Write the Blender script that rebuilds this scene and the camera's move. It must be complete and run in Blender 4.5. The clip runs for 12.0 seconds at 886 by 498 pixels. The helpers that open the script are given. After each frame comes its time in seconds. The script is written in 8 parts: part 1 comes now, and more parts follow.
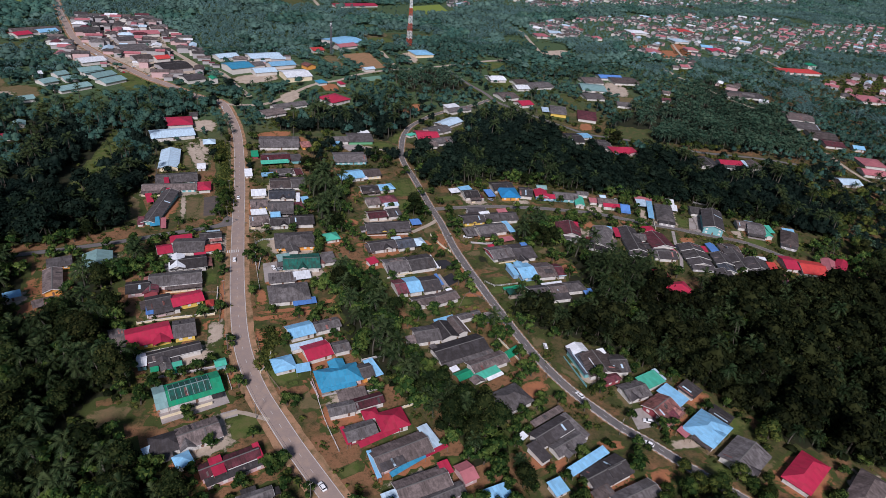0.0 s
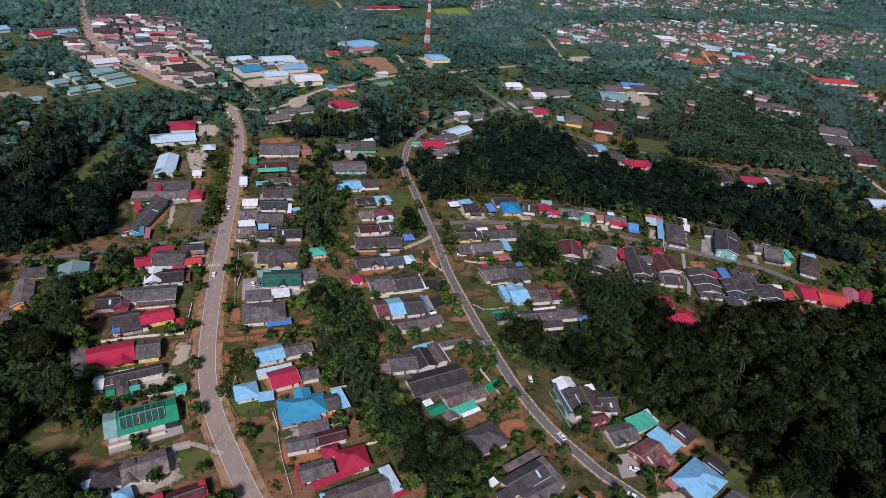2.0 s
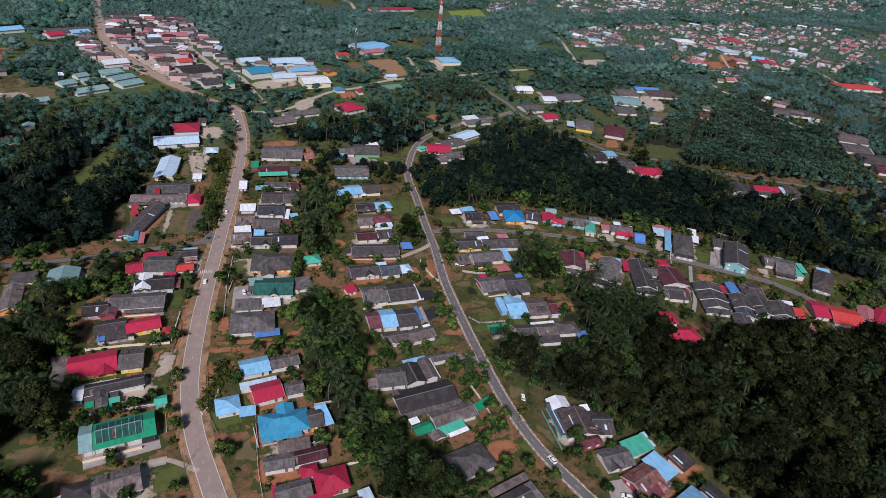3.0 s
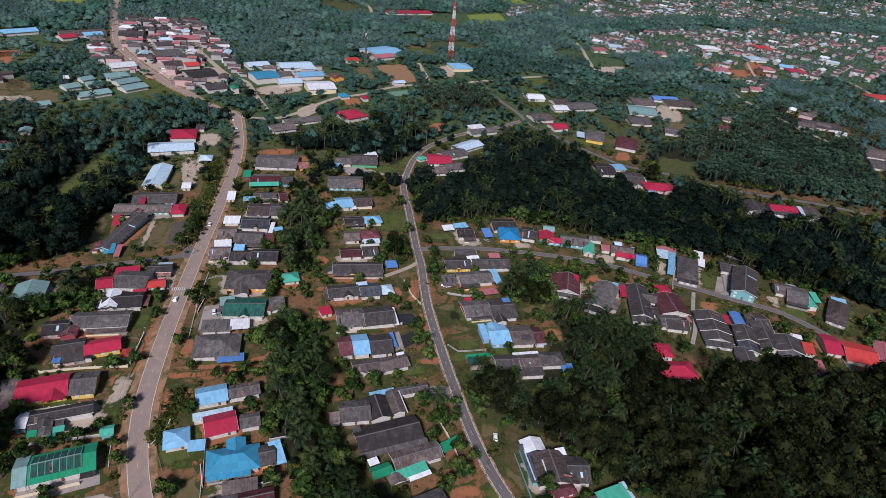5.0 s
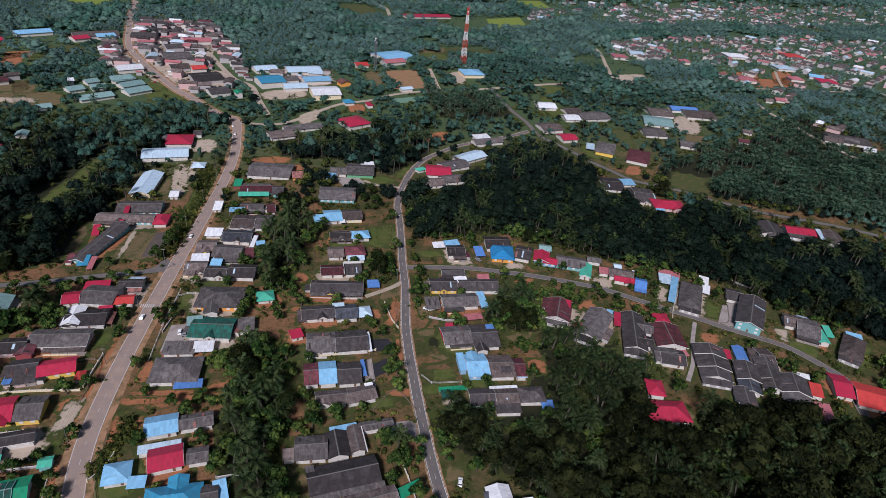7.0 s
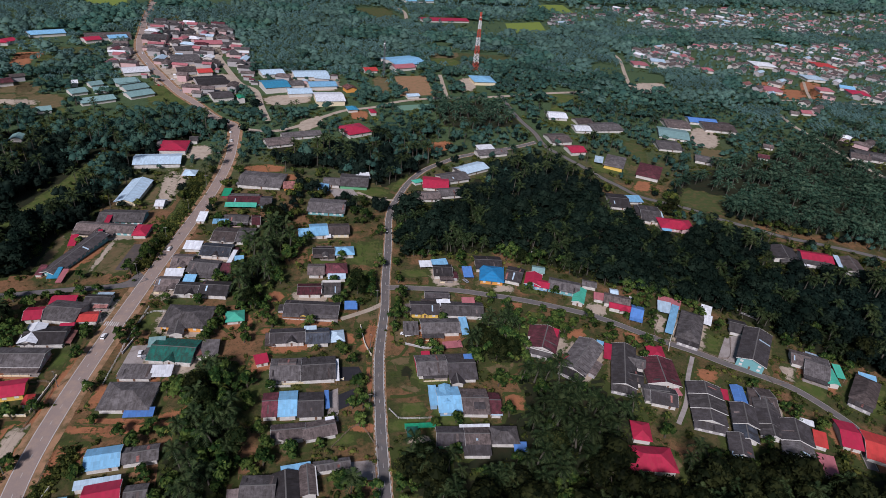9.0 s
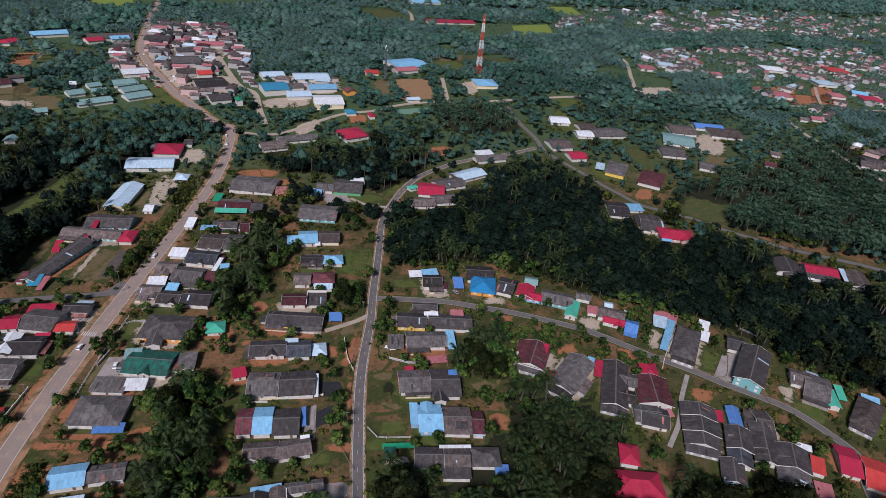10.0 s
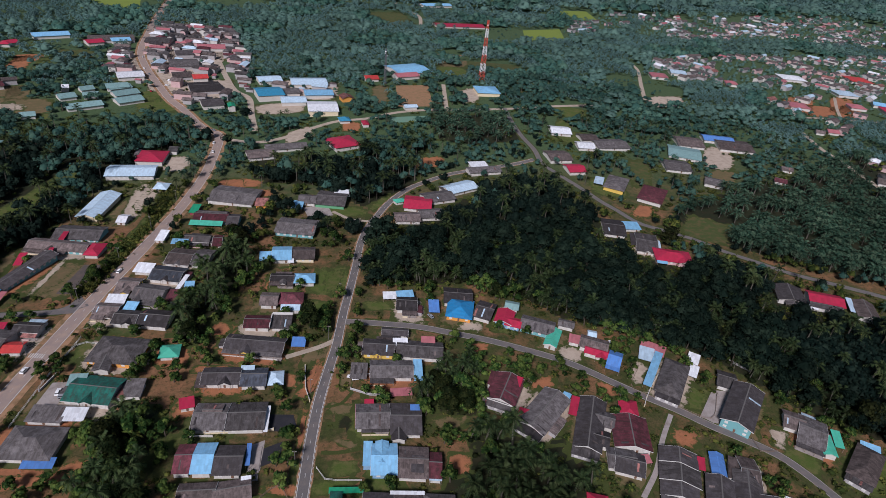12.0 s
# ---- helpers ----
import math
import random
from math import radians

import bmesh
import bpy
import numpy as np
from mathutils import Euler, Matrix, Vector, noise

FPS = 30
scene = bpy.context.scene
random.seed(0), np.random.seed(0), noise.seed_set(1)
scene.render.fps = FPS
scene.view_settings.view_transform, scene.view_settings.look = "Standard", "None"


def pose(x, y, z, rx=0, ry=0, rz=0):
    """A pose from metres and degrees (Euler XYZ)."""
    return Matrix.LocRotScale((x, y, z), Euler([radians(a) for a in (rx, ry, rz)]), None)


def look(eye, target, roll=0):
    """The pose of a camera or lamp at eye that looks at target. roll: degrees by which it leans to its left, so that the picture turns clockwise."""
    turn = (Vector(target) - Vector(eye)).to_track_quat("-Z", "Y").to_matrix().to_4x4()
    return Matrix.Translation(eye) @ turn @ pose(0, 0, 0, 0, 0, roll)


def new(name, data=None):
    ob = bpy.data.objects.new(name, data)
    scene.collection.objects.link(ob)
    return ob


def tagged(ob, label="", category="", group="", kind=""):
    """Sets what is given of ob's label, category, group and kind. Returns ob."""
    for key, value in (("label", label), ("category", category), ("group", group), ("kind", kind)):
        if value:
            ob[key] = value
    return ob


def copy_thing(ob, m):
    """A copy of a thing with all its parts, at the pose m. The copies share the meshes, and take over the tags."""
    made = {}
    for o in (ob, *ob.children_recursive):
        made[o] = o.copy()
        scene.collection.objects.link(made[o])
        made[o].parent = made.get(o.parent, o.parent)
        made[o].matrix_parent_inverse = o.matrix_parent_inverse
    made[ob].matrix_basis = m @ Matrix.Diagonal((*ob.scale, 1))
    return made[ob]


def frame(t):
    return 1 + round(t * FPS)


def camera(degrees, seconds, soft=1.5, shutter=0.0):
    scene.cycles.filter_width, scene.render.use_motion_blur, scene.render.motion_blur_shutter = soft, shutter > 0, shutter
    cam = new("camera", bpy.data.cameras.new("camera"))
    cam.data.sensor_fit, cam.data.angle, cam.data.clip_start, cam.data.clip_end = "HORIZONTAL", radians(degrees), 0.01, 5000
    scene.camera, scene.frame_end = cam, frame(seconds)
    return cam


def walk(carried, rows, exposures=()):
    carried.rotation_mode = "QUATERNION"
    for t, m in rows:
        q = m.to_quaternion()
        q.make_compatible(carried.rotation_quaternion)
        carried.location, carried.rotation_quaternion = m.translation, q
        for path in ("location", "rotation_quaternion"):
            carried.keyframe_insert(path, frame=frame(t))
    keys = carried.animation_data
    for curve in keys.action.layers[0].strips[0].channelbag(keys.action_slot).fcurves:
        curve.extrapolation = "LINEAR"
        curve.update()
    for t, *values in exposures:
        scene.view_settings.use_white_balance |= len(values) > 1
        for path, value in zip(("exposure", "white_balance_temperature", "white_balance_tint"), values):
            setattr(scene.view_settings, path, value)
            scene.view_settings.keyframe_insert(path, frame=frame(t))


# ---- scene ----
cam = camera(72.1, 12.0, soft=0.8)
METRES, EYE, TILT, LEAN, TURN = 183.125, 187.5, 0.0, 0.0, -32.6
ROWS = [
    (0.0, 0.0, 0.0, 0.0, 2.85, -29.92, -4.96),
    (0.5, 0.0288, 0.0286, 0.0035, 3.43, -29.95, -4.99),
    (1.0, 0.0566, 0.0576, 0.0061, 4.05, -29.96, -5.01),
    (1.5, 0.0838, 0.0871, 0.0089, 4.93, -30.01, -5.01),
    (2.0, 0.1112, 0.1171, 0.0123, 5.99, -30.09, -4.98),
    (2.5, 0.138, 0.1475, 0.0152, 6.9, -30.14, -4.98),
    (3.0, 0.1644, 0.1784, 0.0183, 7.8, -30.19, -4.95),
    (5.0, 0.2693, 0.3056, 0.0321, 10.55, -30.29, -4.88),
    (5.5, 0.2941, 0.3386, 0.035, 11.24, -30.33, -4.87),
    (6.0, 0.3188, 0.3719, 0.038, 11.92, -30.34, -4.88),
    (6.5, 0.343, 0.4056, 0.041, 12.67, -30.36, -4.9),
    (7.0, 0.3669, 0.4397, 0.0442, 13.35, -30.4, -4.93),
    (9.0, 0.458, 0.5796, 0.058, 16.12, -30.52, -5.03),
    (9.5, 0.4801, 0.6155, 0.0616, 16.72, -30.54, -5.07),
    (10.0, 0.5021, 0.6521, 0.0648, 17.28, -30.57, -5.09),
    (10.5, 0.5236, 0.689, 0.0683, 17.84, -30.61, -5.12),
    (11.0, 0.5452, 0.7263, 0.0719, 18.39, -30.63, -5.16),
    (11.5, 0.5658, 0.763, 0.0757, 18.92, -30.66, -5.2),
    (12.0, 0.5872, 0.801, 0.0797, 19.36, -30.66, -5.23),
]
walk(cam, [(t, pose(0, 0, EYE, TILT, LEAN, TURN) @ pose(METRES * x, METRES * y, METRES * z, 90 + pitch, roll, yaw)) for t, x, y, z, yaw, pitch, roll in ROWS],
     exposures=((0.0, -0.09, 5800, 20), (5.0, -0.11, 5800, 20), (12.0, -0.24, 5800, 20)))

# ---- light ----
world = bpy.data.worlds.new("sky")
world.use_nodes = True
scene.world = world
sky = world.node_tree.nodes.new("ShaderNodeTexSky")
sky.sky_type, sky.sun_disc = "NISHITA", False
SUN_HEIGHT, SUN_TURN = 40.0, -146.0  # degrees above the horizon; clockwise from +y
sky.sun_elevation, sky.sun_rotation = radians(SUN_HEIGHT), radians(SUN_TURN)
sky.air_density, sky.dust_density = 1.3, 1.2
world.node_tree.links.new(sky.outputs[0], world.node_tree.nodes["Background"].inputs[0])
world.node_tree.nodes["Background"].inputs[1].default_value = 0.051
sun_data = bpy.data.lights.new("sun", "SUN")
sun_data.energy, sun_data.angle, sun_data.color = 4.7, radians(10), (1.0, 0.95, 0.88)
sun = new("sun", sun_data)
sun.matrix_world = look((0, 0, 0), (-math.sin(radians(SUN_TURN)) * math.cos(radians(SUN_HEIGHT)),
                                    -math.cos(radians(SUN_TURN)) * math.cos(radians(SUN_HEIGHT)), -math.sin(radians(SUN_HEIGHT))))

# ---- materials ----
MATS = {}


class Nodes:
    """A small builder for node materials."""

    def __init__(self, name):
        self.mat = bpy.data.materials.new(name)
        self.mat.use_nodes = True
        self.tree = self.mat.node_tree
        self.shader = self.tree.nodes["Principled BSDF"]

    def add(self, kind, **values):
        node = self.tree.nodes.new(kind)
        for key, value in values.items():
            setattr(node, key, value)
        return node

    def link(self, a, b):
        self.tree.links.new(a, b)

    def coords(self, space="Object", scale=(1, 1, 1)):
        tc, mp = self.add("ShaderNodeTexCoord"), self.add("ShaderNodeMapping")
        mp.inputs["Scale"].default_value = scale
        self.link(tc.outputs[space], mp.inputs[0])
        return mp.outputs[0]

    def noise(self, where, scale, detail=4.0, rough=0.6):
        n = self.add("ShaderNodeTexNoise")
        n.inputs["Scale"].default_value, n.inputs["Detail"].default_value, n.inputs["Roughness"].default_value = scale, detail, rough
        self.link(where, n.inputs["Vector"])
        return n.outputs["Fac"]

    def ramp(self, fac, *stops):
        r = self.add("ShaderNodeValToRGB")
        while len(r.color_ramp.elements) < len(stops):
            r.color_ramp.elements.new(0.5)
        for e, (at, col) in zip(r.color_ramp.elements, stops):
            e.position, e.color = at, (*col, 1) if isinstance(col, tuple) else (col, col, col, 1)
        self.link(fac, r.inputs[0])
        return r.outputs[0]

    def mix(self, fac, a, b, blend="MIX"):
        m = self.add("ShaderNodeMix", data_type="RGBA", blend_type=blend)
        for sock, v in ((m.inputs[0], fac), (m.inputs[6], a), (m.inputs[7], b)):
            if isinstance(v, bpy.types.NodeSocket):
                self.link(v, sock)
            elif isinstance(v, tuple):
                sock.default_value = (*v, 1)
            else:
                sock.default_value = v
        return m.outputs[2]

    def done(self, colour, rough=0.8, metal=0.0, bump=None, strength=0.3, distance=0.05, spec=0.5):
        self.link(colour, self.shader.inputs["Base Color"])
        if isinstance(rough, bpy.types.NodeSocket):
            self.link(rough, self.shader.inputs["Roughness"])
        else:
            self.shader.inputs["Roughness"].default_value = rough
        self.shader.inputs["Metallic"].default_value = metal
        self.shader.inputs["Specular IOR Level"].default_value = spec
        if bump is not None:
            b = self.add("ShaderNodeBump")
            b.inputs["Strength"].default_value, b.inputs["Distance"].default_value = strength, distance
            self.link(bump, b.inputs["Height"])
            self.link(b.outputs[0], self.shader.inputs["Normal"])
        return self.mat


def tint(c, k):
    return tuple(min(1.0, v * k) for v in c)


def roof_material(key, c, metal_sheet):
    """Corrugated sheets with their own tone each, streaks down the slope and stains."""
    n = Nodes("roof_" + key)
    o = n.coords()
    info = n.add("ShaderNodeObjectInfo")
    shift = n.add("ShaderNodeVectorMath", operation="ADD")
    spread = n.add("ShaderNodeVectorMath", operation="SCALE")
    n.link(info.outputs["Random"], spread.inputs[0])
    spread.inputs["Scale"].default_value = 37.0
    n.link(o, shift.inputs[0])
    n.link(spread.outputs[0], shift.inputs[1])
    cell = n.add("ShaderNodeVectorMath", operation="SNAP")
    cell.inputs[1].default_value = (1.1, 2.3, 60.0)
    n.link(shift.outputs[0], cell.inputs[0])
    white = n.add("ShaderNodeTexWhiteNoise", noise_dimensions="3D")
    n.link(cell.outputs[0], white.inputs["Vector"])
    streak = n.add("ShaderNodeMapping")
    streak.inputs["Scale"].default_value = (1.6, 0.22, 0.5)
    n.link(shift.outputs[0], streak.inputs[0])
    s = n.noise(streak.outputs[0], 1.0, 5.0, 0.65)
    blot = n.noise(shift.outputs[0], 0.32, 6.0, 0.7)
    if metal_sheet:
        lo, hi, soil = tint(c, 0.8), tint(c, 1.07), (c[0] * 0.55 + 0.07, c[1] * 0.5 + 0.045, c[2] * 0.5 + 0.03)
    else:
        lo, hi, soil = tint(c, 0.80), tint(c, 1.16), (0.04, 0.033, 0.029)
    base = n.mix(white.outputs[0], lo, hi)
    base = n.mix(n.ramp(s, (0.36, 0.0), (0.68, 0.8 if not metal_sheet else 0.42)), base, soil)
    pale = tint(c, 1.7) if not metal_sheet else tint(c, 1.12)
    base = n.mix(n.ramp(blot, (0.47, 0.0), (0.70, 0.8 if not metal_sheet else 0.6)), base, pale)
    whole = n.add("ShaderNodeHueSaturation")
    val = n.add("ShaderNodeMapRange")
    val.inputs["To Min"].default_value, val.inputs["To Max"].default_value = (0.6, 1.4) if not metal_sheet else (0.85, 1.12)
    n.link(info.outputs["Random"], val.inputs["Value"])
    n.link(val.outputs[0], whole.inputs["Value"])
    n.link(base, whole.inputs["Color"])
    wave = n.add("ShaderNodeTexWave", bands_direction="X")
    wave.inputs["Scale"].default_value = 1.2
    n.link(o, wave.inputs["Vector"])
    return n.done(whole.outputs[0], 0.5 if metal_sheet else 0.92, 0.0, wave.outputs["Fac"], 0.25, 0.04, 0.22 if metal_sheet else 0.1)


ROOFS = {
    "cr": ((0.40, 0.020, 0.058), 1, "crimson metal"), "rd": ((0.50, 0.05, 0.045), 1, "red metal"),
    "pk": ((0.40, 0.135, 0.15), 1, "faded pinkish-red metal"), "mr": ((0.12, 0.035, 0.045), 0, "maroon"),
    "gr": ((0.098, 0.088, 0.087), 0, "weathered grey cement-sheet"), "dk": ((0.055, 0.049, 0.051), 0, "dark grey cement-sheet"),
    "br": ((0.128, 0.100, 0.093), 0, "brownish grey cement-sheet"), "sl": ((0.075, 0.085, 0.105), 0, "slate grey"),
    "lb": ((0.22, 0.47, 0.68), 1, "light blue metal"), "bl": ((0.09, 0.22, 0.52), 1, "blue metal"),
    "cy": ((0.02, 0.20, 0.42), 1, "deep blue metal"), "tq": ((0.04, 0.26, 0.42), 1, "turquoise blue metal"),
    "gn": ((0.01, 0.26, 0.13), 1, "green metal"), "mg": ((0.07, 0.42, 0.29), 1, "mint green metal"),
    "dg": ((0.012, 0.085, 0.065), 0, "dark green"), "pt": ((0.20, 0.33, 0.32), 1, "pale teal metal"),
    "lw": ((0.46, 0.60, 0.70), 1, "pale blue metal"), "wh": ((0.74, 0.76, 0.78), 1, "white metal"),
    "ru": ((0.26, 0.11, 0.095), 0, "rusty red metal"),
}
for key, (c, sheet, words) in ROOFS.items():
    MATS[key] = roof_material(key, c, sheet)


def paint(name, c, dirt=(0.16, 0.12, 0.09)):
    n = Nodes(name)
    o = n.coords()
    stain = n.noise(o, 0.7, 6.0, 0.7)
    fine = n.noise(o, 9.0, 3.0)
    col = n.mix(n.ramp(stain, (0.52, 0.0), (0.85, 0.5)), n.mix(fine, tint(c, 0.92), tint(c, 1.05)), dirt)
    return n.done(col, 0.85, 0, fine, 0.15, 0.02, 0.3)


WALLS = {
    "wh": ((0.52, 0.49, 0.45), "whitewashed"), "ye": ((0.62, 0.42, 0.09), "yellow"), "gy": ((0.35, 0.33, 0.33), "grey"),
    "te": ((0.16, 0.36, 0.37), "teal"), "pi": ((0.50, 0.34, 0.33), "pinkish"), "or": ((0.62, 0.28, 0.06), "orange"),
    "cr2": ((0.66, 0.56, 0.38), "cream"), "mr2": ((0.25, 0.05, 0.06), "maroon"), "gn2": ((0.12, 0.32, 0.17), "green"),
    "bu": ((0.22, 0.36, 0.5), "blue"),
}
for key, (c, words) in WALLS.items():
    MATS["wall_" + key] = paint("wall_paint_" + key, c)
MATS["timber"] = paint("post_timber", (0.22, 0.16, 0.12))
MATS["frame"] = paint("window_frame_paint", (0.6, 0.58, 0.55))
MATS["door"] = paint("door_wood", (0.16, 0.09, 0.06))
MATS["ridge"] = paint("ridge_cement", (0.125, 0.117, 0.11))
n = Nodes("dark_glass")
n.shader.inputs["Base Color"].default_value = (0.015, 0.018, 0.02, 1)
n.shader.inputs["Roughness"].default_value = 0.08
MATS["glass"] = n.mat


def ground_material():
    n = Nodes("village_ground")
    o = n.coords()
    big, mid, fine = n.noise(o, 0.035, 6.0, 0.7), n.noise(o, 0.16, 6.0, 0.7), n.noise(o, 1.4, 5.0, 0.7)
    tufts = n.noise(o, 0.55, 5.0, 0.75)
    grass = n.mix(fine, (0.022, 0.028, 0.008), (0.074, 0.082, 0.022))
    dry = n.mix(fine, (0.075, 0.050, 0.023), (0.185, 0.120, 0.062))
    soil = n.mix(fine, (0.150, 0.066, 0.032), (0.33, 0.165, 0.085))
    col = n.mix(n.ramp(mid, (0.45, 0.0), (0.65, 0.7)), grass, dry)
    place, bare = n.add("ShaderNodeSeparateXYZ"), n.add("ShaderNodeMapRange")
    n.link(o, place.inputs[0])
    n.link(place.outputs["Y"], bare.inputs["Value"])
    bare.inputs["From Min"].default_value, bare.inputs["From Max"].default_value = 430.0, 560.0
    bare.inputs["To Min"].default_value, bare.inputs["To Max"].default_value = 1.0, 0.0
    earth, trodden, lean = n.add("ShaderNodeMath", operation="MULTIPLY"), n.add("ShaderNodeMapRange"), n.add("ShaderNodeMath", operation="ADD")
    n.link(place.outputs["X"], trodden.inputs["Value"])
    trodden.inputs["From Min"].default_value, trodden.inputs["From Max"].default_value = 90.0, 180.0
    trodden.inputs["To Min"].default_value, trodden.inputs["To Max"].default_value = 0.05, -0.02
    n.link(big, lean.inputs[0])
    n.link(trodden.outputs[0], lean.inputs[1])
    n.link(n.ramp(lean.outputs[0], (0.46, 0.0), (0.61, 0.85)), earth.inputs[0])
    n.link(bare.outputs[0], earth.inputs[1])
    col = n.mix(earth.outputs[0], col, soil)
    lush = n.mix(fine, (0.040, 0.072, 0.034), (0.085, 0.125, 0.050))
    col = n.mix(bare.outputs[0], lush, col)
    col = n.mix(n.ramp(tufts, (0.5, 0.0), (0.66, 0.65)), col, (0.016, 0.026, 0.008))
    return n.done(col, 0.95, 0, fine, 0.5, 0.15, 0.2)


def soil_like(name, a, b, patch, amount=0.6, fade=False):
    n = Nodes(name)
    o = n.coords()
    fine, mid = n.noise(o, 2.2, 6.0, 0.7), n.noise(o, 0.22, 5.0, 0.65)
    col = n.mix(n.ramp(mid, (0.45, 0.0), (0.7, amount)), n.mix(fine, a, b), patch)
    if fade:  # grass grows in from the edge, in tufts
        edge = n.add("ShaderNodeAttribute", attribute_name="edge")
        tufts = n.ramp(n.noise(o, 0.22, 6.0, 0.7), (0.36, 0.0), (0.64, 0.75))
        s = n.add("ShaderNodeMath", operation="ADD")
        n.link(edge.outputs["Fac"], s.inputs[0])
        n.link(tufts, s.inputs[1])
        grass = n.mix(fine, (0.022, 0.031, 0.008), (0.078, 0.092, 0.023))
        col = n.mix(n.ramp(s.outputs[0], (0.58, 0.0), (0.86, 1.0)), grass, col)
    return n.done(col, 0.95, 0, fine, 0.5, 0.08, 0.2)


MATS["ground"] = ground_material()
MATS["lawn"] = soil_like("lawn_grass", (0.035, 0.062, 0.012), (0.10, 0.125, 0.026), (0.15, 0.115, 0.05), fade=True)
MATS["dry"] = soil_like("dry_grass", (0.085, 0.070, 0.030), (0.165, 0.130, 0.060), (0.21, 0.125, 0.07), fade=True)
MATS["soil"] = soil_like("red_laterite_soil", (0.24, 0.088, 0.038), (0.44, 0.185, 0.088), (0.15, 0.075, 0.04), fade=True)
MATS["sand"] = soil_like("pale_sandy_earth", (0.36, 0.28, 0.21), (0.52, 0.43, 0.34), (0.24, 0.18, 0.13), fade=True)
MATS["concrete"] = soil_like("concrete_yard", (0.25, 0.215, 0.195), (0.42, 0.37, 0.345), (0.16, 0.12, 0.095))
MATS["tarp"] = soil_like("black_asphalt_forecourt", (0.018, 0.018, 0.022), (0.035, 0.034, 0.04), (0.06, 0.055, 0.055), 0.3)
MATS["lot"] = soil_like("worn_car_park", (0.060, 0.050, 0.045), (0.115, 0.096, 0.086), (0.17, 0.12, 0.09), 0.5)
MATS["court"] = soil_like("green_court", (0.10, 0.20, 0.14), (0.16, 0.28, 0.2), (0.18, 0.2, 0.15))
MATS["scrub"] = soil_like("scrub_grass", (0.035, 0.05, 0.014), (0.08, 0.10, 0.03), (0.15, 0.09, 0.045), fade=True)
# litter kept near black: the shade under the trees is in its colour
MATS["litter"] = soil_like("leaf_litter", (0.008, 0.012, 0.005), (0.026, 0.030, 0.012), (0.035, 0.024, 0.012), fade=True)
MATS["pitch"] = soil_like("bare_pitch", (0.22, 0.12, 0.062), (0.36, 0.21, 0.115), (0.14, 0.12, 0.045))
MATS["field"] = soil_like("rice_field", (0.12, 0.17, 0.03), (0.22, 0.27, 0.05), (0.16, 0.2, 0.04))
MATS["asphalt"] = soil_like("worn_asphalt", (0.235, 0.178, 0.152), (0.345, 0.264, 0.226), (0.40, 0.285, 0.21), 0.65)
MATS["asphalt2"] = soil_like("dark_asphalt", (0.105, 0.095, 0.092), (0.165, 0.150, 0.143), (0.23, 0.18, 0.15), 0.45)
MATS["verge"] = soil_like("sandy_verge", (0.24, 0.128, 0.066), (0.44, 0.26, 0.15), (0.07, 0.066, 0.024), 0.9)
MATS["track"] = soil_like("sandy_track", (0.34, 0.27, 0.20), (0.48, 0.40, 0.32), (0.24, 0.18, 0.13))
MATS["line"] = soil_like("road_paint", (0.50, 0.48, 0.45), (0.70, 0.68, 0.65), (0.33, 0.28, 0.24), 0.7)


def leaf_material(name, dark, mid, light, gloss=0.7, thin=0.0, low=0.5):
    """Leaves: every leaf its own tone, every plant its own, and dry ones here and there. thin: how far light shines through them."""
    n = Nodes(name)
    geo, info = n.add("ShaderNodeNewGeometry"), n.add("ShaderNodeObjectInfo")
    leaf = n.ramp(geo.outputs["Random Per Island"], (0.0, dark), (0.55, mid), (1.0, light))
    hue = n.add("ShaderNodeHueSaturation")
    a, b = n.add("ShaderNodeMapRange"), n.add("ShaderNodeMapRange")
    a.inputs["To Min"].default_value, a.inputs["To Max"].default_value = 0.465, 0.515
    b.inputs["To Min"].default_value, b.inputs["To Max"].default_value = 0.6, 1.4
    far = n.noise(n.coords("Object"), 0.09, 3.0)
    spin = n.add("ShaderNodeTexWhiteNoise", noise_dimensions="1D")
    n.link(info.outputs["Random"], spin.inputs["W"])
    n.link(info.outputs["Random"], a.inputs["Value"])
    n.link(spin.outputs[0], b.inputs["Value"])
    n.link(a.outputs[0], hue.inputs["Hue"])
    broad = n.add("ShaderNodeMath", operation="MULTIPLY")
    n.link(b.outputs[0], broad.inputs[0])
    n.link(n.ramp(n.noise(n.coords("Object"), 0.021, 4.0, 0.65), (0.33, low), (0.66, 1.35)), broad.inputs[1])
    n.link(broad.outputs[0], hue.inputs["Value"])
    tone = n.noise(n.coords("Object"), 0.16, 2.0)
    col = n.mix(n.ramp(far, (0.35, 0.0), (0.7, 0.45)), leaf, mid)
    col = n.mix(n.ramp(tone, (0.30, 0.55), (0.46, 0.0)), col, dark)
    col = n.mix(n.ramp(tone, (0.52, 0.0), (0.68, 0.75)), col, light)
    n.link(col, hue.inputs["Color"])
    n.done(hue.outputs[0], gloss, spec=0.03)
    if thin:
        through_leaf, both = n.add("ShaderNodeBsdfTranslucent"), n.add("ShaderNodeMixShader")
        n.link(hue.outputs[0], through_leaf.inputs["Color"])
        both.inputs[0].default_value = thin
        n.link(n.shader.outputs[0], both.inputs[1])
        n.link(through_leaf.outputs[0], both.inputs[2])
        n.link(both.outputs[0], n.tree.nodes["Material Output"].inputs["Surface"])
    return n.mat


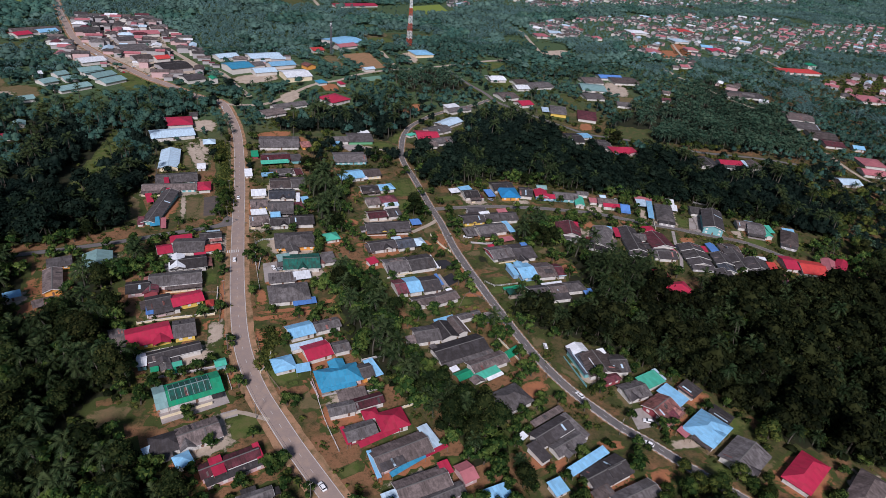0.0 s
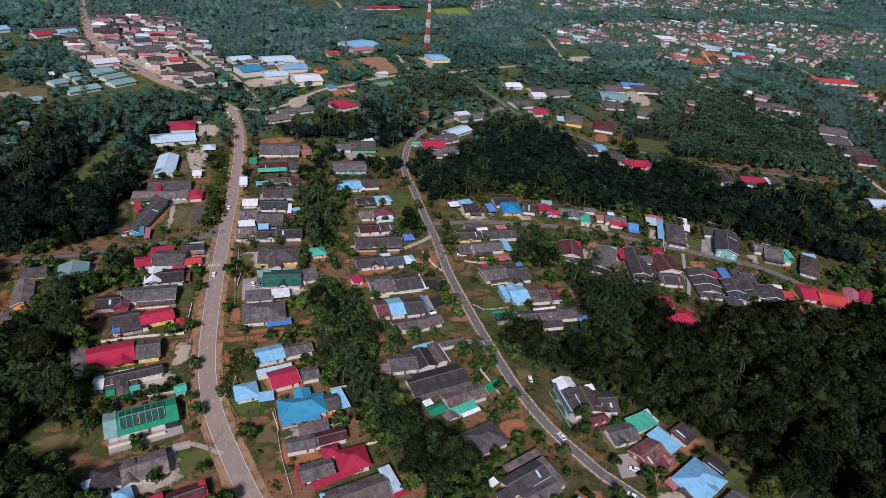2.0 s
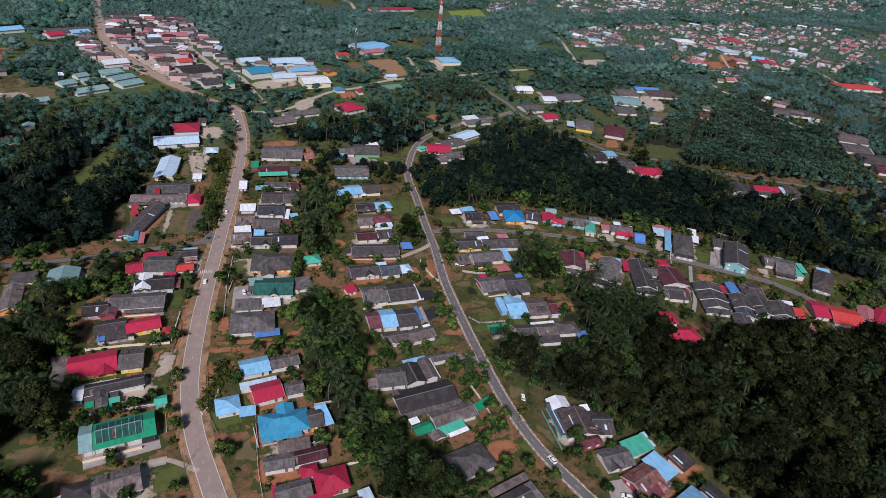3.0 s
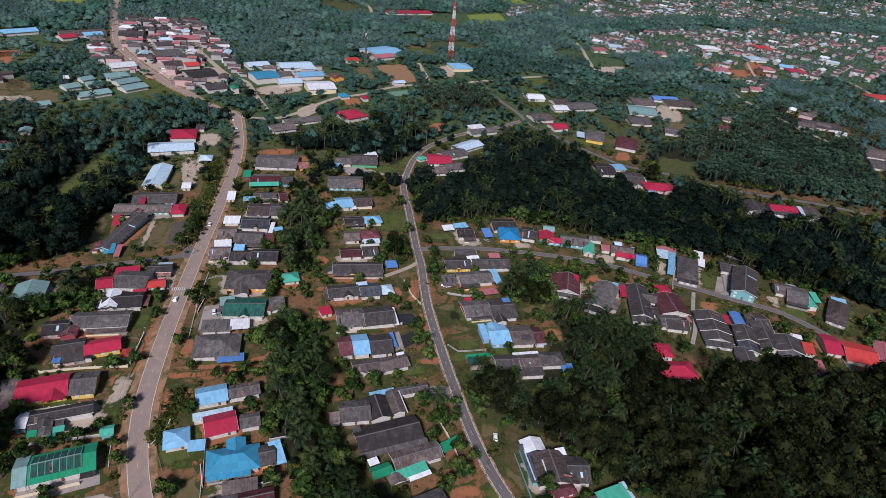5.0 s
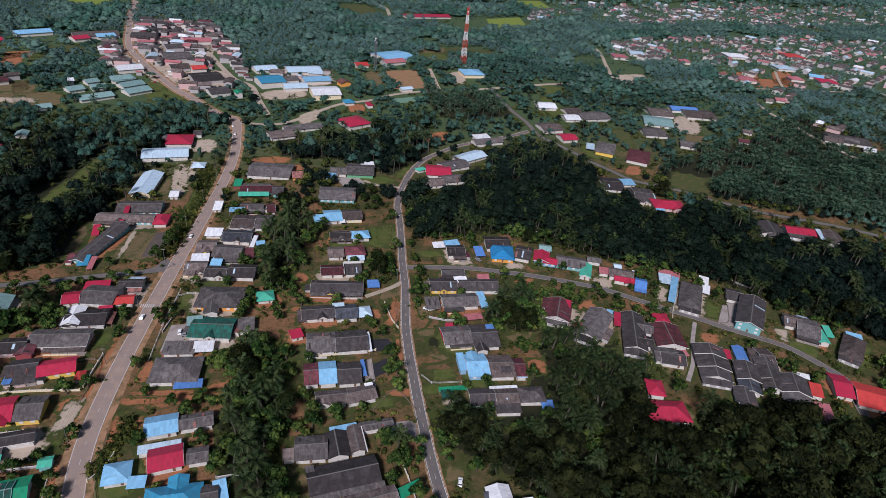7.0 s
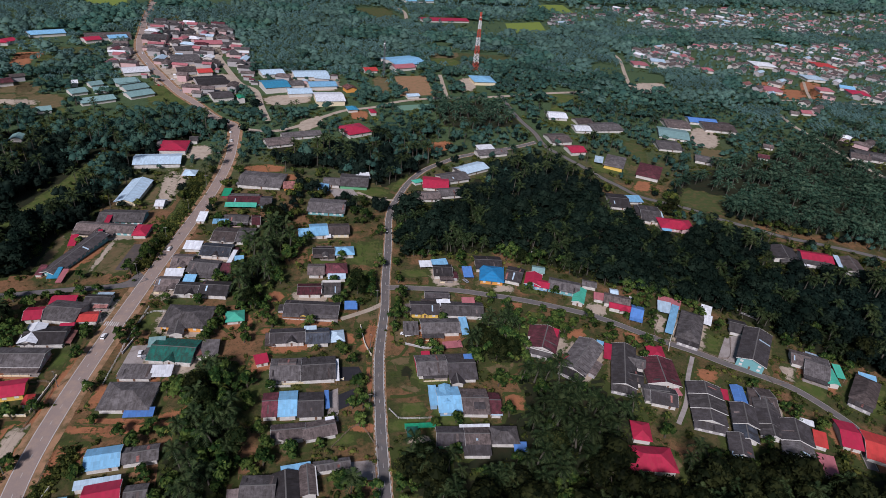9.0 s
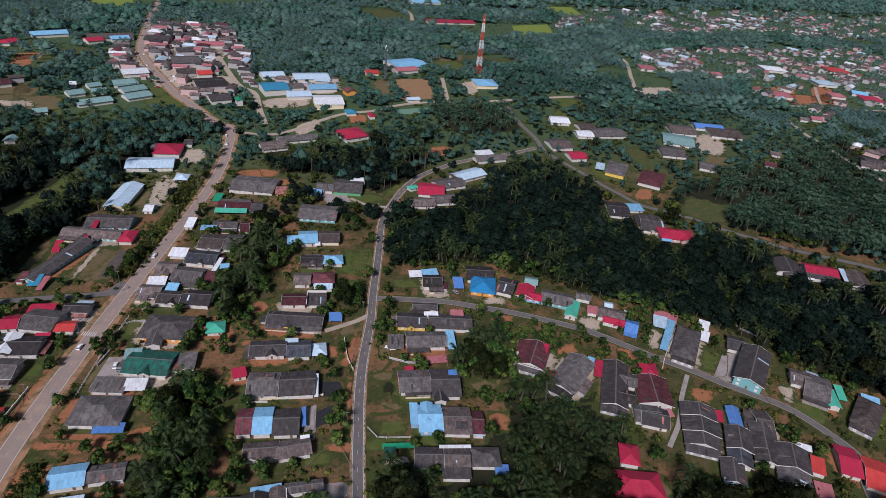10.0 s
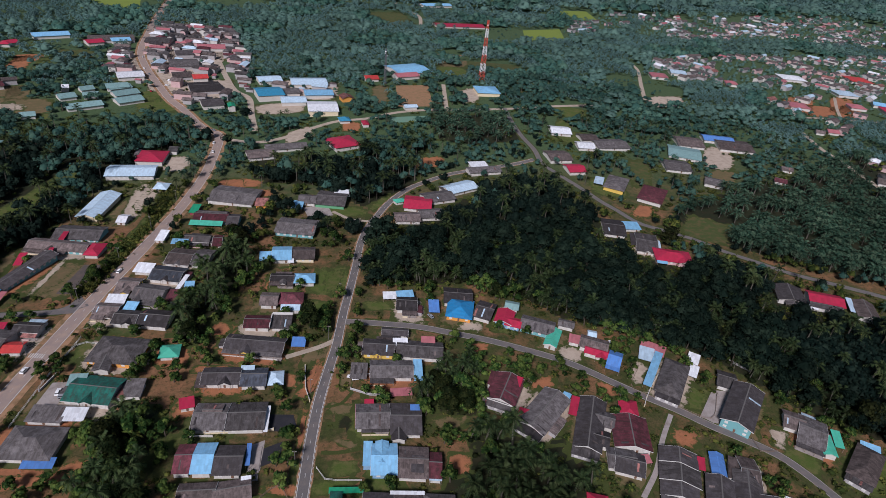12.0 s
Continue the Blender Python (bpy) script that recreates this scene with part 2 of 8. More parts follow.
MATS["leaf"] = leaf_material("olive_broadleaf_foliage", (0.004, 0.010, 0.003), (0.011, 0.019, 0.006), (0.044, 0.052, 0.015))
# olive leaf at about half its tones: near forest's shade put into the colour
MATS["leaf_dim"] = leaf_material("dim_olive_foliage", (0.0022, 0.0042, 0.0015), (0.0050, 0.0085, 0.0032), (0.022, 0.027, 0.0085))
# woods behind the village: the blue of haze mixed into the leaf green
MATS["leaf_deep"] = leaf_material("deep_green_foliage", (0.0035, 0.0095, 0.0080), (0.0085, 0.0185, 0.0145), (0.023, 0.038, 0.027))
MATS["leaf_bright"] = leaf_material("garden_foliage", (0.007, 0.018, 0.005), (0.024, 0.047, 0.012), (0.108, 0.134, 0.030), 0.7, 0.15)
MATS["leaf_weed"] = leaf_material("weed_foliage", (0.014, 0.022, 0.006), (0.034, 0.046, 0.012), (0.125, 0.122, 0.028), 0.7, 0.15)
# far foliage: haze put into the colour, paler and bluer with distance
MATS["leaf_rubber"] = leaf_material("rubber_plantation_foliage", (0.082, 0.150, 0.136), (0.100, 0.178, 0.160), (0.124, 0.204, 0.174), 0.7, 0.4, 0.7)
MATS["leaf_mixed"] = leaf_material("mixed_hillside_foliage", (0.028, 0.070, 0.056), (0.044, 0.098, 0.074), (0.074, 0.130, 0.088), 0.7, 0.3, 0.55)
MATS["frond"] = leaf_material("palm_fronds", (0.009, 0.019, 0.008), (0.019, 0.034, 0.013), (0.050, 0.068, 0.026), 0.55)
MATS["oil_frond"] = leaf_material("oil_palm_fronds", (0.015, 0.038, 0.026), (0.029, 0.062, 0.042), (0.078, 0.116, 0.070), 0.6, 0.2)
MATS["bark"] = paint("tree_bark", (0.075, 0.06, 0.045), (0.035, 0.03, 0.025))
MATS["palm_bark"] = paint("palm_bark", (0.085, 0.075, 0.06), (0.035, 0.03, 0.025))


# ---- mesh helpers ----
def mesh_of(name, verts, faces, mat, smooth=False):
    me = bpy.data.meshes.new(name)
    me.from_pydata(verts, [], faces)
    me.materials.append(MATS[mat])
    if smooth:
        me.polygons.foreach_set("use_smooth", [True] * len(me.polygons))
    me.update()
    return me


def from_bm(name, bm, mat):
    bmesh.ops.recalc_face_normals(bm, faces=bm.faces)
    me = bpy.data.meshes.new(name)
    bm.to_mesh(me)
    bm.free()
    me.materials.append(MATS[mat])
    return me


def part(name, me, parent, m=Matrix(), label=""):
    ob = new(name, me)
    ob.parent = parent
    ob.matrix_basis = m
    if label:
        ob["label"] = label
    return ob


def add_box(bm, x0, x1, y0, y1, z0, z1, m=Matrix()):
    v = [bm.verts.new(m @ Vector((x, y, z))) for z in (z0, z1) for x, y in ((x0, y0), (x1, y0), (x1, y1), (x0, y1))]
    for f in ((3, 2, 1, 0), (4, 5, 6, 7), (0, 1, 5, 4), (1, 2, 6, 5), (2, 3, 7, 6), (3, 0, 4, 7)):
        bm.faces.new([v[i] for i in f])


# ---- the lie of the land ----
HILLS = np.array([(58, 306, 7.1), (200, 325, 2.0), (158, 209, 5.0), (61, 350, 4.5), (106, 574, 1.6), (232, 451, 1.5), (315, 496, -0.9), (388, 538, 6.2), (412, 441, -3.1), (331, 234, 3.1), (396, 742, 11.2), (191, 656, 3.8), (285, 654, 10.0), (410, 370, -1.2), (40, 481, -2.5), (458, 291, 6.2), (576, 578, 0.0), (394, 248, -1.2), (202, 105, 0.6), (76, 159, 6.2), (19, 201, 7.5), (-20, 282, 10.0), (-31, 461, 0.0)])


def height(x, y):
    x, y = np.asarray(x, float), np.asarray(y, float)
    w = np.exp(-((x[..., None] - HILLS[:, 0]) ** 2 + (y[..., None] - HILLS[:, 1]) ** 2) / (2 * 56.0 ** 2))
    return (0.45 + (w * HILLS[:, 2]).sum(-1)) / (0.12 + w.sum(-1))


def ground_at(x, y):
    return float(height(x, y))


# a plan of what stands where, in small cells
CELL, X0, Y0, NX, NY = 2.5, -375, 0, 1150, 900
taken = np.zeros((NY, NX), bool)
region_of = np.zeros((NY, NX), np.int8)
low_ground = np.zeros((NY, NX), bool)  # only low plants grow here
GX, GY = np.meshgrid(X0 + CELL * (np.arange(NX) + 0.5), Y0 + CELL * (np.arange(NY) + 0.5))
REGIONS = {"village": 0, "forest": 1, "palm": 2, "coconut": 3, "scrub": 4, "town": 5, "grove": 6}


def window_of(xs, ys, margin):
    i0, i1 = int((min(xs) - margin - X0) / CELL), int((max(xs) + margin - X0) / CELL) + 2
    j0, j1 = int((min(ys) - margin - Y0) / CELL), int((max(ys) + margin - Y0) / CELL) + 2
    return slice(max(j0, 0), max(j1, 0)), slice(max(i0, 0), max(i1, 0))


def take_box(x, y, a, w, d, margin, low=False):
    r = math.hypot(w, d) / 2 + margin
    js, iis = window_of((x - r, x + r), (y - r, y + r), 2)
    dx, dy = GX[js, iis] - x, GY[js, iis] - y
    c, s = math.cos(a), math.sin(a)
    (low_ground if low else taken)[js, iis] |= (abs(dx * c + dy * s) < w / 2 + margin) & (abs(-dx * s + dy * c) < d / 2 + margin)


def free(x, y, r):
    js, iis = window_of((x - r, x + r), (y - r, y + r), 0)
    return not taken[js, iis].any()


def inside(poly, px, py):
    hit = np.zeros(px.shape, bool)
    for (ax, ay), (bx, by) in zip(poly, poly[1:] + poly[:1]):
        if ay != by:
            hit ^= ((ay > py) != (by > py)) & (px < (bx - ax) * (py - ay) / (by - ay) + ax)
    return hit


def region(kind, poly):
    region_of[inside(poly, GX, GY)] = REGIONS[kind]
    if kind in ("forest", "grove", "coconut", "palm"):  # leaf litter and undergrowth, its colour darkened for the shade under the trees
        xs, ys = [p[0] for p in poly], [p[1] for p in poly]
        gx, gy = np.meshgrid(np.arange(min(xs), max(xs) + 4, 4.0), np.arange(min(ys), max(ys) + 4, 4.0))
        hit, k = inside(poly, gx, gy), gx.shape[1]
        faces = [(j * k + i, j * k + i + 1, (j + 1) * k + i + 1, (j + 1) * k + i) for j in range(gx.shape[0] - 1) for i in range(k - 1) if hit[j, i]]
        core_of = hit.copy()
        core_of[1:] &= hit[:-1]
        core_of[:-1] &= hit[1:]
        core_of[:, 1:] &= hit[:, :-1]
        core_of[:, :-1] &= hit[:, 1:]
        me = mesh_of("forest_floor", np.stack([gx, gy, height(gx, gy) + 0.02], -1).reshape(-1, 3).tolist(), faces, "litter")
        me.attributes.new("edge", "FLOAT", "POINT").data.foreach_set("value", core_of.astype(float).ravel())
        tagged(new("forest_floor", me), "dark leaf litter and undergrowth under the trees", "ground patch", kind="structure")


def build_ground():
    def steps(a, b, fine):
        out = [-6000, -3500, -2000, -1200, -800] + list(np.arange(-500, a, 50)) + list(np.arange(a, b, fine))
        return np.array(out + list(np.arange(b, 2001, 50)) + [2300, 2800, 3600, 5000, 7000], float)
    xs, ys = steps(-175, 650, 6.25), steps(0, 800, 6.25)
    mx, my = np.meshgrid(xs, ys)
    verts = np.stack([mx, my, height(mx, my)], -1).reshape(-1, 3)
    k, rows = len(xs), len(ys)
    faces = [(j * k + i, j * k + i + 1, (j + 1) * k + i + 1, (j + 1) * k + i) for j in range(rows - 1) for i in range(k - 1)]
    ob = new("ground", mesh_of("ground", verts.tolist(), faces, "ground", True))
    tagged(ob, "grassy village ground with patches of dry earth", "ground", kind="structure")


build_ground()


def smooth_line(points, step=3.0):
    """A Catmull-Rom line through the points."""
    p = [Vector(q) for q in points]
    p = [p[0] * 2 - p[1]] + p + [p[-1] * 2 - p[-2]]
    out = []
    for a, b, c, d in zip(p, p[1:], p[2:], p[3:]):
        k = max(1, int((c - b).length / step))
        for i in range(k):
            t = i / k
            out.append(0.5 * (2 * b + (c - a) * t + (2 * a - 5 * b + 4 * c - d) * t * t + (3 * b - a - 3 * c + d) * t ** 3))
    return out + [p[-2]]


def ribbon(line, left, right, lift, start=0, end=None, ragged=0.0, thick=0.0):
    verts, faces = [], []
    pts = line[start:end]
    rng = random.Random(len(line))
    for i, p in enumerate(pts):
        along = (pts[min(i + 1, len(pts) - 1)] - pts[max(i - 1, 0)]).normalized()
        side = Vector((along.y, -along.x))
        for off in (left, right):
            off += rng.uniform(-ragged, ragged)
            q = p + side * off
            verts.append((q.x, q.y, ground_at(q.x, q.y) + lift))
        if i:
            k = 2 * i
            faces.append((k - 2, k - 1, k + 1, k))
    return verts, faces


def road(points, width, mat, label, lines=True, shoulder=1.6, earth="verge", edge=0.0):
    line = smooth_line(points)
    for p in line:
        take_box(p.x, p.y, 0, 0.1, 0.1, width / 2 + (1.4 if lines else 2.6))
    base = new("road", mesh_of("road", *ribbon(line, -width / 2, width / 2, 0.16), mat))
    tagged(base, label, "road", kind="structure")
    if shoulder:
        v, f = ribbon(line, -width / 2 - shoulder, width / 2 + shoulder, 0.08, ragged=0.28)
        tagged(new("road_shoulder", mesh_of("road_shoulder", v, f, earth)), "sandy earth shoulder along the asphalt road", "shoulder", kind="structure")
    if edge:
        for s in (-1, 1):
            inner, outer = sorted((s * (width / 2 - 0.05), s * (width / 2 + edge)))
            part("concrete_edge", mesh_of("concrete_edge", *ribbon(line, inner, outer, 0.19), "concrete"), base)
    if lines:
        for s in (-1, 1):
            part("edge_line", mesh_of("edge_line", *ribbon(line, s * (width / 2 - 0.25) - 0.11, s * (width / 2 - 0.25) + 0.11, 0.19), "line"), base)
        fine = smooth_line(points, 2.0)
        v, f = [], []
        for i in range(0, min(len(fine) - 2, 260), 4):
            a, b = ribbon(fine, -0.06, 0.06, 0.19, i, i + 2)
            f += [tuple(k + len(v) for k in q) for q in b]
            v += a
        part("centre_dashes", mesh_of("centre_dashes", v, f, "line"), base)["kind"] = "stuff"
    return line


def yard(x, y, deg, w, d, mat, shear=0.0, hold=True):
    """A patch of other ground with an uneven edge, laid on the slope."""
    a, rng = radians(deg), random.Random(int(x * 7 + y * 13))
    if hold:
        take_box(x, y, a, w, d, 0.2 if mat not in ("soil", "dry") else -1.0)
    nu, nv = max(6, min(24, int(w / 1.9))), max(6, min(24, int(d / 1.9)))
    soft = 0.0 if mat in ("lot", "pitch", "tarp", "court", "field", "concrete") else 1.0
    verts, c, s = [], math.cos(a), math.sin(a)
    for j in range(nv + 1):
        for i in range(nu + 1):
            u, v = (i / nu - 0.5) * w, (j / nv - 0.5) * d
            u += shear * v
            if soft and (i in (0, nu) or j in (0, nv)):
                k = (0.86 if i in (0, nu) and j in (0, nv) else 0.97) + rng.uniform(-0.16, 0.12)
                u, v = u * k, v * k
            px, py = x + u * c - v * s, y + u * s + v * c
            verts.append((px, py, ground_at(px, py) + YARD_LIFT[mat]))
    faces = [(j * (nu + 1) + i, j * (nu + 1) + i + 1, (j + 1) * (nu + 1) + i + 1, (j + 1) * (nu + 1) + i) for j in range(nv) for i in range(nu)]
    me = mesh_of("yard", verts, faces, mat)
    reach = min(w, d) / 2 / min(5.0, 0.42 * min(w, d))
    near_edge = [max(0.0, min(1.0, reach * (1 - (abs(2 * i / nu - 1) ** 3 + abs(2 * j / nv - 1) ** 3) ** (1 / 3)))) for j in range(nv + 1) for i in range(nu + 1)]
    me.attributes.new("edge", "FLOAT", "POINT").data.foreach_set("value", near_edge)
    ob = new(YARD_NAME[mat], me)
    return tagged(ob, YARD_WORDS[mat], "ground patch", kind="structure")


def zebra(x, y, deg, width):
    """White stripes across the road, each a thin painted piece."""
    base = new("zebra_crossing")
    base.matrix_basis = pose(x, y, ground_at(x, y) + 0.2, 0, 0, deg)
    k = int(width / 0.9)
    for i in range(k):
        bm = bmesh.new()
        at = (i + 0.5) * width / k - width / 2
        add_box(bm, -1.5, 1.5, at - 0.24, at + 0.24, 0, 0.012)
        part("stripe", from_bm("stripe", bm, "line"), base)
    tagged(base, "worn white zebra crossing on the asphalt road", "road marking", kind="structure")


YARD_LIFT = dict(lot=0.08, pitch=0.06, lawn=0.05, dry=0.035, soil=0.045, sand=0.055, concrete=0.07, tarp=0.09, court=0.07, scrub=0.03, field=0.05)
YARD_NAME = dict(lot="car_park", pitch="playing_pitch", lawn="lawn", dry="dry_grass_patch", soil="bare_soil", sand="sandy_yard", concrete="concrete_yard", tarp="asphalt_forecourt",
                 court="sports_court", scrub="scrub_patch", field="rice_field")
YARD_WORDS = dict(lot="worn dark asphalt car park behind a hedge", pitch="bare orange-brown playing pitch beside a track", lawn="mown green lawn beside a village house", dry="yellowed dry grass between the houses", soil="bare orange laterite soil in a yard",
                  sand="pale trodden sandy earth yard", concrete="worn light concrete yard beside a house", tarp="black asphalt forecourt behind a house",
                  court="faded green sports court", scrub="low scrub and grass slope", field="bright yellow-green rice field far off")


# ---- roads and yards ----
R1 = [(49.9, 126.8), (47.3, 142.0), (44.5, 158.7), (42.6, 173.5), (40.8, 189.4), (40.4, 204.3), (41.3, 220.0), (43.8, 236.5), (47.5, 254.6), (52.0, 274.7), (57.5, 297.4), (64.0, 323.2), (71.5, 352.8), (80.7, 388.1), (91.3, 432.4), (99.7, 468.7), (107.3, 505.7), (111.7, 539.7), (113.9, 591.0), (102.0, 607.1), (90.6, 628.0), (77.8, 657.6), (61.4, 689.1), (44.9, 732.8), (27.4, 783.5), (10.9, 841.7), (3.2, 895.4), (-0.2, 957.2), (-4.2, 1027.8), (-6.4, 1110.1), (-7.4, 1207.1)]
R2 = [(189.6, 64.8), (185.1, 76.7), (180.3, 89.3), (175.5, 103.1), (170.5, 114.4), (167.6, 125.5), (165.3, 135.5), (163.9, 146.5), (163.5, 158.0), (163.9, 171.0), (165.3, 184.7), (167.3, 199.0), (169.4, 213.5), (172.0, 229.0), (174.8, 245.6), (178.7, 264.1), (182.8, 279.3), (189.2, 301.5), (191.7, 312.3), (196.0, 331.5), (201.5, 352.7), (207.3, 376.5), (212.4, 400.0), (218.3, 418.3), (226.7, 435.6), (241.4, 461.6), (259.0, 483.5), (279.2, 498.5), (300.9, 510.6), (327.3, 517.8), (357.4, 524.9), (381.7, 533.9)]
R3 = [(394.5, 658.8), (390.5, 623.8), (388.4, 588.4), (389.6, 555.4), (386.6, 525.7), (393.8, 503.9), (403.7, 478.7), (411.1, 456.7), (417.0, 443.6), (425.1, 422.3), (440.6, 407.9), (454.9, 393.3), (465.5, 375.0), (479.2, 356.8), (492.2, 339.6), (512.8, 322.6), (534.7, 304.9), (562.6, 277.0)]
R4 = [(194.5, 321.6), (204.1, 320.2), (215.7, 317.5), (233.1, 313.1), (249.8, 305.9), (266.2, 298.4), (282.0, 289.7), (299.6, 278.9), (310.9, 269.1), (321.1, 258.6), (331.2, 248.8), (343.1, 238.0), (353.8, 226.6), (364.7, 216.7), (374.5, 206.3), (379.8, 195.2), (382.6, 186.1), (384.2, 180.0), (383.8, 174.0), (376.5, 164.5), (371.0, 155.5)]
R5 = [(68.7, 347.0), (59.8, 341.9), (48.2, 340.6), (29.4, 340.5), (4.4, 339.5), (-13.6, 339.9), (-32.0, 340.9), (-52.0, 343.1), (-73.5, 345.3)]
T1 = [(114, 587), (143, 577), (166, 585), (197, 610), (218, 623), (246, 628), (275, 642), (311, 650), (353, 652), (395, 657), (440, 666), (520, 689)]
T2 = [(143, 603), (139, 642), (135, 692), (120, 719), (108, 770), (97, 828)]
T3 = [(329, 649), (338, 696), (346, 737)]
T4 = [(733, 607), (717, 563), (709, 524), (698, 478), (693, 456), (690, 412)]
T5 = [(671, 922), (665, 864), (625, 779), (596, 718)]
T6 = [(191, 308), (183, 303), (173, 299), (165, 296)]
T7 = [(223, 432), (210, 436), (199, 448)]
T9 = [(23, 180), (25, 184), (30, 184), (35, 180), (40, 175)]
T10 = [(181, 261), (188, 262), (194, 269)]
T11 = [(178, 236), (185, 235), (194, 236)]
T12 = [(338, 236), (325, 222), (314, 208), (301, 196)]
T13 = [(765, 658), (808, 655), (847, 648), (888, 641), (929, 637)]
T14 = [(905, 744), (863, 695), (830, 653)]
T15 = [(622, 295), (599, 260), (585, 230), (577, 205)]
T16 = [(974, 657), (983, 620), (932, 517), (979, 492), (1035, 472)]
T8 = [(389, 1078), (406, 1175), (395, 1235), (385, 1307)]

road(R1, 7.4, "asphalt", "worn two-lane asphalt road with white lines", True, 2.6)
road(R2, 4.7, "asphalt2", "dark two-lane asphalt road with white edge lines", True, 0.7)
road(R3, 4.8, "asphalt2", "narrow grey asphalt road through the palms", False, 1.2, "dry")
road(R4, 4.0, "asphalt2", "narrow village lane of worn asphalt", False, 0.9, "dry", 0.3)
road(R5, 4.4, "asphalt2", "side road of worn asphalt between trees", False, 1.0, "dry")
zebra(57.5, 307.3, 76, 6.8)
mouth = smooth_line(R5, 2.0)[:9]
flare = []
for i, p in enumerate(mouth):
    along = (mouth[min(i + 1, 8)] - mouth[max(i - 1, 0)]).normalized()
    for s in (-1, 1):
        q = p + Vector((along.y, -along.x)) * s * (2.2 + 7.0 * (1 - i / 8) ** 2)
        flare.append((q.x, q.y, ground_at(q.x, q.y) + 0.14))
tagged(new("road_mouth", mesh_of("road_mouth", flare, [(2 * i, 2 * i + 1, 2 * i + 3, 2 * i + 2) for i in range(8)], "asphalt2")), "flared asphalt mouth where the side road joins", "road", kind="structure")


def kerb(points, side, width, first, last):
    """A painted kerb: white blocks along the road's edge, dark ones left between."""
    line = smooth_line(points, 1.3)
    bm = bmesh.new()
    add_box(bm, -0.62, 0.62, -0.075, 0.075, -0.1, 0.12)
    bmesh.ops.bevel(bm, geom=[e for e in bm.edges if e.calc_length() > 1.0], offset=0.04, segments=1, affect="EDGES")
    white = from_bm("kerb_block", bm, "line")
    base = new("kerb")
    for i in range(first, min(last, len(line) - 1), 2):
        along = (line[i + 1] - line[i]).normalized()
        p = line[i] + Vector((along.y, -along.x)) * side * (width / 2 + 0.2)
        part("kerb_block", white, base, pose(p.x, p.y, ground_at(p.x, p.y) + 0.14, 0, 0, math.degrees(math.atan2(along.y, along.x))))
    tagged(base, "white-painted kerb blocks along the dark asphalt road", "kerb", kind="structure")


for edge_side in (-1, 1):
    kerb(R2, edge_side, 4.7, 4, 170)
road(T1, 5.2, "track", "pale sandy earth track", False, 0)
road(T2, 6, "track", "pale sandy earth track", False, 0)
road(T3, 4.5, "track", "pale sandy earth track", False, 0)
road(T4, 5, "track", "pale sandy earth track", False, 0)
road(T5, 5, "track", "pale sandy earth track", False, 0)
road(T6, 3, "track", "pale sandy earth track", False, 0)
road(T7, 3, "track", "pale sandy earth track", False, 0)
road(T8, 6, "track", "pale sandy earth track", False, 0)
road(T9, 2, "track", "pale sandy earth track", False, 0)
road(T10, 1.6, "dry", "trodden grassy path to a house", False, 0)
road(T11, 2, "dry", "trodden grassy path to a house", False, 0)
road(T12, 2.2, "concrete", "narrow worn concrete alley between houses", False, 0.9, "dry")
road(T13, 5, "track", "pale sandy earth track", False, 0)
road(T14, 4, "track", "pale sandy earth track", False, 0)
road(T15, 4, "track", "pale sandy earth track", False, 0)
road(T16, 5, "track", "pale sandy earth track", False, 0)
yard(46, 811, 32, 44.3, 119.1, "sand", 0.5, False)
yard(6, 798, 42, 33.5, 103.3, "sand", 0.6, False)
yard(78, 883, 24, 45.8, 96.4, "sand", 0.3, False)
yard(91, 716, 9, 61.6, 77.0, "sand", 0.1, False)
yard(39, 240, 8, 3.4, 59.0, "soil", 0.4)
yard(51, 294, -3, 3.6, 34.6, "dry", 0.2)
yard(171, 250, -8, 3.3, 24.9, "soil", -0.0)
yard(16, 193, 3, 25.1, 6.9, "concrete", 0.0)
yard(30, 176, -4, 19.4, 13.2, "lawn", 0.0)
yard(27, 184, -2, 6.3, 3.7, "concrete", 0.1)
yard(-13, 201, -0, 16.8, 13.1, "dry", -0.0)
yard(-5, 283, -6, 8.9, 7.7, "lawn", -0.0)
yard(-39, 292, -0, 10.2, 53.3, "soil", 0.1)
yard(-33, 306, 17, 6.8, 49.6, "soil", 0.5)
yard(33, 236, -8, 7.8, 21.2, "sand", 0.1)
yard(30, 222, 2, 7.1, 7.7, "lawn", 0.2)
yard(33, 243, -10, 9.7, 11.2, "soil", -0.0)
yard(36, 259, -2, 6.6, 17.0, "dry", 0.2)
yard(41, 284, -12, 6.8, 14.1, "lawn", 0.0)
yard(76, 487, -9, 12.1, 53.2, "sand", 0.0)
yard(87, 536, -18, 20.2, 31.1, "sand", -0.1)
yard(67, 468, -15, 19.5, 46.0, "dry", -0.0)
yard(46, 374, -8, 14.3, 37.4, "dry", 0.2)
yard(43, 377, -21, 3.9, 40.5, "sand", -0.2)
yard(78, 422, 15, 13.8, 126.8, "lawn", 0.5)
yard(16, 387, -10, 7.5, 55.2, "dry", -0.1)
yard(77, 308, -7, 11.5, 18.9, "lawn", 0.2)
yard(71, 279, -1, 8.3, 19.1, "concrete", 0.2)
yard(66, 280, 13, 4.8, 19.0, "dry", 0.6)
yard(60, 258, -1, 6.9, 17.6, "soil", 0.2)
yard(68, 242, -11, 30.0, 3.6, "soil", 0.5)
yard(56, 226, -1, 11.0, 14.3, "soil", 0.1)
yard(59, 239, -9, 20.9, 4.7, "soil", 0.0)
yard(56, 193, -6, 11.2, 9.2, "soil", 0.0)
yard(55, 191, -1, 7.2, 4.4, "lawn", 0.0)
yard(58, 178, -11, 13.4, 12.2, "dry", -0.2)
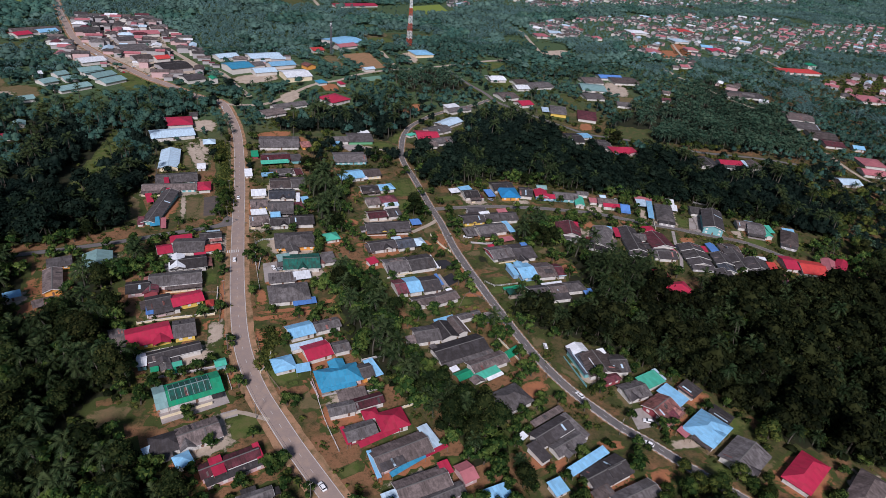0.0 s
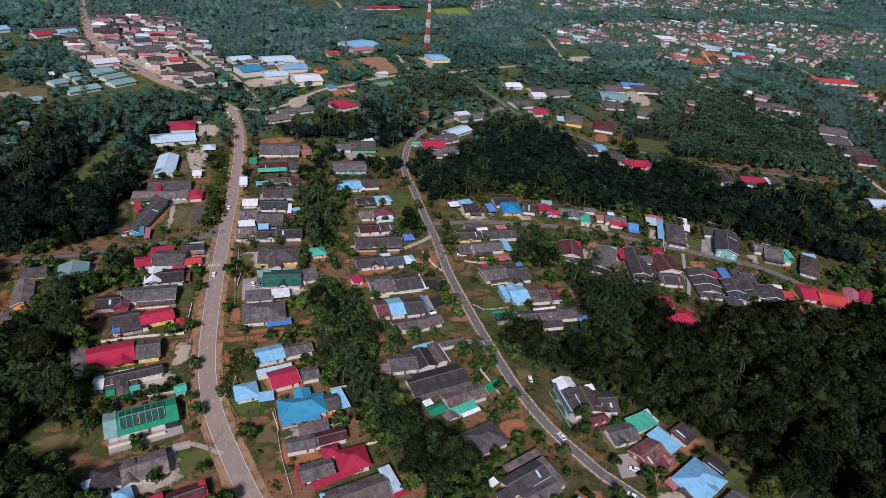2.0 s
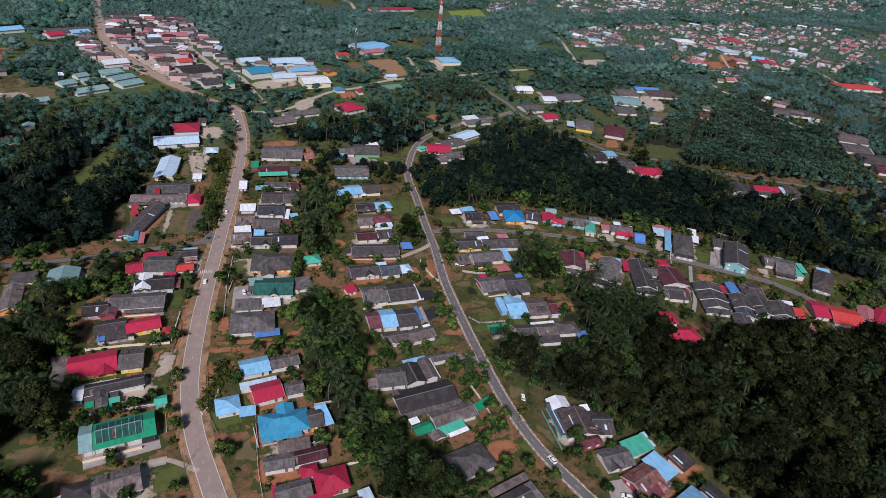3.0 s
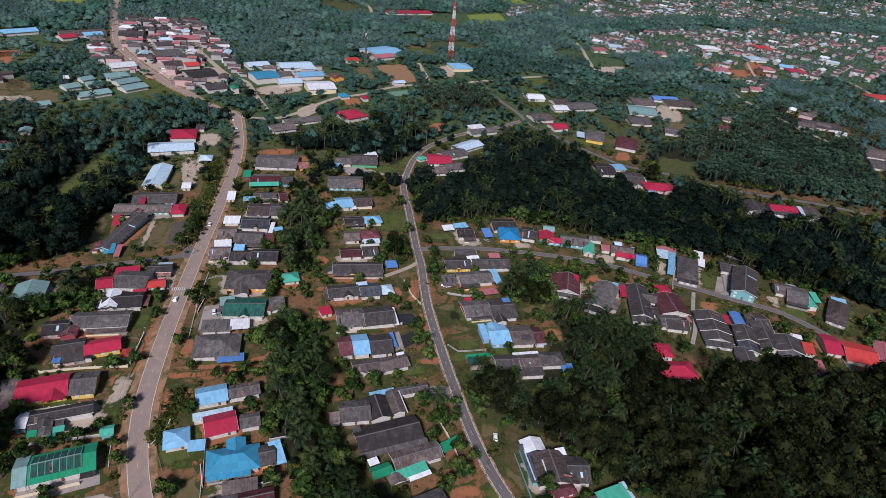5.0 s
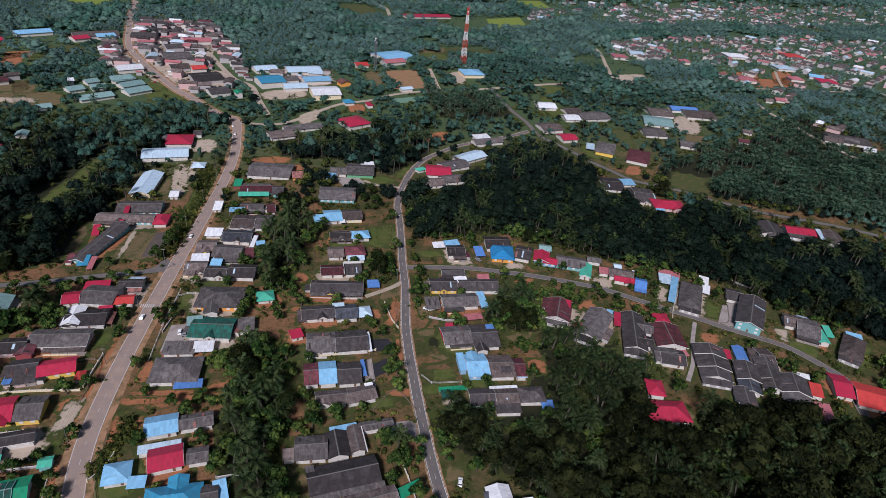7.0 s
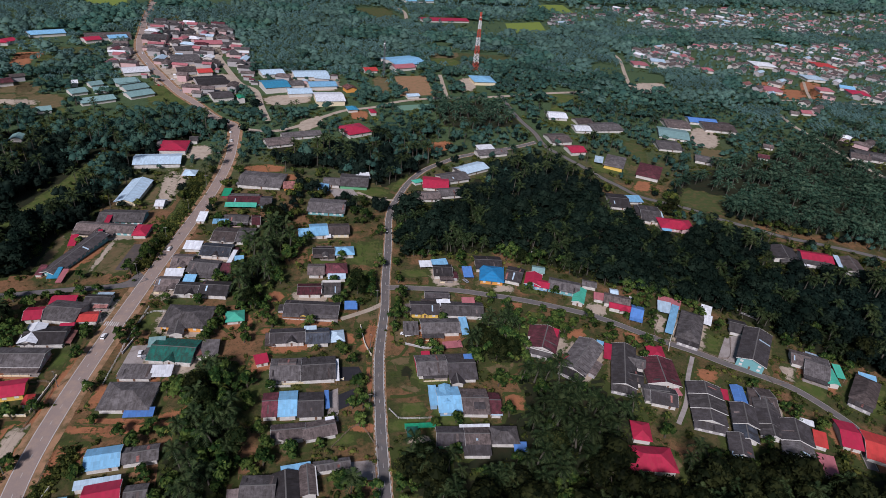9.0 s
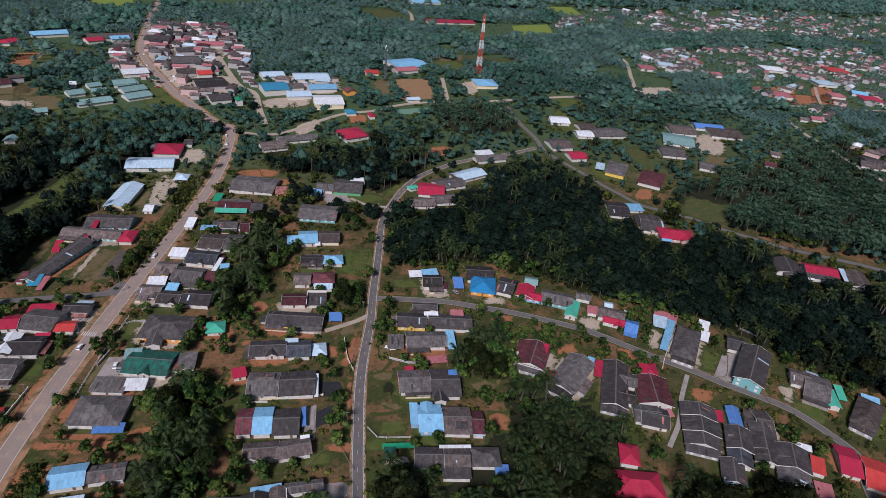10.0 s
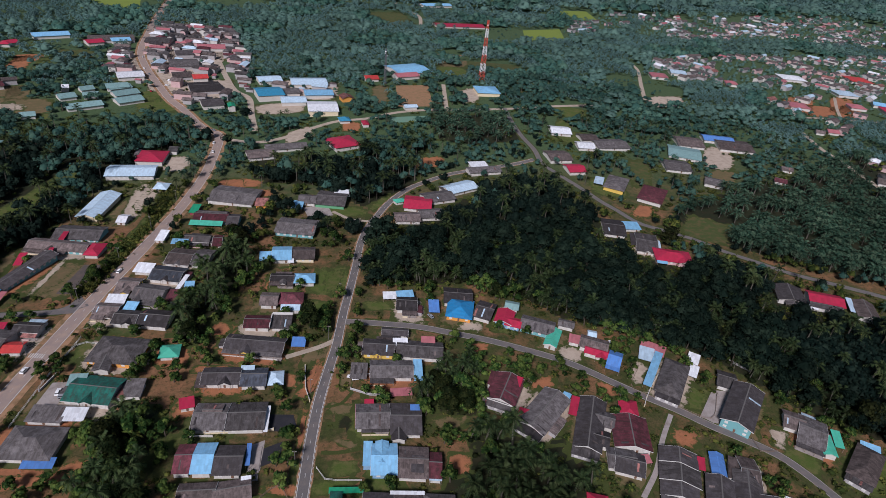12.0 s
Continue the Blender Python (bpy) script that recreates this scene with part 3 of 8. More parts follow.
yard(138, 499, -12, 27.9, 16.7, "soil", -0.0)
yard(87, 240, 14, 16.6, 8.3, "soil", 0.7)
yard(134, 290, -10, 24.1, 7.0, "soil", 0.3)
yard(151, 322, 1, 8.0, 11.8, "soil", 0.1)
yard(134, 320, -2, 15.0, 11.9, "soil", 0.2)
yard(188, 360, -17, 18.2, 30.1, "lawn", 0.0)
yard(180, 334, -8, 16.1, 17.8, "lawn", 0.2)
yard(178, 295, -1, 12.2, 16.0, "dry", 0.2)
yard(177, 280, 1, 9.9, 28.2, "soil", 0.4)
yard(120, 247, 3, 6.7, 13.1, "lawn", 0.4)
yard(154, 216, -10, 13.4, 7.7, "lawn", 0.2)
yard(158.5, 200, -4, 9.5, 8, "concrete", 0.1)
yard(181, 219, -4, 18.8, 8.5, "lawn", 0.2)
yard(149, 147, 1, 17.3, 12.7, "soil", 0.2)
yard(161, 146, -1, 9.7, 10.9, "lawn", 0.2)
yard(133, 109, 7, 7.8, 7.9, "soil", 0.7)
yard(159, 109, -23, 13.2, 5.8, "soil", -0.2)
yard(126, 114, -2, 10.7, 7.3, "soil", -0.0)
yard(165, 88, -10, 19.8, 10.3, "soil", 0.3)
yard(172, 82, -8, 11.2, 4.7, "dry", -0.0)
yard(187, 114, -11, 17.4, 10.8, "concrete", 0.2)
yard(190, 96, -17, 17.8, 6.4, "sand", -0.3)
yard(192, 80, -25, 14.1, 8.2, "lawn", -0.6)
yard(172, 174, 2, 10.7, 8.1, "dry", 0.4)
yard(171, 150, -70, 13.5, 4.8, "dry", -0.6)
yard(94, 128, -11, 11.2, 6.0, "lawn", -0.4)
yard(60, 140, 2, 11.0, 5.6, "lawn", 0.1)
yard(215, 334, -6, 18.3, 9.5, "lawn", -0.0)
yard(222, 318, -10, 35.6, 5.9, "lawn", 0.0)
yard(261, 311, -17, 13.5, 10.2, "sand", 0.1)
yard(307, 282, -24, 14.3, 16.7, "sand", 0.1)
yard(337, 265, -34, 8.7, 23.7, "sand", 0.1)
yard(356, 244, -31, 11.5, 22.9, "lawn", 0.3)
yard(364, 238, -17, 10.5, 22.9, "concrete", 0.6)
yard(382, 216, -31, 8.3, 15.7, "sand", 0.2)
yard(383, 202, -27, 18.2, 15.7, "lawn", 0.3)
yard(336, 222, -20, 14.7, 12.2, "soil", 0.2)
yard(316, 256, -15, 13.6, 12.1, "soil", 0.2)
yard(284, 263, 6, 16.6, 10.8, "soil", 0.5)
yard(270, 283, -19, 9.9, 5.7, "lawn", -0.0)
yard(260, 293, -7, 14.6, 9.0, "soil", 0.2)
yard(232, 222, -8, 11.2, 14.0, "soil", 0.1)
yard(234, 245, -8, 17.2, 8.2, "dry", 0.1)
yard(189, 239, -22, 11.8, 4.2, "dry", -0.3)
yard(186, 227, -8, 12.9, 8.1, "lawn", -0.0)
yard(188, 259, -15, 12.2, 8.4, "dry", -0.2)
yard(181, 280, -7, 7.4, 23.1, "soil", 0.1)
yard(167, 280, -6, 6.2, 13.2, "soil", -0.3)
yard(163, 254, -8, 11.3, 9.5, "tarp", -0.3)
yard(159, 238, 19, 7.8, 8.2, "tarp", 0.5)
yard(153, 237, 20, 5.4, 13.6, "concrete", 0.5)
yard(165, 220, -9, 20.4, 6.2, "soil", -0.1)
yard(168, 230, -8, 5.3, 8.0, "lawn", 0.0)
yard(185, 300, -6, 9.3, 17.3, "dry", 0.1)
yard(195, 363, 5, 15.9, 26.4, "lawn", 0.2)
yard(164, 349, -4, 17.5, 24.5, "lawn", -0.0)
yard(158, 288, 63, 16.6, 4.8, "soil", 0.4)
yard(129, 496, -1, 21.4, 22.5, "soil", -0.1)
yard(152, 480, -5, 13.6, 14.0, "soil", -0.2)
yard(189, 449, 5, 17.3, 15.0, "concrete", -0.1)
yard(208, 448, -3, 30.9, 17.3, "lawn", -0.4)
yard(235, 461, 52, 33.5, 8.1, "lawn", 0.7)
yard(180, 592, 41, 35.8, 23.4, "sand", 0.7)
yard(228, 608, -4, 20.2, 27.8, "soil", 0.0)
yard(304, 697, 2, 37, 73, "pitch", 0.17)
yard(268, 699, -4, 19.8, 78.7, "dry", 0.1)
yard(285, 624, 6, 36.7, 14.5, "court", 0.3)
yard(287, 533, 8, 27.6, 22.6, "soil", 0.3)
yard(53, 838, -58, 147.8, 154.1, "sand", -1.0, False)
yard(193, 722, -10, 67.8, 71.3, "sand", -0.1, False)
yard(179, 278, -7, 4.4, 19.0, "soil", 0.1, False)
yard(324, 660, 2, 23.4, 50.9, "dry", 0.2, False)
yard(387, 858, -2, 43.6, 93.6, "dry", 0.2, False)
yard(457, 845, 0, 42.1, 77.4, "scrub", 0.4, False)
yard(443, 746, -21, 22.9, 63.0, "scrub", -0.1, False)
yard(172, 253, -8, 5.7, 12.7, "dry", 0.0, False)
yard(183, 298, -30, 4.9, 22.9, "dry", -0.2, False)
yard(192, 278, -23, 6.6, 16.5, "dry", -0.3, False)
yard(42, 251, -18, 4.4, 28.3, "dry", -0.0, False)
yard(34, 209, -24, 6.9, 21.3, "soil", -0.3, False)
yard(50, 222, -19, 5.1, 20.7, "soil", -0.2, False)
yard(469, 656, -10, 40.5, 36.9, "lawn", 0.3)
yard(-63, 659, -2, 64.0, 46.1, "dry", -0.1)
yard(-70, 657, -7, 40.2, 17.7, "sand", -0.4, False)
yard(-83, 699, 10, 34.7, 35.1, "dry", -0.0)
yard(-100, 798, 4, 22.2, 63.0, "soil", -0.0)
yard(-77, 790, -12, 16.2, 69.5, "lawn", -0.3)
yard(-58, 846, -2, 39.7, 33.8, "scrub", -0.2)
yard(69, 473, 15, 13.8, 66.1, "sand", 0.3, False)
yard(37, 1030, 19, 44.2, 96.3, "scrub", 0.3, False)
yard(438, 604, 7, 23.2, 61.7, "lawn", 0.7)
yard(473, 508, -3, 22.5, 57.9, "scrub", 0.4)
yard(808, 704, -5, 49.7, 89.8, "soil", 0.8, False)
yard(869, 678, -13, 31.1, 68.7, "soil", 0.6, False)
yard(460, 755, 4, 35.9, 152.6, "scrub", 0.5, False)
yard(428, 481, -19, 32.2, 34.8, "lawn", -0.1)
yard(439, 440, -19, 17.3, 27.5, "soil", 0.4)
yard(578, 542, -13, 32.4, 68.7, "sand", 0.4)
yard(553, 498, -43, 23.7, 48.4, "dry", -0.0)
yard(474, 407, -44, 35.5, 43.4, "scrub", -0.0)
yard(621, 713, 5, 60.5, 40.4, "sand", 0.7)
yard(-98, 821, 16, 30.5, 31.7, "soil", 0.0)
yard(-70, 697, 12, 21.3, 48.9, "dry", 0.0)
yard(-30, 631, 24, 14.4, 21.4, "lawn", 0.2)
yard(-64, 653, 4, 12.3, 36.7, "sand", -0.2)
yard(52, 673, 2, 38.0, 48.3, "lawn", -0.2)
yard(367, 698, 13, 27.4, 48.6, "sand", 0.6)
yard(395, 896, -14, 30.2, 65.8, "dry", -0.0)
yard(42, 959, 37, 34.9, 58.1, "sand", 0.6, False)
yard(37, 830, 28, 11.9, 101.4, "sand", 0.4, False)
yard(165, 662, 7, 49.9, 34.2, "sand", 0.1)
yard(433, 829, 10, 80, 70, "scrub", 0.2)
yard(370, 795, -5, 40, 50, "lawn", 0.1)
yard(390, 887, 5, 50, 40, "soil", 0.2)
yard(749, 1280, 10, 90, 90, "field", 0.4)
yard(45, 701, -20, 26, 46, "lawn", 0.1)
yard(352, 1150, 15, 70, 110, "scrub", 0.2)
yard(444, 583, -10, 34, 40, "lawn", 0.1)
yard(107, 531, -6, 9, 60, "dry", 0.0, False)
yard(51, 372, -20, 27, 38, "dry", 0.0)
yard(60, 372, -6, 11, 30, "lot", 0.1)
yard(160.6, 198.8, -10, 9, 8, "concrete", 0.0)
yard(54.7, 226.3, -6, 15, 16, "soil", 0.0)
yard(54.5, 313.6, -14, 9, 22, "sand", 0.1)
yard(41.5, 256, -11, 5.5, 70, "soil", 0.0, False)
yard(76, 237, 0, 36, 7, "soil", 0.2)
yard(185, 209.5, -10, 12, 5.5, "sand", 0.0)
yard(-1, 470, -19, 17, 150, "lawn", 0.0, False)
yard(-90, 1201, 35, 89.0, 187.4, "field", 0.5)
yard(600, 1067, 18, 84.0, 79.6, "field", 0.7)
yard(826, 683, -12, 43.7, 52.9, "soil", 0.6)
yard(886, 710, -15, 36.4, 86.5, "soil", 0.5)
region("forest", [(163, 197), (186, 170), (210, 143), (228, 110), (231, 76), (258, 44), (451, 105), (394, 140), (338, 173), (280, 176), (283, 201), (224, 187)])
region("forest", [(218, 403), (317, 482), (375, 494), (395, 428), (401, 378), (436, 351), (514, 272), (445, 179), (430, 203), (402, 232), (382, 268), (355, 290), (316, 309), (281, 349), (211, 352)])
region("forest", [(139, 568), (192, 531), (295, 575), (268, 488), (220, 451), (190, 490), (141, 493)])
region("forest", [(-82, 569), (-38, 600), (107, 589), (37, 502), (16, 357), (-37, 351), (-78, 362)])
region("palm", [(454, 430), (499, 460), (546, 472), (789, 548), (702, 391), (582, 293), (549, 318), (501, 350), (477, 378)])
region("coconut", [(-58, 287), (-37, 272), (-13, 235), (0, 211), (-21, 207), (-54, 207)])
region("coconut", [(241, 240), (280, 225), (289, 212), (283, 194), (228, 203)])
region("grove", [(-61, 271), (-37, 257), (-21, 210), (-7, 179), (7, 160), (0, 151), (-56, 177)])
region("grove", [(-66, 339), (-42, 329), (-37, 309), (-41, 271), (-61, 271)])
region("grove", [(101, 275), (116, 263), (109, 192), (115, 181), (109, 160), (95, 155), (90, 172), (82, 203), (90, 238)])
region("grove", [(114, 165), (131, 154), (124, 140), (125, 133), (120, 122), (99, 122), (100, 137)])
region("coconut", [(247, 243), (302, 224), (280, 189), (234, 172), (222, 185), (166, 191), (168, 205), (212, 202)])
region("grove", [(238, 280), (264, 270), (247, 243), (226, 251)])
region("grove", [(-26, 316), (2, 309), (10, 322), (18, 326), (1, 294), (-15, 270), (-26, 274)])
region("grove", [(-37, 278), (-17, 273), (2, 258), (-13, 235), (-29, 241)])
region("grove", [(215, 279), (244, 284), (257, 278), (245, 246), (226, 252)])
region("grove", [(181, 248), (198, 266), (192, 240)])
region("coconut", [(132, 404), (148, 377), (122, 303), (109, 315)])
region("palm", [(309, 642), (392, 639), (388, 575), (340, 563), (301, 575)])
region("scrub", [(-29, 444), (17, 547), (29, 543), (1, 444), (-23, 393)])


# ---- houses ----
def gable_mesh(w, d, rise, t=0.14):
    """Two slopes with the ridge along x, eaves at z = 0."""
    v = []
    for z in (0, t):
        for x in (-w / 2, w / 2):
            v += [(x, -d / 2, z), (x, 0, rise + z), (x, d / 2, z)]
    f = [(0, 1, 4, 3), (1, 2, 5, 4), (6, 9, 10, 7), (7, 10, 11, 8), (0, 3, 9, 6), (2, 8, 11, 5), (0, 6, 7, 1), (1, 7, 8, 2), (3, 4, 10, 9), (4, 5, 11, 10)]
    return v, f


def hip_mesh(w, d, rise, t=0.16):
    """Four slopes; a ridge along x when w > d, else a point."""
    r = max(0.25, (w - d) / 2)
    low = [(-w / 2, -d / 2), (w / 2, -d / 2), (w / 2, d / 2), (-w / 2, d / 2)]
    v = [(x, y, 0) for x, y in low] + [(x, y, t) for x, y in low] + [(-r, 0, rise + t), (r, 0, rise + t)]
    f = [(3, 2, 1, 0), (0, 1, 5, 4), (1, 2, 6, 5), (2, 3, 7, 6), (3, 0, 4, 7), (4, 5, 9, 8), (5, 6, 9), (6, 7, 8, 9), (7, 4, 8)]
    return v, f


def shed_mesh(w, d, rise, t=0.09):
    """One slope that falls towards -y."""
    v = [(x, y, z + (rise if y > 0 else 0)) for z in (0, t) for x, y in ((-w / 2, -d / 2), (w / 2, -d / 2), (w / 2, d / 2), (-w / 2, d / 2))]
    return v, [(3, 2, 1, 0), (4, 5, 6, 7), (0, 1, 5, 4), (1, 2, 6, 5), (2, 3, 7, 6), (3, 0, 4, 7)]


def window_meshes():
    bm = bmesh.new()
    add_box(bm, -0.75, 0.75, -0.07, 0.03, -0.65, 0.65)
    front = [f for f in bm.faces if f.calc_center_median().y < -0.06]
    bmesh.ops.inset_region(bm, faces=front, thickness=0.1, depth=-0.03)
    frame_me = from_bm("window", bm, "frame")
    bm = bmesh.new()
    add_box(bm, -0.64, 0.64, -0.055, -0.035, -0.54, 0.54)
    pane_me = from_bm("pane", bm, "glass")
    bm = bmesh.new()
    add_box(bm, -0.48, 0.48, -0.06, 0.03, 0, 2.05)
    add_box(bm, -0.36, 0.36, -0.085, -0.06, 1.1, 1.9)
    add_box(bm, -0.36, 0.36, -0.085, -0.06, 0.2, 0.95)
    return frame_me, pane_me, from_bm("door", bm, "door")


WINDOW, PANE, DOOR = window_meshes()
POSTS = {}


def post_mesh(h):
    key = round(h, 1)
    if key not in POSTS:
        bm = bmesh.new()
        add_box(bm, -0.07, 0.07, -0.07, 0.07, 0, key)
        add_box(bm, -0.14, 0.14, -0.14, 0.14, 0, 0.12)
        POSTS[key] = from_bm("post", bm, "timber")
    return POSTS[key]


def wall_mesh(w, d, h, rise, gable, mat):
    """Walls of one block with a plinth, and gable ends where the roof has them; the ridge runs along x."""
    bm = bmesh.new()
    bot = [bm.verts.new((x, y, -0.8)) for x, y in ((-w / 2, -d / 2), (w / 2, -d / 2), (w / 2, d / 2), (-w / 2, d / 2))]
    top = [bm.verts.new((v.co.x, v.co.y, h)) for v in bot]
    for i in range(4):
        j = (i + 1) % 4
        if gable and i in (1, 3):
            peak = bm.verts.new((top[i].co.x, 0, h + rise))
            bm.faces.new((bot[i], bot[j], top[j], peak, top[i]))
        else:
            bm.faces.new((bot[i], bot[j], top[j], top[i]))
    add_box(bm, -w / 2 - 0.08, w / 2 + 0.08, -d / 2 - 0.08, d / 2 + 0.08, -0.8, 0.3)
    return from_bm("wall", bm, mat)


def block(parent, m, w, d, kind, rc, wc, h, door, openings, prefix=""):
    """Walls, roof, ridge cap, windows and door of one part of a house, at m in the house's own space."""
    turned = kind == "gy" or (kind == "h" and d > w)
    rw, rd = (d, w) if turned else (w, d)
    local = m @ pose(0, 0, 0, 0, 0, 90) if turned else m
    if kind == "s":
        rise = min(0.16 * rd, 0.9)
        shape = shed_mesh(rw, rd, rise)
    else:
        rise = min(0.17 * rd, 2.2) if kind != "h" else min(0.22 * rd, 2.8)
        shape = gable_mesh(rw, rd, rise) if kind != "h" else hip_mesh(rw, rd, rise)
    part(prefix + "roof", mesh_of("roof", *shape, rc), parent, local @ pose(0, 0, h))
    if kind in ("gx", "gy") and openings >= 0:
        bm = bmesh.new()
        v = [bm.verts.new((x, y, z)) for x in (-rw / 2 - 0.03, rw / 2 + 0.03) for y, z in ((-0.28, rise + 0.11), (0, rise + 0.2), (0.28, rise + 0.11), (0, rise + 0.1))]
        for i in range(4):
            bm.faces.new((v[i], v[(i + 1) % 4], v[4 + (i + 1) % 4], v[4 + i]))
        bm.faces.new(v[:4]), bm.faces.new(v[4:])
        part("ridge_cap", from_bm("ridge_cap", bm, rc if ROOFS[rc][1] else "ridge"), parent, local @ pose(0, 0, h))
    if kind != "h" and not ROOFS[rc][1] and rw > 6 and openings > 0:
        rng = random.Random(int(rw * 100 + rd * 37))
        for _ in range(rng.choice((0, 1, 1, 2, 3))):
            wide, lo = rng.uniform(0.5, 1.1), rng.uniform(0.05, 0.4)
            x, side, hi = rng.uniform(-rw / 2 + 1, rw / 2 - 1), rng.choice((-1, -1, 1)), rng.uniform(0.55, 0.95)
            if kind == "s":
                side, slope, base = -1, rise / rd, 0.105
                y0, y1 = -rd / 2 + lo * rd, -rd / 2 + hi * rd
                z0, z1 = lo * rise + base, hi * rise + base
            else:
                y0, y1, z0, z1 = side * rd / 2 * (1 - lo), side * rd / 2 * (1 - hi), rise * lo + 0.155, rise * hi + 0.155
            v = [(x - wide / 2, y0, z0), (x + wide / 2, y0, z0), (x + wide / 2, y1, z1), (x - wide / 2, y1, z1)]
            v += [(a, b, c + 0.03) for a, b, c in v]
            f = [(3, 2, 1, 0), (4, 5, 6, 7), (0, 1, 5, 4), (1, 2, 6, 5), (2, 3, 7, 6), (3, 0, 4, 7)]
            part("roof_sheet", mesh_of("roof_sheet", v, f, rng.choice(("br", "dk", "gr", "lw", "br", "dk", "gr", "ru"))), parent, local @ pose(0, 0, h))
    if openings > 1 and kind in ("gx", "gy") and (int(rw * 10) % 3 or h > 5):
        for s in (-1, 1):  # barge boards at the gable ends
            x = s * (rw / 2 + 0.02)
            v = [(a, y, z) for a in (x, x + s * 0.07) for y, z in ((-rd / 2, -0.14), (0, rise - 0.14), (rd / 2, -0.14), (rd / 2, 0.17), (0, rise + 0.17), (-rd / 2, 0.17))]
            f = [(0, 1, 4, 5), (1, 2, 3, 4), (6, 11, 10, 7), (7, 10, 9, 8)] + [(i, (i + 1) % 6, 6 + (i + 1) % 6, 6 + i) for i in range(6)]
            part("barge_board", mesh_of("barge_board", v, f, "frame"), parent, local @ pose(0, 0, h))
    if wc == "-":
        for x in (-rw / 2 + 0.25, rw / 2 - 0.25):
            for y in (-rd / 2 + 0.25, rd / 2 - 0.25):
                up = 0.0 if kind != "s" or y < 0 else rise * 0.9
                part("post", post_mesh(h + up), parent, local @ pose(x, y, 0))
        return
    inset = min(0.95, 0.09 * min(rw, rd) + 0.12)
    ww, wd = rw - 2 * inset, rd - 2 * inset
    keep = 1 - 2 * inset / rd
    part(prefix + "wall", wall_mesh(ww, wd, h - 0.01 + (rise * (1 - keep) if kind in ("gx", "gy") else 0) * 0.95, rise * keep, kind in ("gx", "gy"), "wall_" + wc), parent, local)
    sides = [(0, ww, wd / 2), (-90, wd, ww / 2), (90, wd, ww / 2)]
    for deg, length, out in sides[:max(0, openings)]:
        k = int((length - 0.4) / 3.4)
        for i in range(k):
            at = (i + 0.5) * length / k - length / 2
            face = local @ pose(0, 0, 0, 0, 0, deg) @ pose(at, -out, 0)
            if door and deg == (-90 if turned else 0) and i == k // 2:
                part("door", DOOR, parent, face @ pose(0, 0, 0.02))
                continue
            win = part("window", WINDOW, parent, face @ pose(0, 0, min(1.55, h - 1.0)))
            if openings > 1:
                part("pane", PANE, win)
            if h > 5:
                part("window", WINDOW, parent, face @ pose(0, 0, h - 1.2))


def strip(parent, name, m, x0, x1, y0, y1, z0, z1, mat):
    bm = bmesh.new()
    add_box(bm, x0, x1, y0, y1, z0, z1)
    return part(name, from_bm(name, bm, mat), parent, m)


def veranda(top, x, y, w, d, h, rc, rng):
    """A lower roof before the front wall, on slim posts over a cement floor."""
    part("veranda_roof", mesh_of("veranda_roof", *shed_mesh(w, d, 0.14 * d), rc), top, pose(x, y, h - 0.2 - 0.14 * d))
    k = max(2, int(w / 3.4))
    for i in range(k + 1):
        part("veranda_post", post_mesh(h - 0.3 - 0.14 * d), top, pose(x - w / 2 + 0.2 + i * (w - 0.4) / k, y - d / 2 + 0.25, 0))
    strip(top, "veranda_floor", pose(x, y, 0), -w / 2 + 0.1, w / 2 - 0.1, -d / 2 + 0.1, d / 2, -0.7, 0.16, "concrete")
    if rng.random() < 0.6:
        strip(top, "veranda_wall", pose(x, y - d / 2 + 0.25, 0), -w / 2 + 0.2, w * rng.uniform(-0.1, 0.5) - 0.2, -0.06, 0.06, 0.14, 0.95, "wall_" + rng.choice(("wh", "cr2", "gy", "pi")))


def porch_gable(top, x, w, d, h, rc, wc):
    """A cross gable over the front, its ridge running into the main slope."""
    reach, rise = d * 0.42, 0.26 * w
    local = pose(x, -d / 2 + reach / 2 - 0.5, h + 0.12, 0, 0, 90)
    part("porch_roof", mesh_of("porch_roof", *gable_mesh(reach, w, rise), rc), top, local)
    v = [(-reach / 2 + a, y, z) for a in (0.3, 0.42) for y, z in ((-w / 2 + 0.3, 0), (0, rise * 0.92), (w / 2 - 0.3, 0))]
    part("porch_gable_wall", mesh_of("porch_gable_wall", v, [(0, 1, 2), (5, 4, 3), (0, 3, 4, 1), (1, 4, 5, 2), (2, 5, 3, 0)], "wall_" + wc), top, local)
    for s in (-1, 1):
        part("porch_post", post_mesh(h + 0.1), top, pose(x + s * (w / 2 - 0.3), -d / 2 - 0.3, 0))


def lattice(top, m, w, d, rise, bars, mat):
    """Battens over a gabled canopy, up both slopes and along them."""
    for s in (-1, 1):
        for i in range(bars + 1):
            x = -w / 2 + i * w / bars
            v = [(x + a, s * y, z + c) for c in (0.16, 0.24) for a, y, z in ((-0.09, d / 2, 0), (0.09, d / 2, 0), (0.09, 0, rise), (-0.09, 0, rise))]
            part("batten", mesh_of("batten", v, [(3, 2, 1, 0), (4, 5, 6, 7), (0, 1, 5, 4), (1, 2, 6, 5), (2, 3, 7, 6), (3, 0, 4, 7)], mat), top, m)
    strip(top, "ridge_batten", m, -w / 2, w / 2, -0.12, 0.12, rise + 0.14, rise + 0.28, mat)


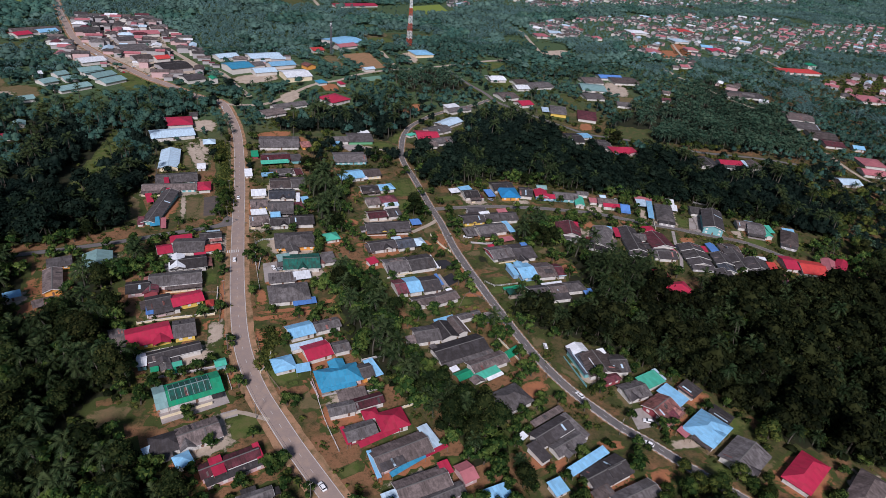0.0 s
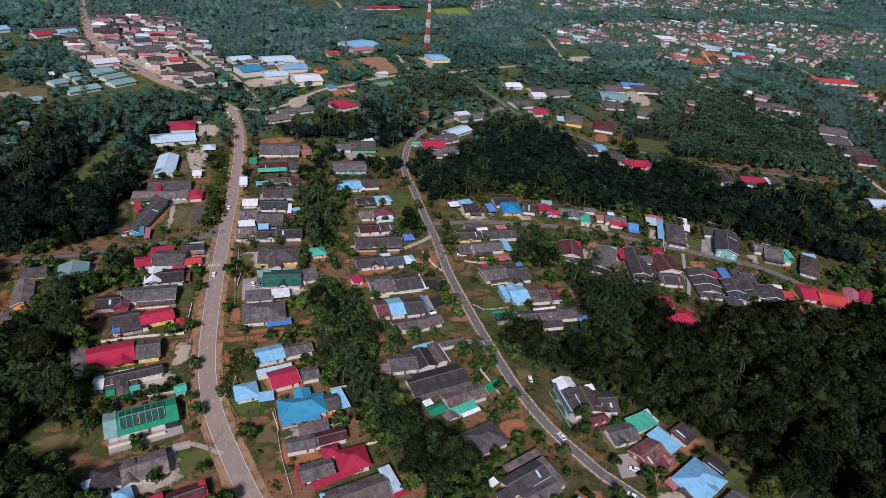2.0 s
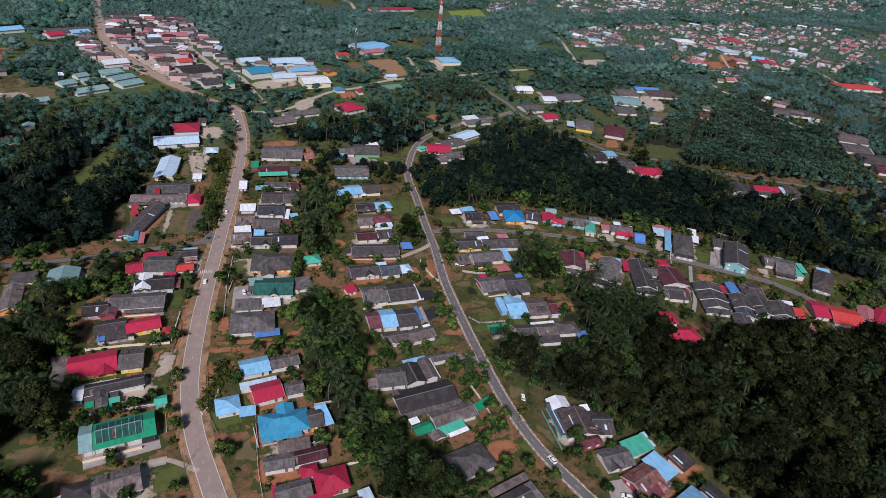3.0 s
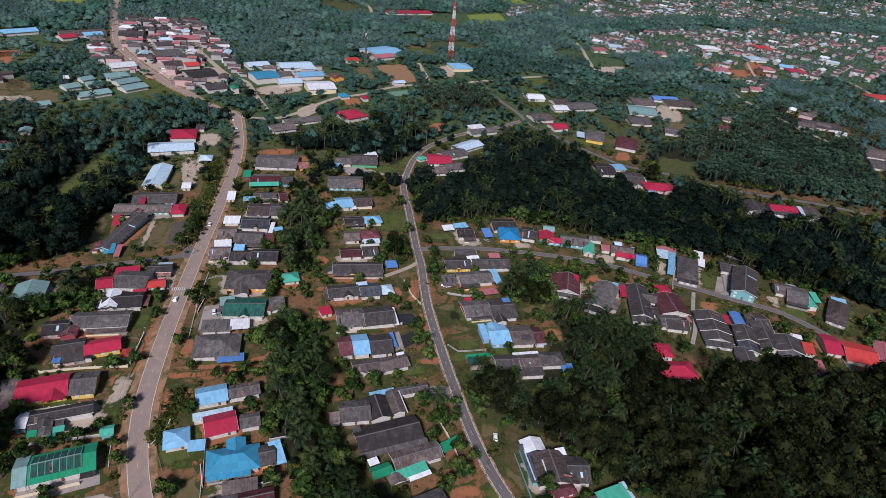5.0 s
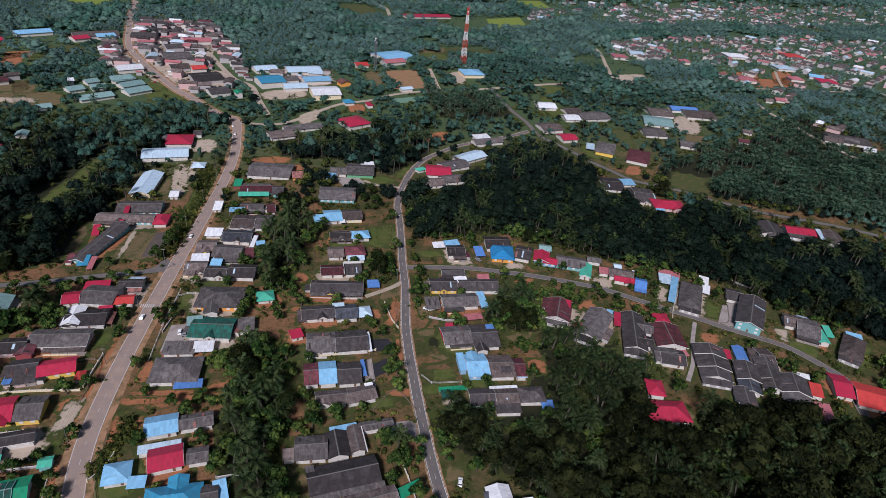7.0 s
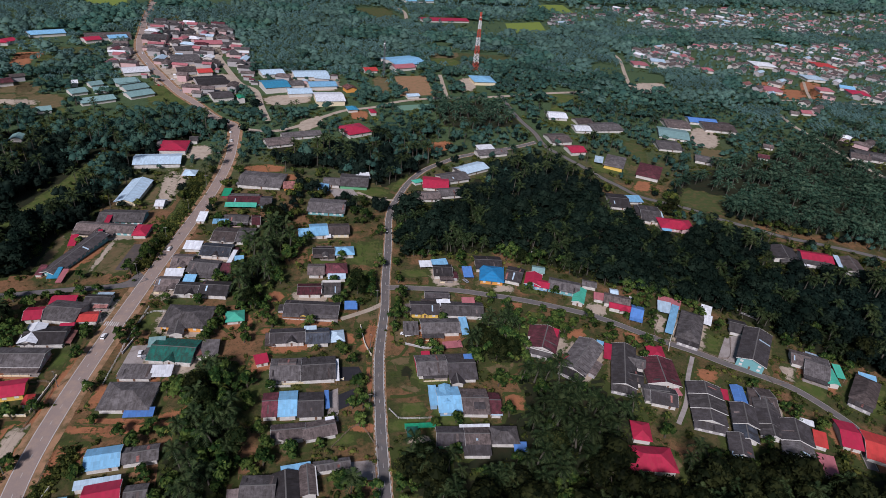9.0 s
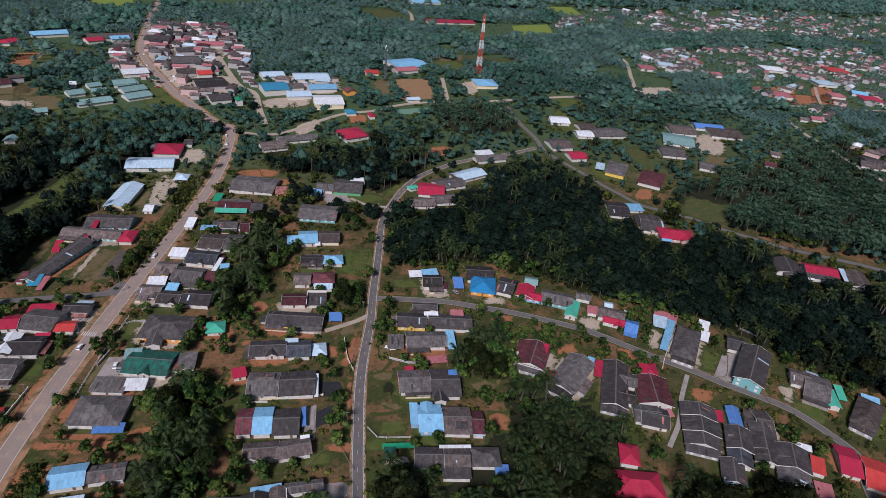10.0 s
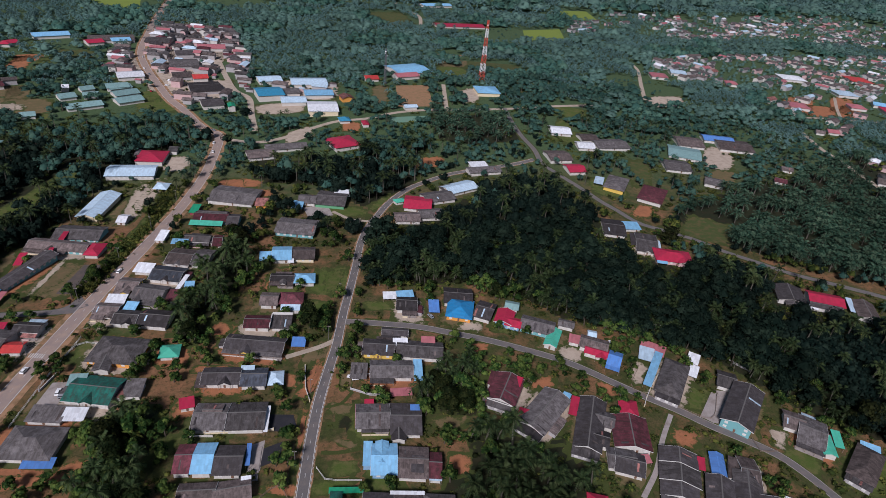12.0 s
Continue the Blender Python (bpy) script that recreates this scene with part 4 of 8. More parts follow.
def house(x, y, deg, w, d, kind, rc, wc, h, plain=False):
    near = y < 412 and x < 412
    annexes = []
    if near and kind == "gx" and wc != "-" and w > 10 and not ROOFS[rc][1] and not plain:
        dice = random.Random(int(7 * x + 3 * y))
        for side in (-1, 1, 0):
            deep, share = dice.uniform(2.6, 4.0), dice.uniform(0.4, 0.8)
            u, v = (side * (w / 2 + deep / 2 - 0.3), dice.uniform(-0.15, 0.15) * d) if side else (dice.uniform(-0.2, 0.2) * w, d / 2 + deep / 2 - 0.3)
            c, s = math.cos(radians(deg)), math.sin(radians(deg))
            px, py = x + u * c - v * s, y + u * s + v * c
            look_of = dice.choice(("br", "gr", "dk", "ru", "lw", "br", "mr", "gr")), dice.choice(("gy", "-", "wh"))
            if dice.random() < 0.8 and free(px, py, 1.3):
                annexes.append((u, v, 90 * side if side else 180, share * (d if side else w), deep, *look_of, (px, py)))
    top = new("house" if max(w, d) > 6 else "shed")
    take_box(x, y, radians(deg), w, d, 1.2 if near else 2.0)
    if x > 370 or y > 412:
        far, a = y > 620, math.atan2(y - 100, x - 110)
        long = 62 if far else 44
        take_box(x - math.cos(a) * long * 0.33, y - math.sin(a) * long * 0.33, a, long, max(w, d) + 4, 0.5, True)
    top.matrix_basis = pose(x, y, ground_at(x, y), 0, 0, deg)
    rng = random.Random(int(10 * x + y))
    cement = not ROOFS[rc][1]
    if near and kind == "gx" and wc != "-" and w > 10 and d > 8.5 and cement and not plain:
        deep, u = rng.uniform(2.4, 3.2), rng.random()
        if u < 0.62:  # the front of the plan is a veranda under a lower roof
            block(top, pose(0, deep / 2, 0), w, d - deep, kind, rc, wc, h, True, 3)
            wide = w * rng.choice((0.55, 0.7, 1.0))
            veranda(top, rng.choice((-1, 1)) * (w - wide) / 2, -d / 2 + deep / 2, wide, deep + 0.3, h, rng.choice((rc, rc, "br", "dk", "gr", "ru")), rng)
        else:
            block(top, Matrix(), w, d, kind, rc, wc, h, True, 3)
        if u > 0.38:
            porch_gable(top, rng.uniform(-0.32, 0.32) * w, rng.uniform(3.8, 5.4), d, h, rng.choice((rc, rc, "gr", "dk")), wc)
        if rng.random() < 0.5:
            strip(top, "fascia", pose(0, (deep if u < 0.62 else 0) - d / 2, h), -w / 2, w / 2, -0.09, -0.02, -0.1, 0.12, "frame")
    else:
        block(top, Matrix(), w, d, kind, rc, wc, h, max(w, d) > 6, 3 if near else (1 if y < 600 else 0))
    for u, v, turn, long, deep, roof, wall, at in annexes:
        take_box(*at, radians(deg + turn), long, deep, 0.8)
        block(top, pose(u, v, 0, 0, 0, turn), long, deep, "s", roof, wall, h - 0.75, False, 0, "lean_to_")
    shape = {"gx": "gabled", "gy": "gabled", "h": "hipped", "s": "lean-to"}[kind]
    if near and wc != "-" and max(w, d) > 6:
        yard(x + rng.uniform(-1, 1), y + rng.uniform(-2, 0), deg, w + 8, d + 9, rng.choice(("dry", "soil", "dry", "sand", "lawn", "soil", "scrub", "dry", "scrub") if x > 120 else ("dry", "soil", "soil", "sand", "lawn", "soil", "sand", "dry", "scrub")), 0.0, False)
    wall = WALLS[wc][1] + " walls" if wc != "-" else "open timber posts"
    tall = "two-storey house" if h > 5 and near else ("village house" if max(w, d) > 6 else "small shed")
    return tagged(top, f"{tall} with {shape} {ROOFS[rc][2]} roof and {wall}", "house" if max(w, d) > 6 else "shed", "village houses")


def row_house(x, y, deg, w, d, steps, wc, h):
    """A long house in steps along its depth: each step its own gabled roof, a little lower than the one behind, with a pale ridge strip."""
    top = house(x, y, deg, w * steps[-1][1], d * steps[-1][2], "gy", steps[-1][0], wc, h, True)
    take_box(x, y, radians(deg), w, d, 1.2)
    back = d / 2
    rows = steps[::-1]
    first = d * rows[0][2]
    top.matrix_basis = top.matrix_basis @ pose(0, back - first / 2, 0)
    at = first
    for i, (rc, wide, share, side, ridge) in enumerate(rows):
        k = w * wide
        if i:
            block(top, pose(side * w, -first / 2 - (at - first) - d * share / 2, -0.35 * i), k, d * share + 0.3, "gy", rc, wc, h, False, 2, "step_")
            at += d * share
        if ridge:
            y0 = 0 if not i else -first / 2 - (at - first) + d * share / 2
            rise = min(0.17 * k, 2.2)
            strip(top, "ridge_strip", pose(side * w if i else 0, y0, h - 0.35 * i + rise), -0.13, 0.13, -d * share / 2, d * share / 2 - 0.2, 0.16, 0.24, "ridge")
    return top


def wing(top, x, y, deg, w, d, kind, rc, wc, h):
    a = top.matrix_basis @ pose(x, y, 0, 0, 0, deg)
    at = a.translation
    take_box(at.x, at.y, a.to_euler().z, w, d, 1.0)
    lift = ground_at(at.x, at.y) - top.matrix_basis.translation.z
    block(top, pose(x, y, max(-0.6, min(0.6, lift)), 0, 0, deg), w, d, kind, rc, wc, h, False, 1 if at.y < 412 else 0, "awning_" if wc == "-" else "wing_")
    short = ROOFS[rc][2].replace(" metal", "").replace(" cement-sheet", "").replace("weathered ", "")
    if short not in top["label"] and top["label"].endswith("walls"):
        top["label"] = top["label"].rsplit(" and ", 1)[0] + f" and {short} " + ("awning" if wc == "-" else "wing")


h = house(6.3, 242.5, 0, 18.3, 14.3, "gx", "cr", "ye", 2.76)
wing(h, 14.6, -1.1, -7, 9.7, 13.7, "gx", "gr", "ye", 2.76)
wing(h, 4.3, -6.2, -2, 7.2, 6.6, "gy", "cr", "-", 3.13)
wing(h, -11.8, -3.9, -10, 7.0, 11.8, "s", "br", "gy", 2.3)
wing(h, -11.8, 6.0, 3, 6.9, 6.0, "s", "gr", "gy", 2.3)
h = house(14.3, 225.1, -0, 21.6, 10.0, "gx", "dk", "wh", 2.76)
wing(h, -8.9, -6.4, -4, 3.2, 2.9, "s", "gn", "-", 2.12)
wing(h, -4.6, -5.7, -1, 4.5, 8.2, "gy", "gr", "-", 2.94)
wing(h, -2.7, -10.1, 1, 3.3, 3.3, "s", "gn", "-", 2.12)
wing(h, -0.3, -7.1, -1, 3.9, 2.7, "s", "mg", "-", 2.58)
wing(h, -12.6, 1.3, -11, 4.2, 8.6, "gx", "wh", "te", 2.39)
h = house(30.2, 213.0, -2, 4.8, 5.0, "gx", "mg", "te", 2.12)
h = house(15.4, 200.6, 1, 24.9, 13.2, "gx", "gn", "wh", 2.94)
wing(h, -10.6, 0.0, 0, 4.4, 13.6, "gx", "pt", "-", 3.02)
wing(h, 0.3, 0.0, 0, 15.2, 9.2, "gx", "dg", "-", 3.95)
lattice(h, pose(0.3, 0.0, 3.95), 15.2, 9.2, 1.56, 7, "pt")
strip(h, "yard_wall", pose(-2.5, -8.6, 0), -9.5, 9.5, -0.1, 0.1, -0.6, 1.25, "wall_cr2")
strip(h, "tank_roof", pose(9.3, -7.2, 2.3), -2.0, 2.0, -1.5, 1.5, 0, 0.14, "dk")
h = house(14.6, 176.6, 3, 15.0, 11.6, "gx", "br", "wh", 2.67, True)
strip(h, "fascia", pose(0, -5.8, 2.67), -7.5, 7.5, -0.09, -0.02, -0.1, 0.12, "frame")
porch_gable(h, -5.0, 5.6, 11.6, 2.67, "gr", "wh")
wing(h, -11.2, 0.4, -4, 11.4, 9.8, "h", "dk", "wh", 2.76)
wing(h, -17.3, -1.4, 6, 3.6, 6.0, "s", "lw", "wh", 2.21)
wing(h, -12.6, -6.0, 0, 5.0, 3.4, "s", "gr", "-", 2.3)
h = house(7.4, 166.7, 9, 6.1, 6.5, "h", "lb", "wh", 2.39)
h = house(21.6, 158.8, 3, 21.0, 6.8, "gx", "mr", "pi", 2.94, True)
wing(h, 0.6, -4.6, 1, 20.4, 3.4, "s", "dk", "pi", 2.2)
strip(h, "fascia", pose(1.6, -3.35, 2.94), -8.8, 8.6, -0.1, -0.02, -0.14, 0.2, "frame")
wing(h, -4.4, -0.5, 1, 4.4, 7.8, "s", "cr", "-", 3.5)
wing(h, 9.9, -0.4, 0, 2.4, 7.4, "s", "cr", "-", 3.1)
h = house(25.8, 141.1, -2, 11.8, 4.9, "gx", "gr", "wh", 2.58)
h = house(-8.5, 316.8, -5, 14.4, 15.6, "gy", "pt", "wh", 2.76)
h = house(-28.6, 303.1, -1, 8.7, 21.5, "gy", "br", "or", 2.76)
wing(h, 2.9, 17.9, 1, 11.5, 8.9, "s", "gr", "or", 2.39)
wing(h, -3.7, -18.4, 7, 9.3, 5.5, "s", "br", "-", 2.21)
h = house(-45.1, 296.5, 6, 7.3, 5.1, "s", "lb", "wh", 2.21)
h = house(-58.7, 542.6, 24, 9.8, 11.0, "h", "cr", "wh", 2.76)
h = house(-47.3, 570.4, -1, 9.3, 11.0, "gy", "pt", "wh", 2.76)
h = house(68.2, 543.4, -6, 21.2, 22.2, "h", "cr", "wh", 3.68)
wing(h, -11.1, 6.4, 8, 6.8, 11.0, "gy", "gr", "wh", 2.94)
wing(h, 12.6, 16.3, 0, 7.0, 11.0, "gx", "gr", "wh", 2.94)
h = house(58.4, 518.7, -1, 33.8, 20.5, "gx", "lw", "wh", 3.31)
h = house(48.2, 463.8, -12, 14.2, 36.8, "gy", "lw", "cr2", 3.31)
h = house(82.3, 493.4, -10, 9.8, 11.0, "h", "lw", "-", 2.21)
h = house(66.8, 444.0, -11, 6.2, 11.0, "gx", "wh", "wh", 2.21)
h = house(46.9, 424.6, -9, 27.2, 16.7, "gx", "gr", "te", 2.76)
h = house(39.8, 406.8, -15, 34.0, 14.2, "gx", "br", "te", 2.76)
wing(h, 21.6, -0.6, 5, 8.6, 14.0, "h", "cr", "wh", 3.0)
wing(h, -2.9, 8.6, 9, 3.1, 14.8, "s", "cr", "-", 3.13)
wing(h, 0.5, -9.1, 13, 2.4, 9.6, "s", "cr", "-", 3.13)
h = house(29.8, 376.0, -25, 9.9, 45.4, "gy", "dk", "te", 2.76)
wing(h, -10.7, 12.6, 24, 4.0, 11.8, "s", "cr", "-", 2.3)
wing(h, 3.2, -21.0, 19, 5.4, 9.7, "s", "tq", "-", 2.3)
wing(h, 8.5, -22.3, 16, 3.0, 11.7, "s", "pk", "-", 2.3)
wing(h, -4.9, -20.3, 14, 3.6, 8.9, "s", "mr", "wh", 2.12)
h = house(23.8, 317.3, -2, 7.9, 10.3, "gx", "cr", "wh", 2.76)
wing(h, 12.9, 0.5, -16, 16.7, 15.9, "gx", "gr", "wh", 2.76)
wing(h, 9.7, 10.2, -4, 11.8, 6.3, "s", "cr", "wh", 2.48)
wing(h, 24.0, -5.0, -4, 9.1, 8.0, "gx", "rd", "wh", 2.39)
h = house(49.3, 324.3, -11, 12.0, 10.4, "gx", "dk", "wh", 2.76)
h = house(32.9, 298.6, -8, 18.0, 13.4, "gx", "dk", "wh", 2.76)
wing(h, -5.7, 0.6, 0, 8.1, 14.2, "gy", "wh", "wh", 3.5)
wing(h, 6.0, 6.8, 2, 6.3, 3.8, "s", "cr", "-", 2.76)
h = house(24.1, 283.4, -11, 24.7, 15.5, "gx", "gr", "pi", 2.76)
wing(h, -16.9, -3.8, 3, 11.0, 10.9, "gx", "dk", "pi", 2.76)
wing(h, -11.2, -7.3, 3, 7.5, 6.9, "gy", "mr", "mr2", 2.76)
h = house(13.7, 265.0, -1, 11.4, 14.6, "gx", "dk", "ye", 2.76)
wing(h, -4.2, -1.5, -7, 3.3, 11.2, "s", "bl", "wh", 2.39)
wing(h, 12.4, -0.2, 3, 14.5, 10.2, "gx", "cr", "ye", 2.85)
h = house(35.2, 257.9, -7, 3.8, 5.9, "h", "rd", "wh", 2.02)
h = house(133.4, 473.3, -17, 32.1, 25.1, "gx", "gr", "wh", 2.76)
wing(h, 21.0, -7.3, 11, 8.4, 11.0, "s", "ru", "or", 2.39)
h = house(108.5, 454.8, -11, 5.5, 11.0, "s", "gn", "mr2", 2.21)
h = house(120.5, 440.6, -9, 22.0, 14.0, "gx", "mr", "te", 2.9)
wing(h, 0.0, 2.2, 0, 19.0, 7.0, "gx", "gr", "-", 4.2)
wing(h, -1.5, -9.4, 0, 20.5, 5.2, "s", "mg", "-", 2.3)
wing(h, 14.6, -3.4, 0, 8.0, 14.5, "gx", "dk", "te", 2.76)
h = house(93.9, 416.3, -11, 5.4, 12.0, "s", "wh", "wh", 2.21)
h = house(114.4, 408.6, -9, 16.5, 12.4, "gx", "gr", "wh", 2.76)
wing(h, -8.6, -4.4, 0, 9.5, 5.0, "s", "lb", "-", 2.95)
h = house(126.7, 406.7, -2, 5.6, 13.4, "gx", "mr", "wh", 2.3)
h = house(108.6, 387.3, -15, 14.2, 17.7, "gx", "br", "wh", 2.76)
wing(h, 11.7, 1.5, 2, 9.9, 17.8, "gx", "gr", "wh", 2.76)
h = house(104.1, 368.9, -16, 17.0, 14.2, "gx", "sl", "wh", 2.76)
wing(h, -15.1, 3.6, 3, 9.7, 8.8, "s", "wh", "wh", 2.3)
h = house(112.3, 360.2, -18, 2.5, 12.9, "s", "wh", "wh", 2.39)
h = house(116.0, 356.7, -2, 5.1, 7.1, "s", "lb", "wh", 2.12)
h = house(86.1, 358.2, -12, 11.0, 14.9, "gx", "br", "ye", 2.76)
h = house(97.4, 349.4, -18, 16.2, 17.1, "gx", "gr", "wh", 2.76)
wing(h, 11.5, 1.6, 13, 5.6, 10.1, "s", "mr", "wh", 2.39)
wing(h, -13.1, -7.6, 10, 9.6, 7.4, "s", "wh", "-", 2.39)
h = house(80.3, 336.2, -12, 11.5, 12.6, "gx", "br", "wh", 2.76)
wing(h, 9.8, 4.2, -1, 6.1, 7.3, "s", "lb", "-", 2.76)
h = house(90.7, 329.7, -13, 11.6, 11.6, "gx", "gr", "wh", 2.76)
wing(h, 13.3, 1.2, -1, 14.9, 13.4, "gx", "dk", "wh", 2.76)
h = house(92.0, 304.4, -14, 22.9, 18.2, "h", "gr", "or", 2.76)
wing(h, -2.9, -6.0, 8, 7.3, 16.9, "gy", "gr", "wh", 2.76)
h = house(113.6, 302.3, -1, 9.1, 9.2, "h", "mg", "wh", 2.3)
h = house(87.6, 279.1, -16, 19.8, 16.0, "gx", "dg", "wh", 2.94)
wing(h, -9.3, 4.1, 13, 7.2, 6.3, "s", "pt", "-", 3.13)
wing(h, 14.1, 3.7, 10, 8.9, 10.4, "s", "gr", "wh", 2.48)
h = house(73.3, 267.2, -12, 13.9, 8.5, "s", "gr", "wh", 2.39)
wing(h, 10.3, 0.5, 3, 8.9, 6.8, "s", "wh", "-", 2.67)
h = house(72.3, 252.5, -11, 20.4, 16.2, "h", "gr", "wh", 2.76)
wing(h, 6.6, -8.9, 3, 11.4, 4.5, "s", "bl", "-", 2.3)
h = house(67.7, 221.2, 0, 12.1, 10.4, "gx", "lb", "wh", 2.76)
wing(h, 12.4, -0.6, -1, 13.0, 8.1, "gx", "gr", "wh", 2.76)
h = house(69.7, 204.4, 2, 12.1, 11.2, "gx", "cr", "wh", 2.76)
wing(h, -2.1, 6.0, -3, 15.0, 3.7, "s", "lw", "wh", 2.48)
wing(h, 10.8, -1.6, -5, 7.8, 7.8, "gx", "gr", "wh", 2.58)
h = house(53.9, 201.8, -2, 9.6, 9.7, "h", "lb", "wh", 2.39)
wing(h, 6.9, -5.6, -7, 6.2, 4.8, "s", "lb", "-", 2.3)
h = house(72.5, 185.5, -6, 19.0, 11.7, "h", "tq", "pi", 2.76)
wing(h, 1.1, 4.4, 1, 7.0, 10.1, "gy", "tq", "-", 3.13)
wing(h, 11.9, -0.3, 3, 5.9, 9.9, "gx", "gr", "or", 2.76)
wing(h, 15.5, 0.2, 10, 4.7, 11.0, "s", "lb", "-", 2.58)
veranda(h, -1.5, -6.6, 15.0, 2.4, 2.76, "tq", random.Random(3))
strip(h, "yard_wall", pose(-10.4, -2.4, 0), -0.12, 0.12, -5.5, 6.0, -0.5, 1.1, "wall_pi")
h = house(73.6, 173.0, -7, 11.9, 5.4, "s", "br", "wh", 2.3)
h = house(66.7, 167.2, -8, 11.1, 6.8, "gx", "gr", "wh", 2.58)
wing(h, 11.0, 1.1, 5, 13.1, 6.6, "gx", "mr", "wh", 2.58)
h = house(82.2, 153.2, -4, 12.0, 10.6, "h", "cr", "wh", 3.1)
wing(h, -6.8, 6.0, 0, 6.4, 5.6, "h", "cr", "wh", 2.9)
wing(h, -13.4, -0.8, 2, 12.4, 8.2, "gx", "gr", "mr2", 2.76)
wing(h, -19.4, -1.2, 2, 1.8, 8.6, "s", "cr", "-", 2.4)
wing(h, -7.6, -6.0, 9, 17.2, 2.9, "s", "cr", "-", 2.58)
h = house(78.6, 138.0, 1, 22.6, 11.4, "gx", "br", "pi", 2.76, True)
strip(h, "roof_seam", pose(-1.0, 0, 2.76), -0.12, 0.12, -5.7, 0.0, 0.3, 1.2, "dk")
wing(h, -5.5, -3.2, 0, 9.5, 6.0, "s", "dk", "-", 3.25)
wing(h, 13.2, 1.6, 4, 4.6, 11.4, "s", "lw", "-", 2.7)
wing(h, -0.4, -6.6, 9, 15.6, 2.1, "s", "tq", "-", 2.39)
wing(h, 12.2, -5.2, 4, 10.4, 1.9, "s", "cr", "-", 2.48)
wing(h, -11.6, -1.2, -6, 1.8, 12.4, "s", "lb", "-", 2.48)
h = house(79.0, 121.6, -3, 20.0, 9.6, "gx", "br", "pi", 2.76, True)
wing(h, 10.6, 3.0, 2, 4.4, 5.6, "s", "cr", "-", 3.1)
wing(h, 17.2, -1.0, 4, 6.2, 8.8, "gx", "pk", "pi", 2.6)
wing(h, -12.2, -1.6, 2, 6.4, 6.2, "s", "lw", "wh", 2.3)
wing(h, 2.2, -6.6, 2, 22.0, 5.6, "gx", "gr", "pi", 2.4)
h = house(101.4, 107.0, -4, 10.4, 6.2, "s", "lb", "wh", 2.39)
h = house(121.0, 196.6, -10, 12.6, 12.0, "gx", "gr", "wh", 2.76, True)
wing(h, 9.6, 0.6, 8, 9.5, 13.0, "gy", "dk", "wh", 2.9)
wing(h, 17.2, 3.2, 8, 6.2, 13.6, "gy", "br", "wh", 2.9)
strip(h, "roof_edge", pose(20.4, 2.6, 2.9, 0, 0, 8), -0.2, 0.2, -6.6, 6.6, 0, 0.2, "frame")
wing(h, 25.6, 10.4, 8, 14.0, 5.0, "gx", "gr", "wh", 2.5)
wing(h, 12.4, 9.0, 10, 11.0, 3.0, "s", "lb", "-", 2.8)
wing(h, -8.2, -2.6, 4, 4.6, 5.2, "s", "br", "wh", 2.3)
h = house(130.3, 181.2, 0, 26.4, 12.6, "gx", "dk", "wh", 2.9, True)
wing(h, 0.5, -7.4, 0, 27.0, 2.6, "s", "gr", "-", 2.3)
wing(h, -11.4, 0.4, 0, 3.2, 11.8, "s", "gr", "-", 3.0)
h = house(137.6, 168.2, 2, 19.6, 8.6, "gx", "br", "wh", 2.58, True)
wing(h, -15.0, -2.6, 4, 8.0, 5.6, "gx", "gn", "-", 2.5)
wing(h, -5.0, -6.2, 4, 14.0, 4.0, "s", "mg", "wh", 2.4)
wing(h, -11.0, -7.6, 4, 6.0, 4.6, "gy", "br", "-", 2.3)
wing(h, -2.0, -8.8, 4, 9.0, 2.0, "s", "wh", "-", 2.0)
wing(h, -16.5, 2.4, 4, 4.0, 3.0, "s", "wh", "-", 2.3)
wing(h, 15.0, 0.8, 12, 10.0, 4.2, "s", "gn", "-", 2.39)
h = house(133.4, 144.6, 6, 17.1, 13.0, "h", "gr", "wh", 2.76)
h = house(138.4, 122.6, 8, 18.6, 8.8, "gx", "dk", "wh", 3.1, True)
strip(h, "fascia", pose(2.0, -4.4, 3.1), -1.5, 7.2, -0.12, -0.02, -0.1, 0.16, "frame")
wing(h, 1.2, -7.6, -2, 15.6, 7.0, "gx", "gr", "wh", 2.6)
wing(h, 11.0, -2.6, 0, 4.2, 14.0, "s", "gr", "wh", 2.5)
wing(h, 5.0, 7.0, 0, 17.4, 3.2, "s", "br", "-", 2.5)
wing(h, -11.6, -4.6, 0, 5.4, 9.4, "s", "dk", "wh", 2.4)
wing(h, -12.8, 4.4, 8, 6.2, 3.0, "s", "wh", "-", 2.4)
wing(h, -1.4, -11.4, 4, 5.2, 3.2, "gy", "gr", "-", 2.4)
h = house(145.6, 98.0, 2, 19.8, 10.6, "gx", "dk", "wh", 2.67, True)
wing(h, -2.8, 7.0, 5, 21.0, 3.9, "s", "lb", "-", 2.9)
wing(h, 3.4, -0.6, 0, 7.2, 6.4, "gx", "dk", "-", 3.75)
wing(h, -8.0, -6.2, 0, 8.8, 4.6, "s", "br", "-", 2.4)
h = house(124.0, 100.5, 1, 6.4, 6.3, "s", "lb", "wh", 2.3)
h = house(148.7, 85.4, -2, 19.7, 8.9, "gx", "gr", "wh", 2.58)
h = house(182.8, 463.2, -12, 12.8, 13.5, "gx", "gr", "wh", 2.76)
wing(h, 16.5, 3.5, -2, 21.6, 22.7, "gx", "gr", "gn2", 2.76)
wing(h, -5.3, -10.2, 1, 7.5, 11.0, "s", "lb", "-", 2.3)
wing(h, 22.4, 12.1, 7, 10.6, 10.0, "s", "wh", "-", 3.04)
h = house(174.2, 422.6, -14, 25.6, 20.9, "gx", "gr", "te", 2.76)
h = house(164.4, 388.3, -3, 11.5, 15.5, "gx", "lb", "wh", 3.0)
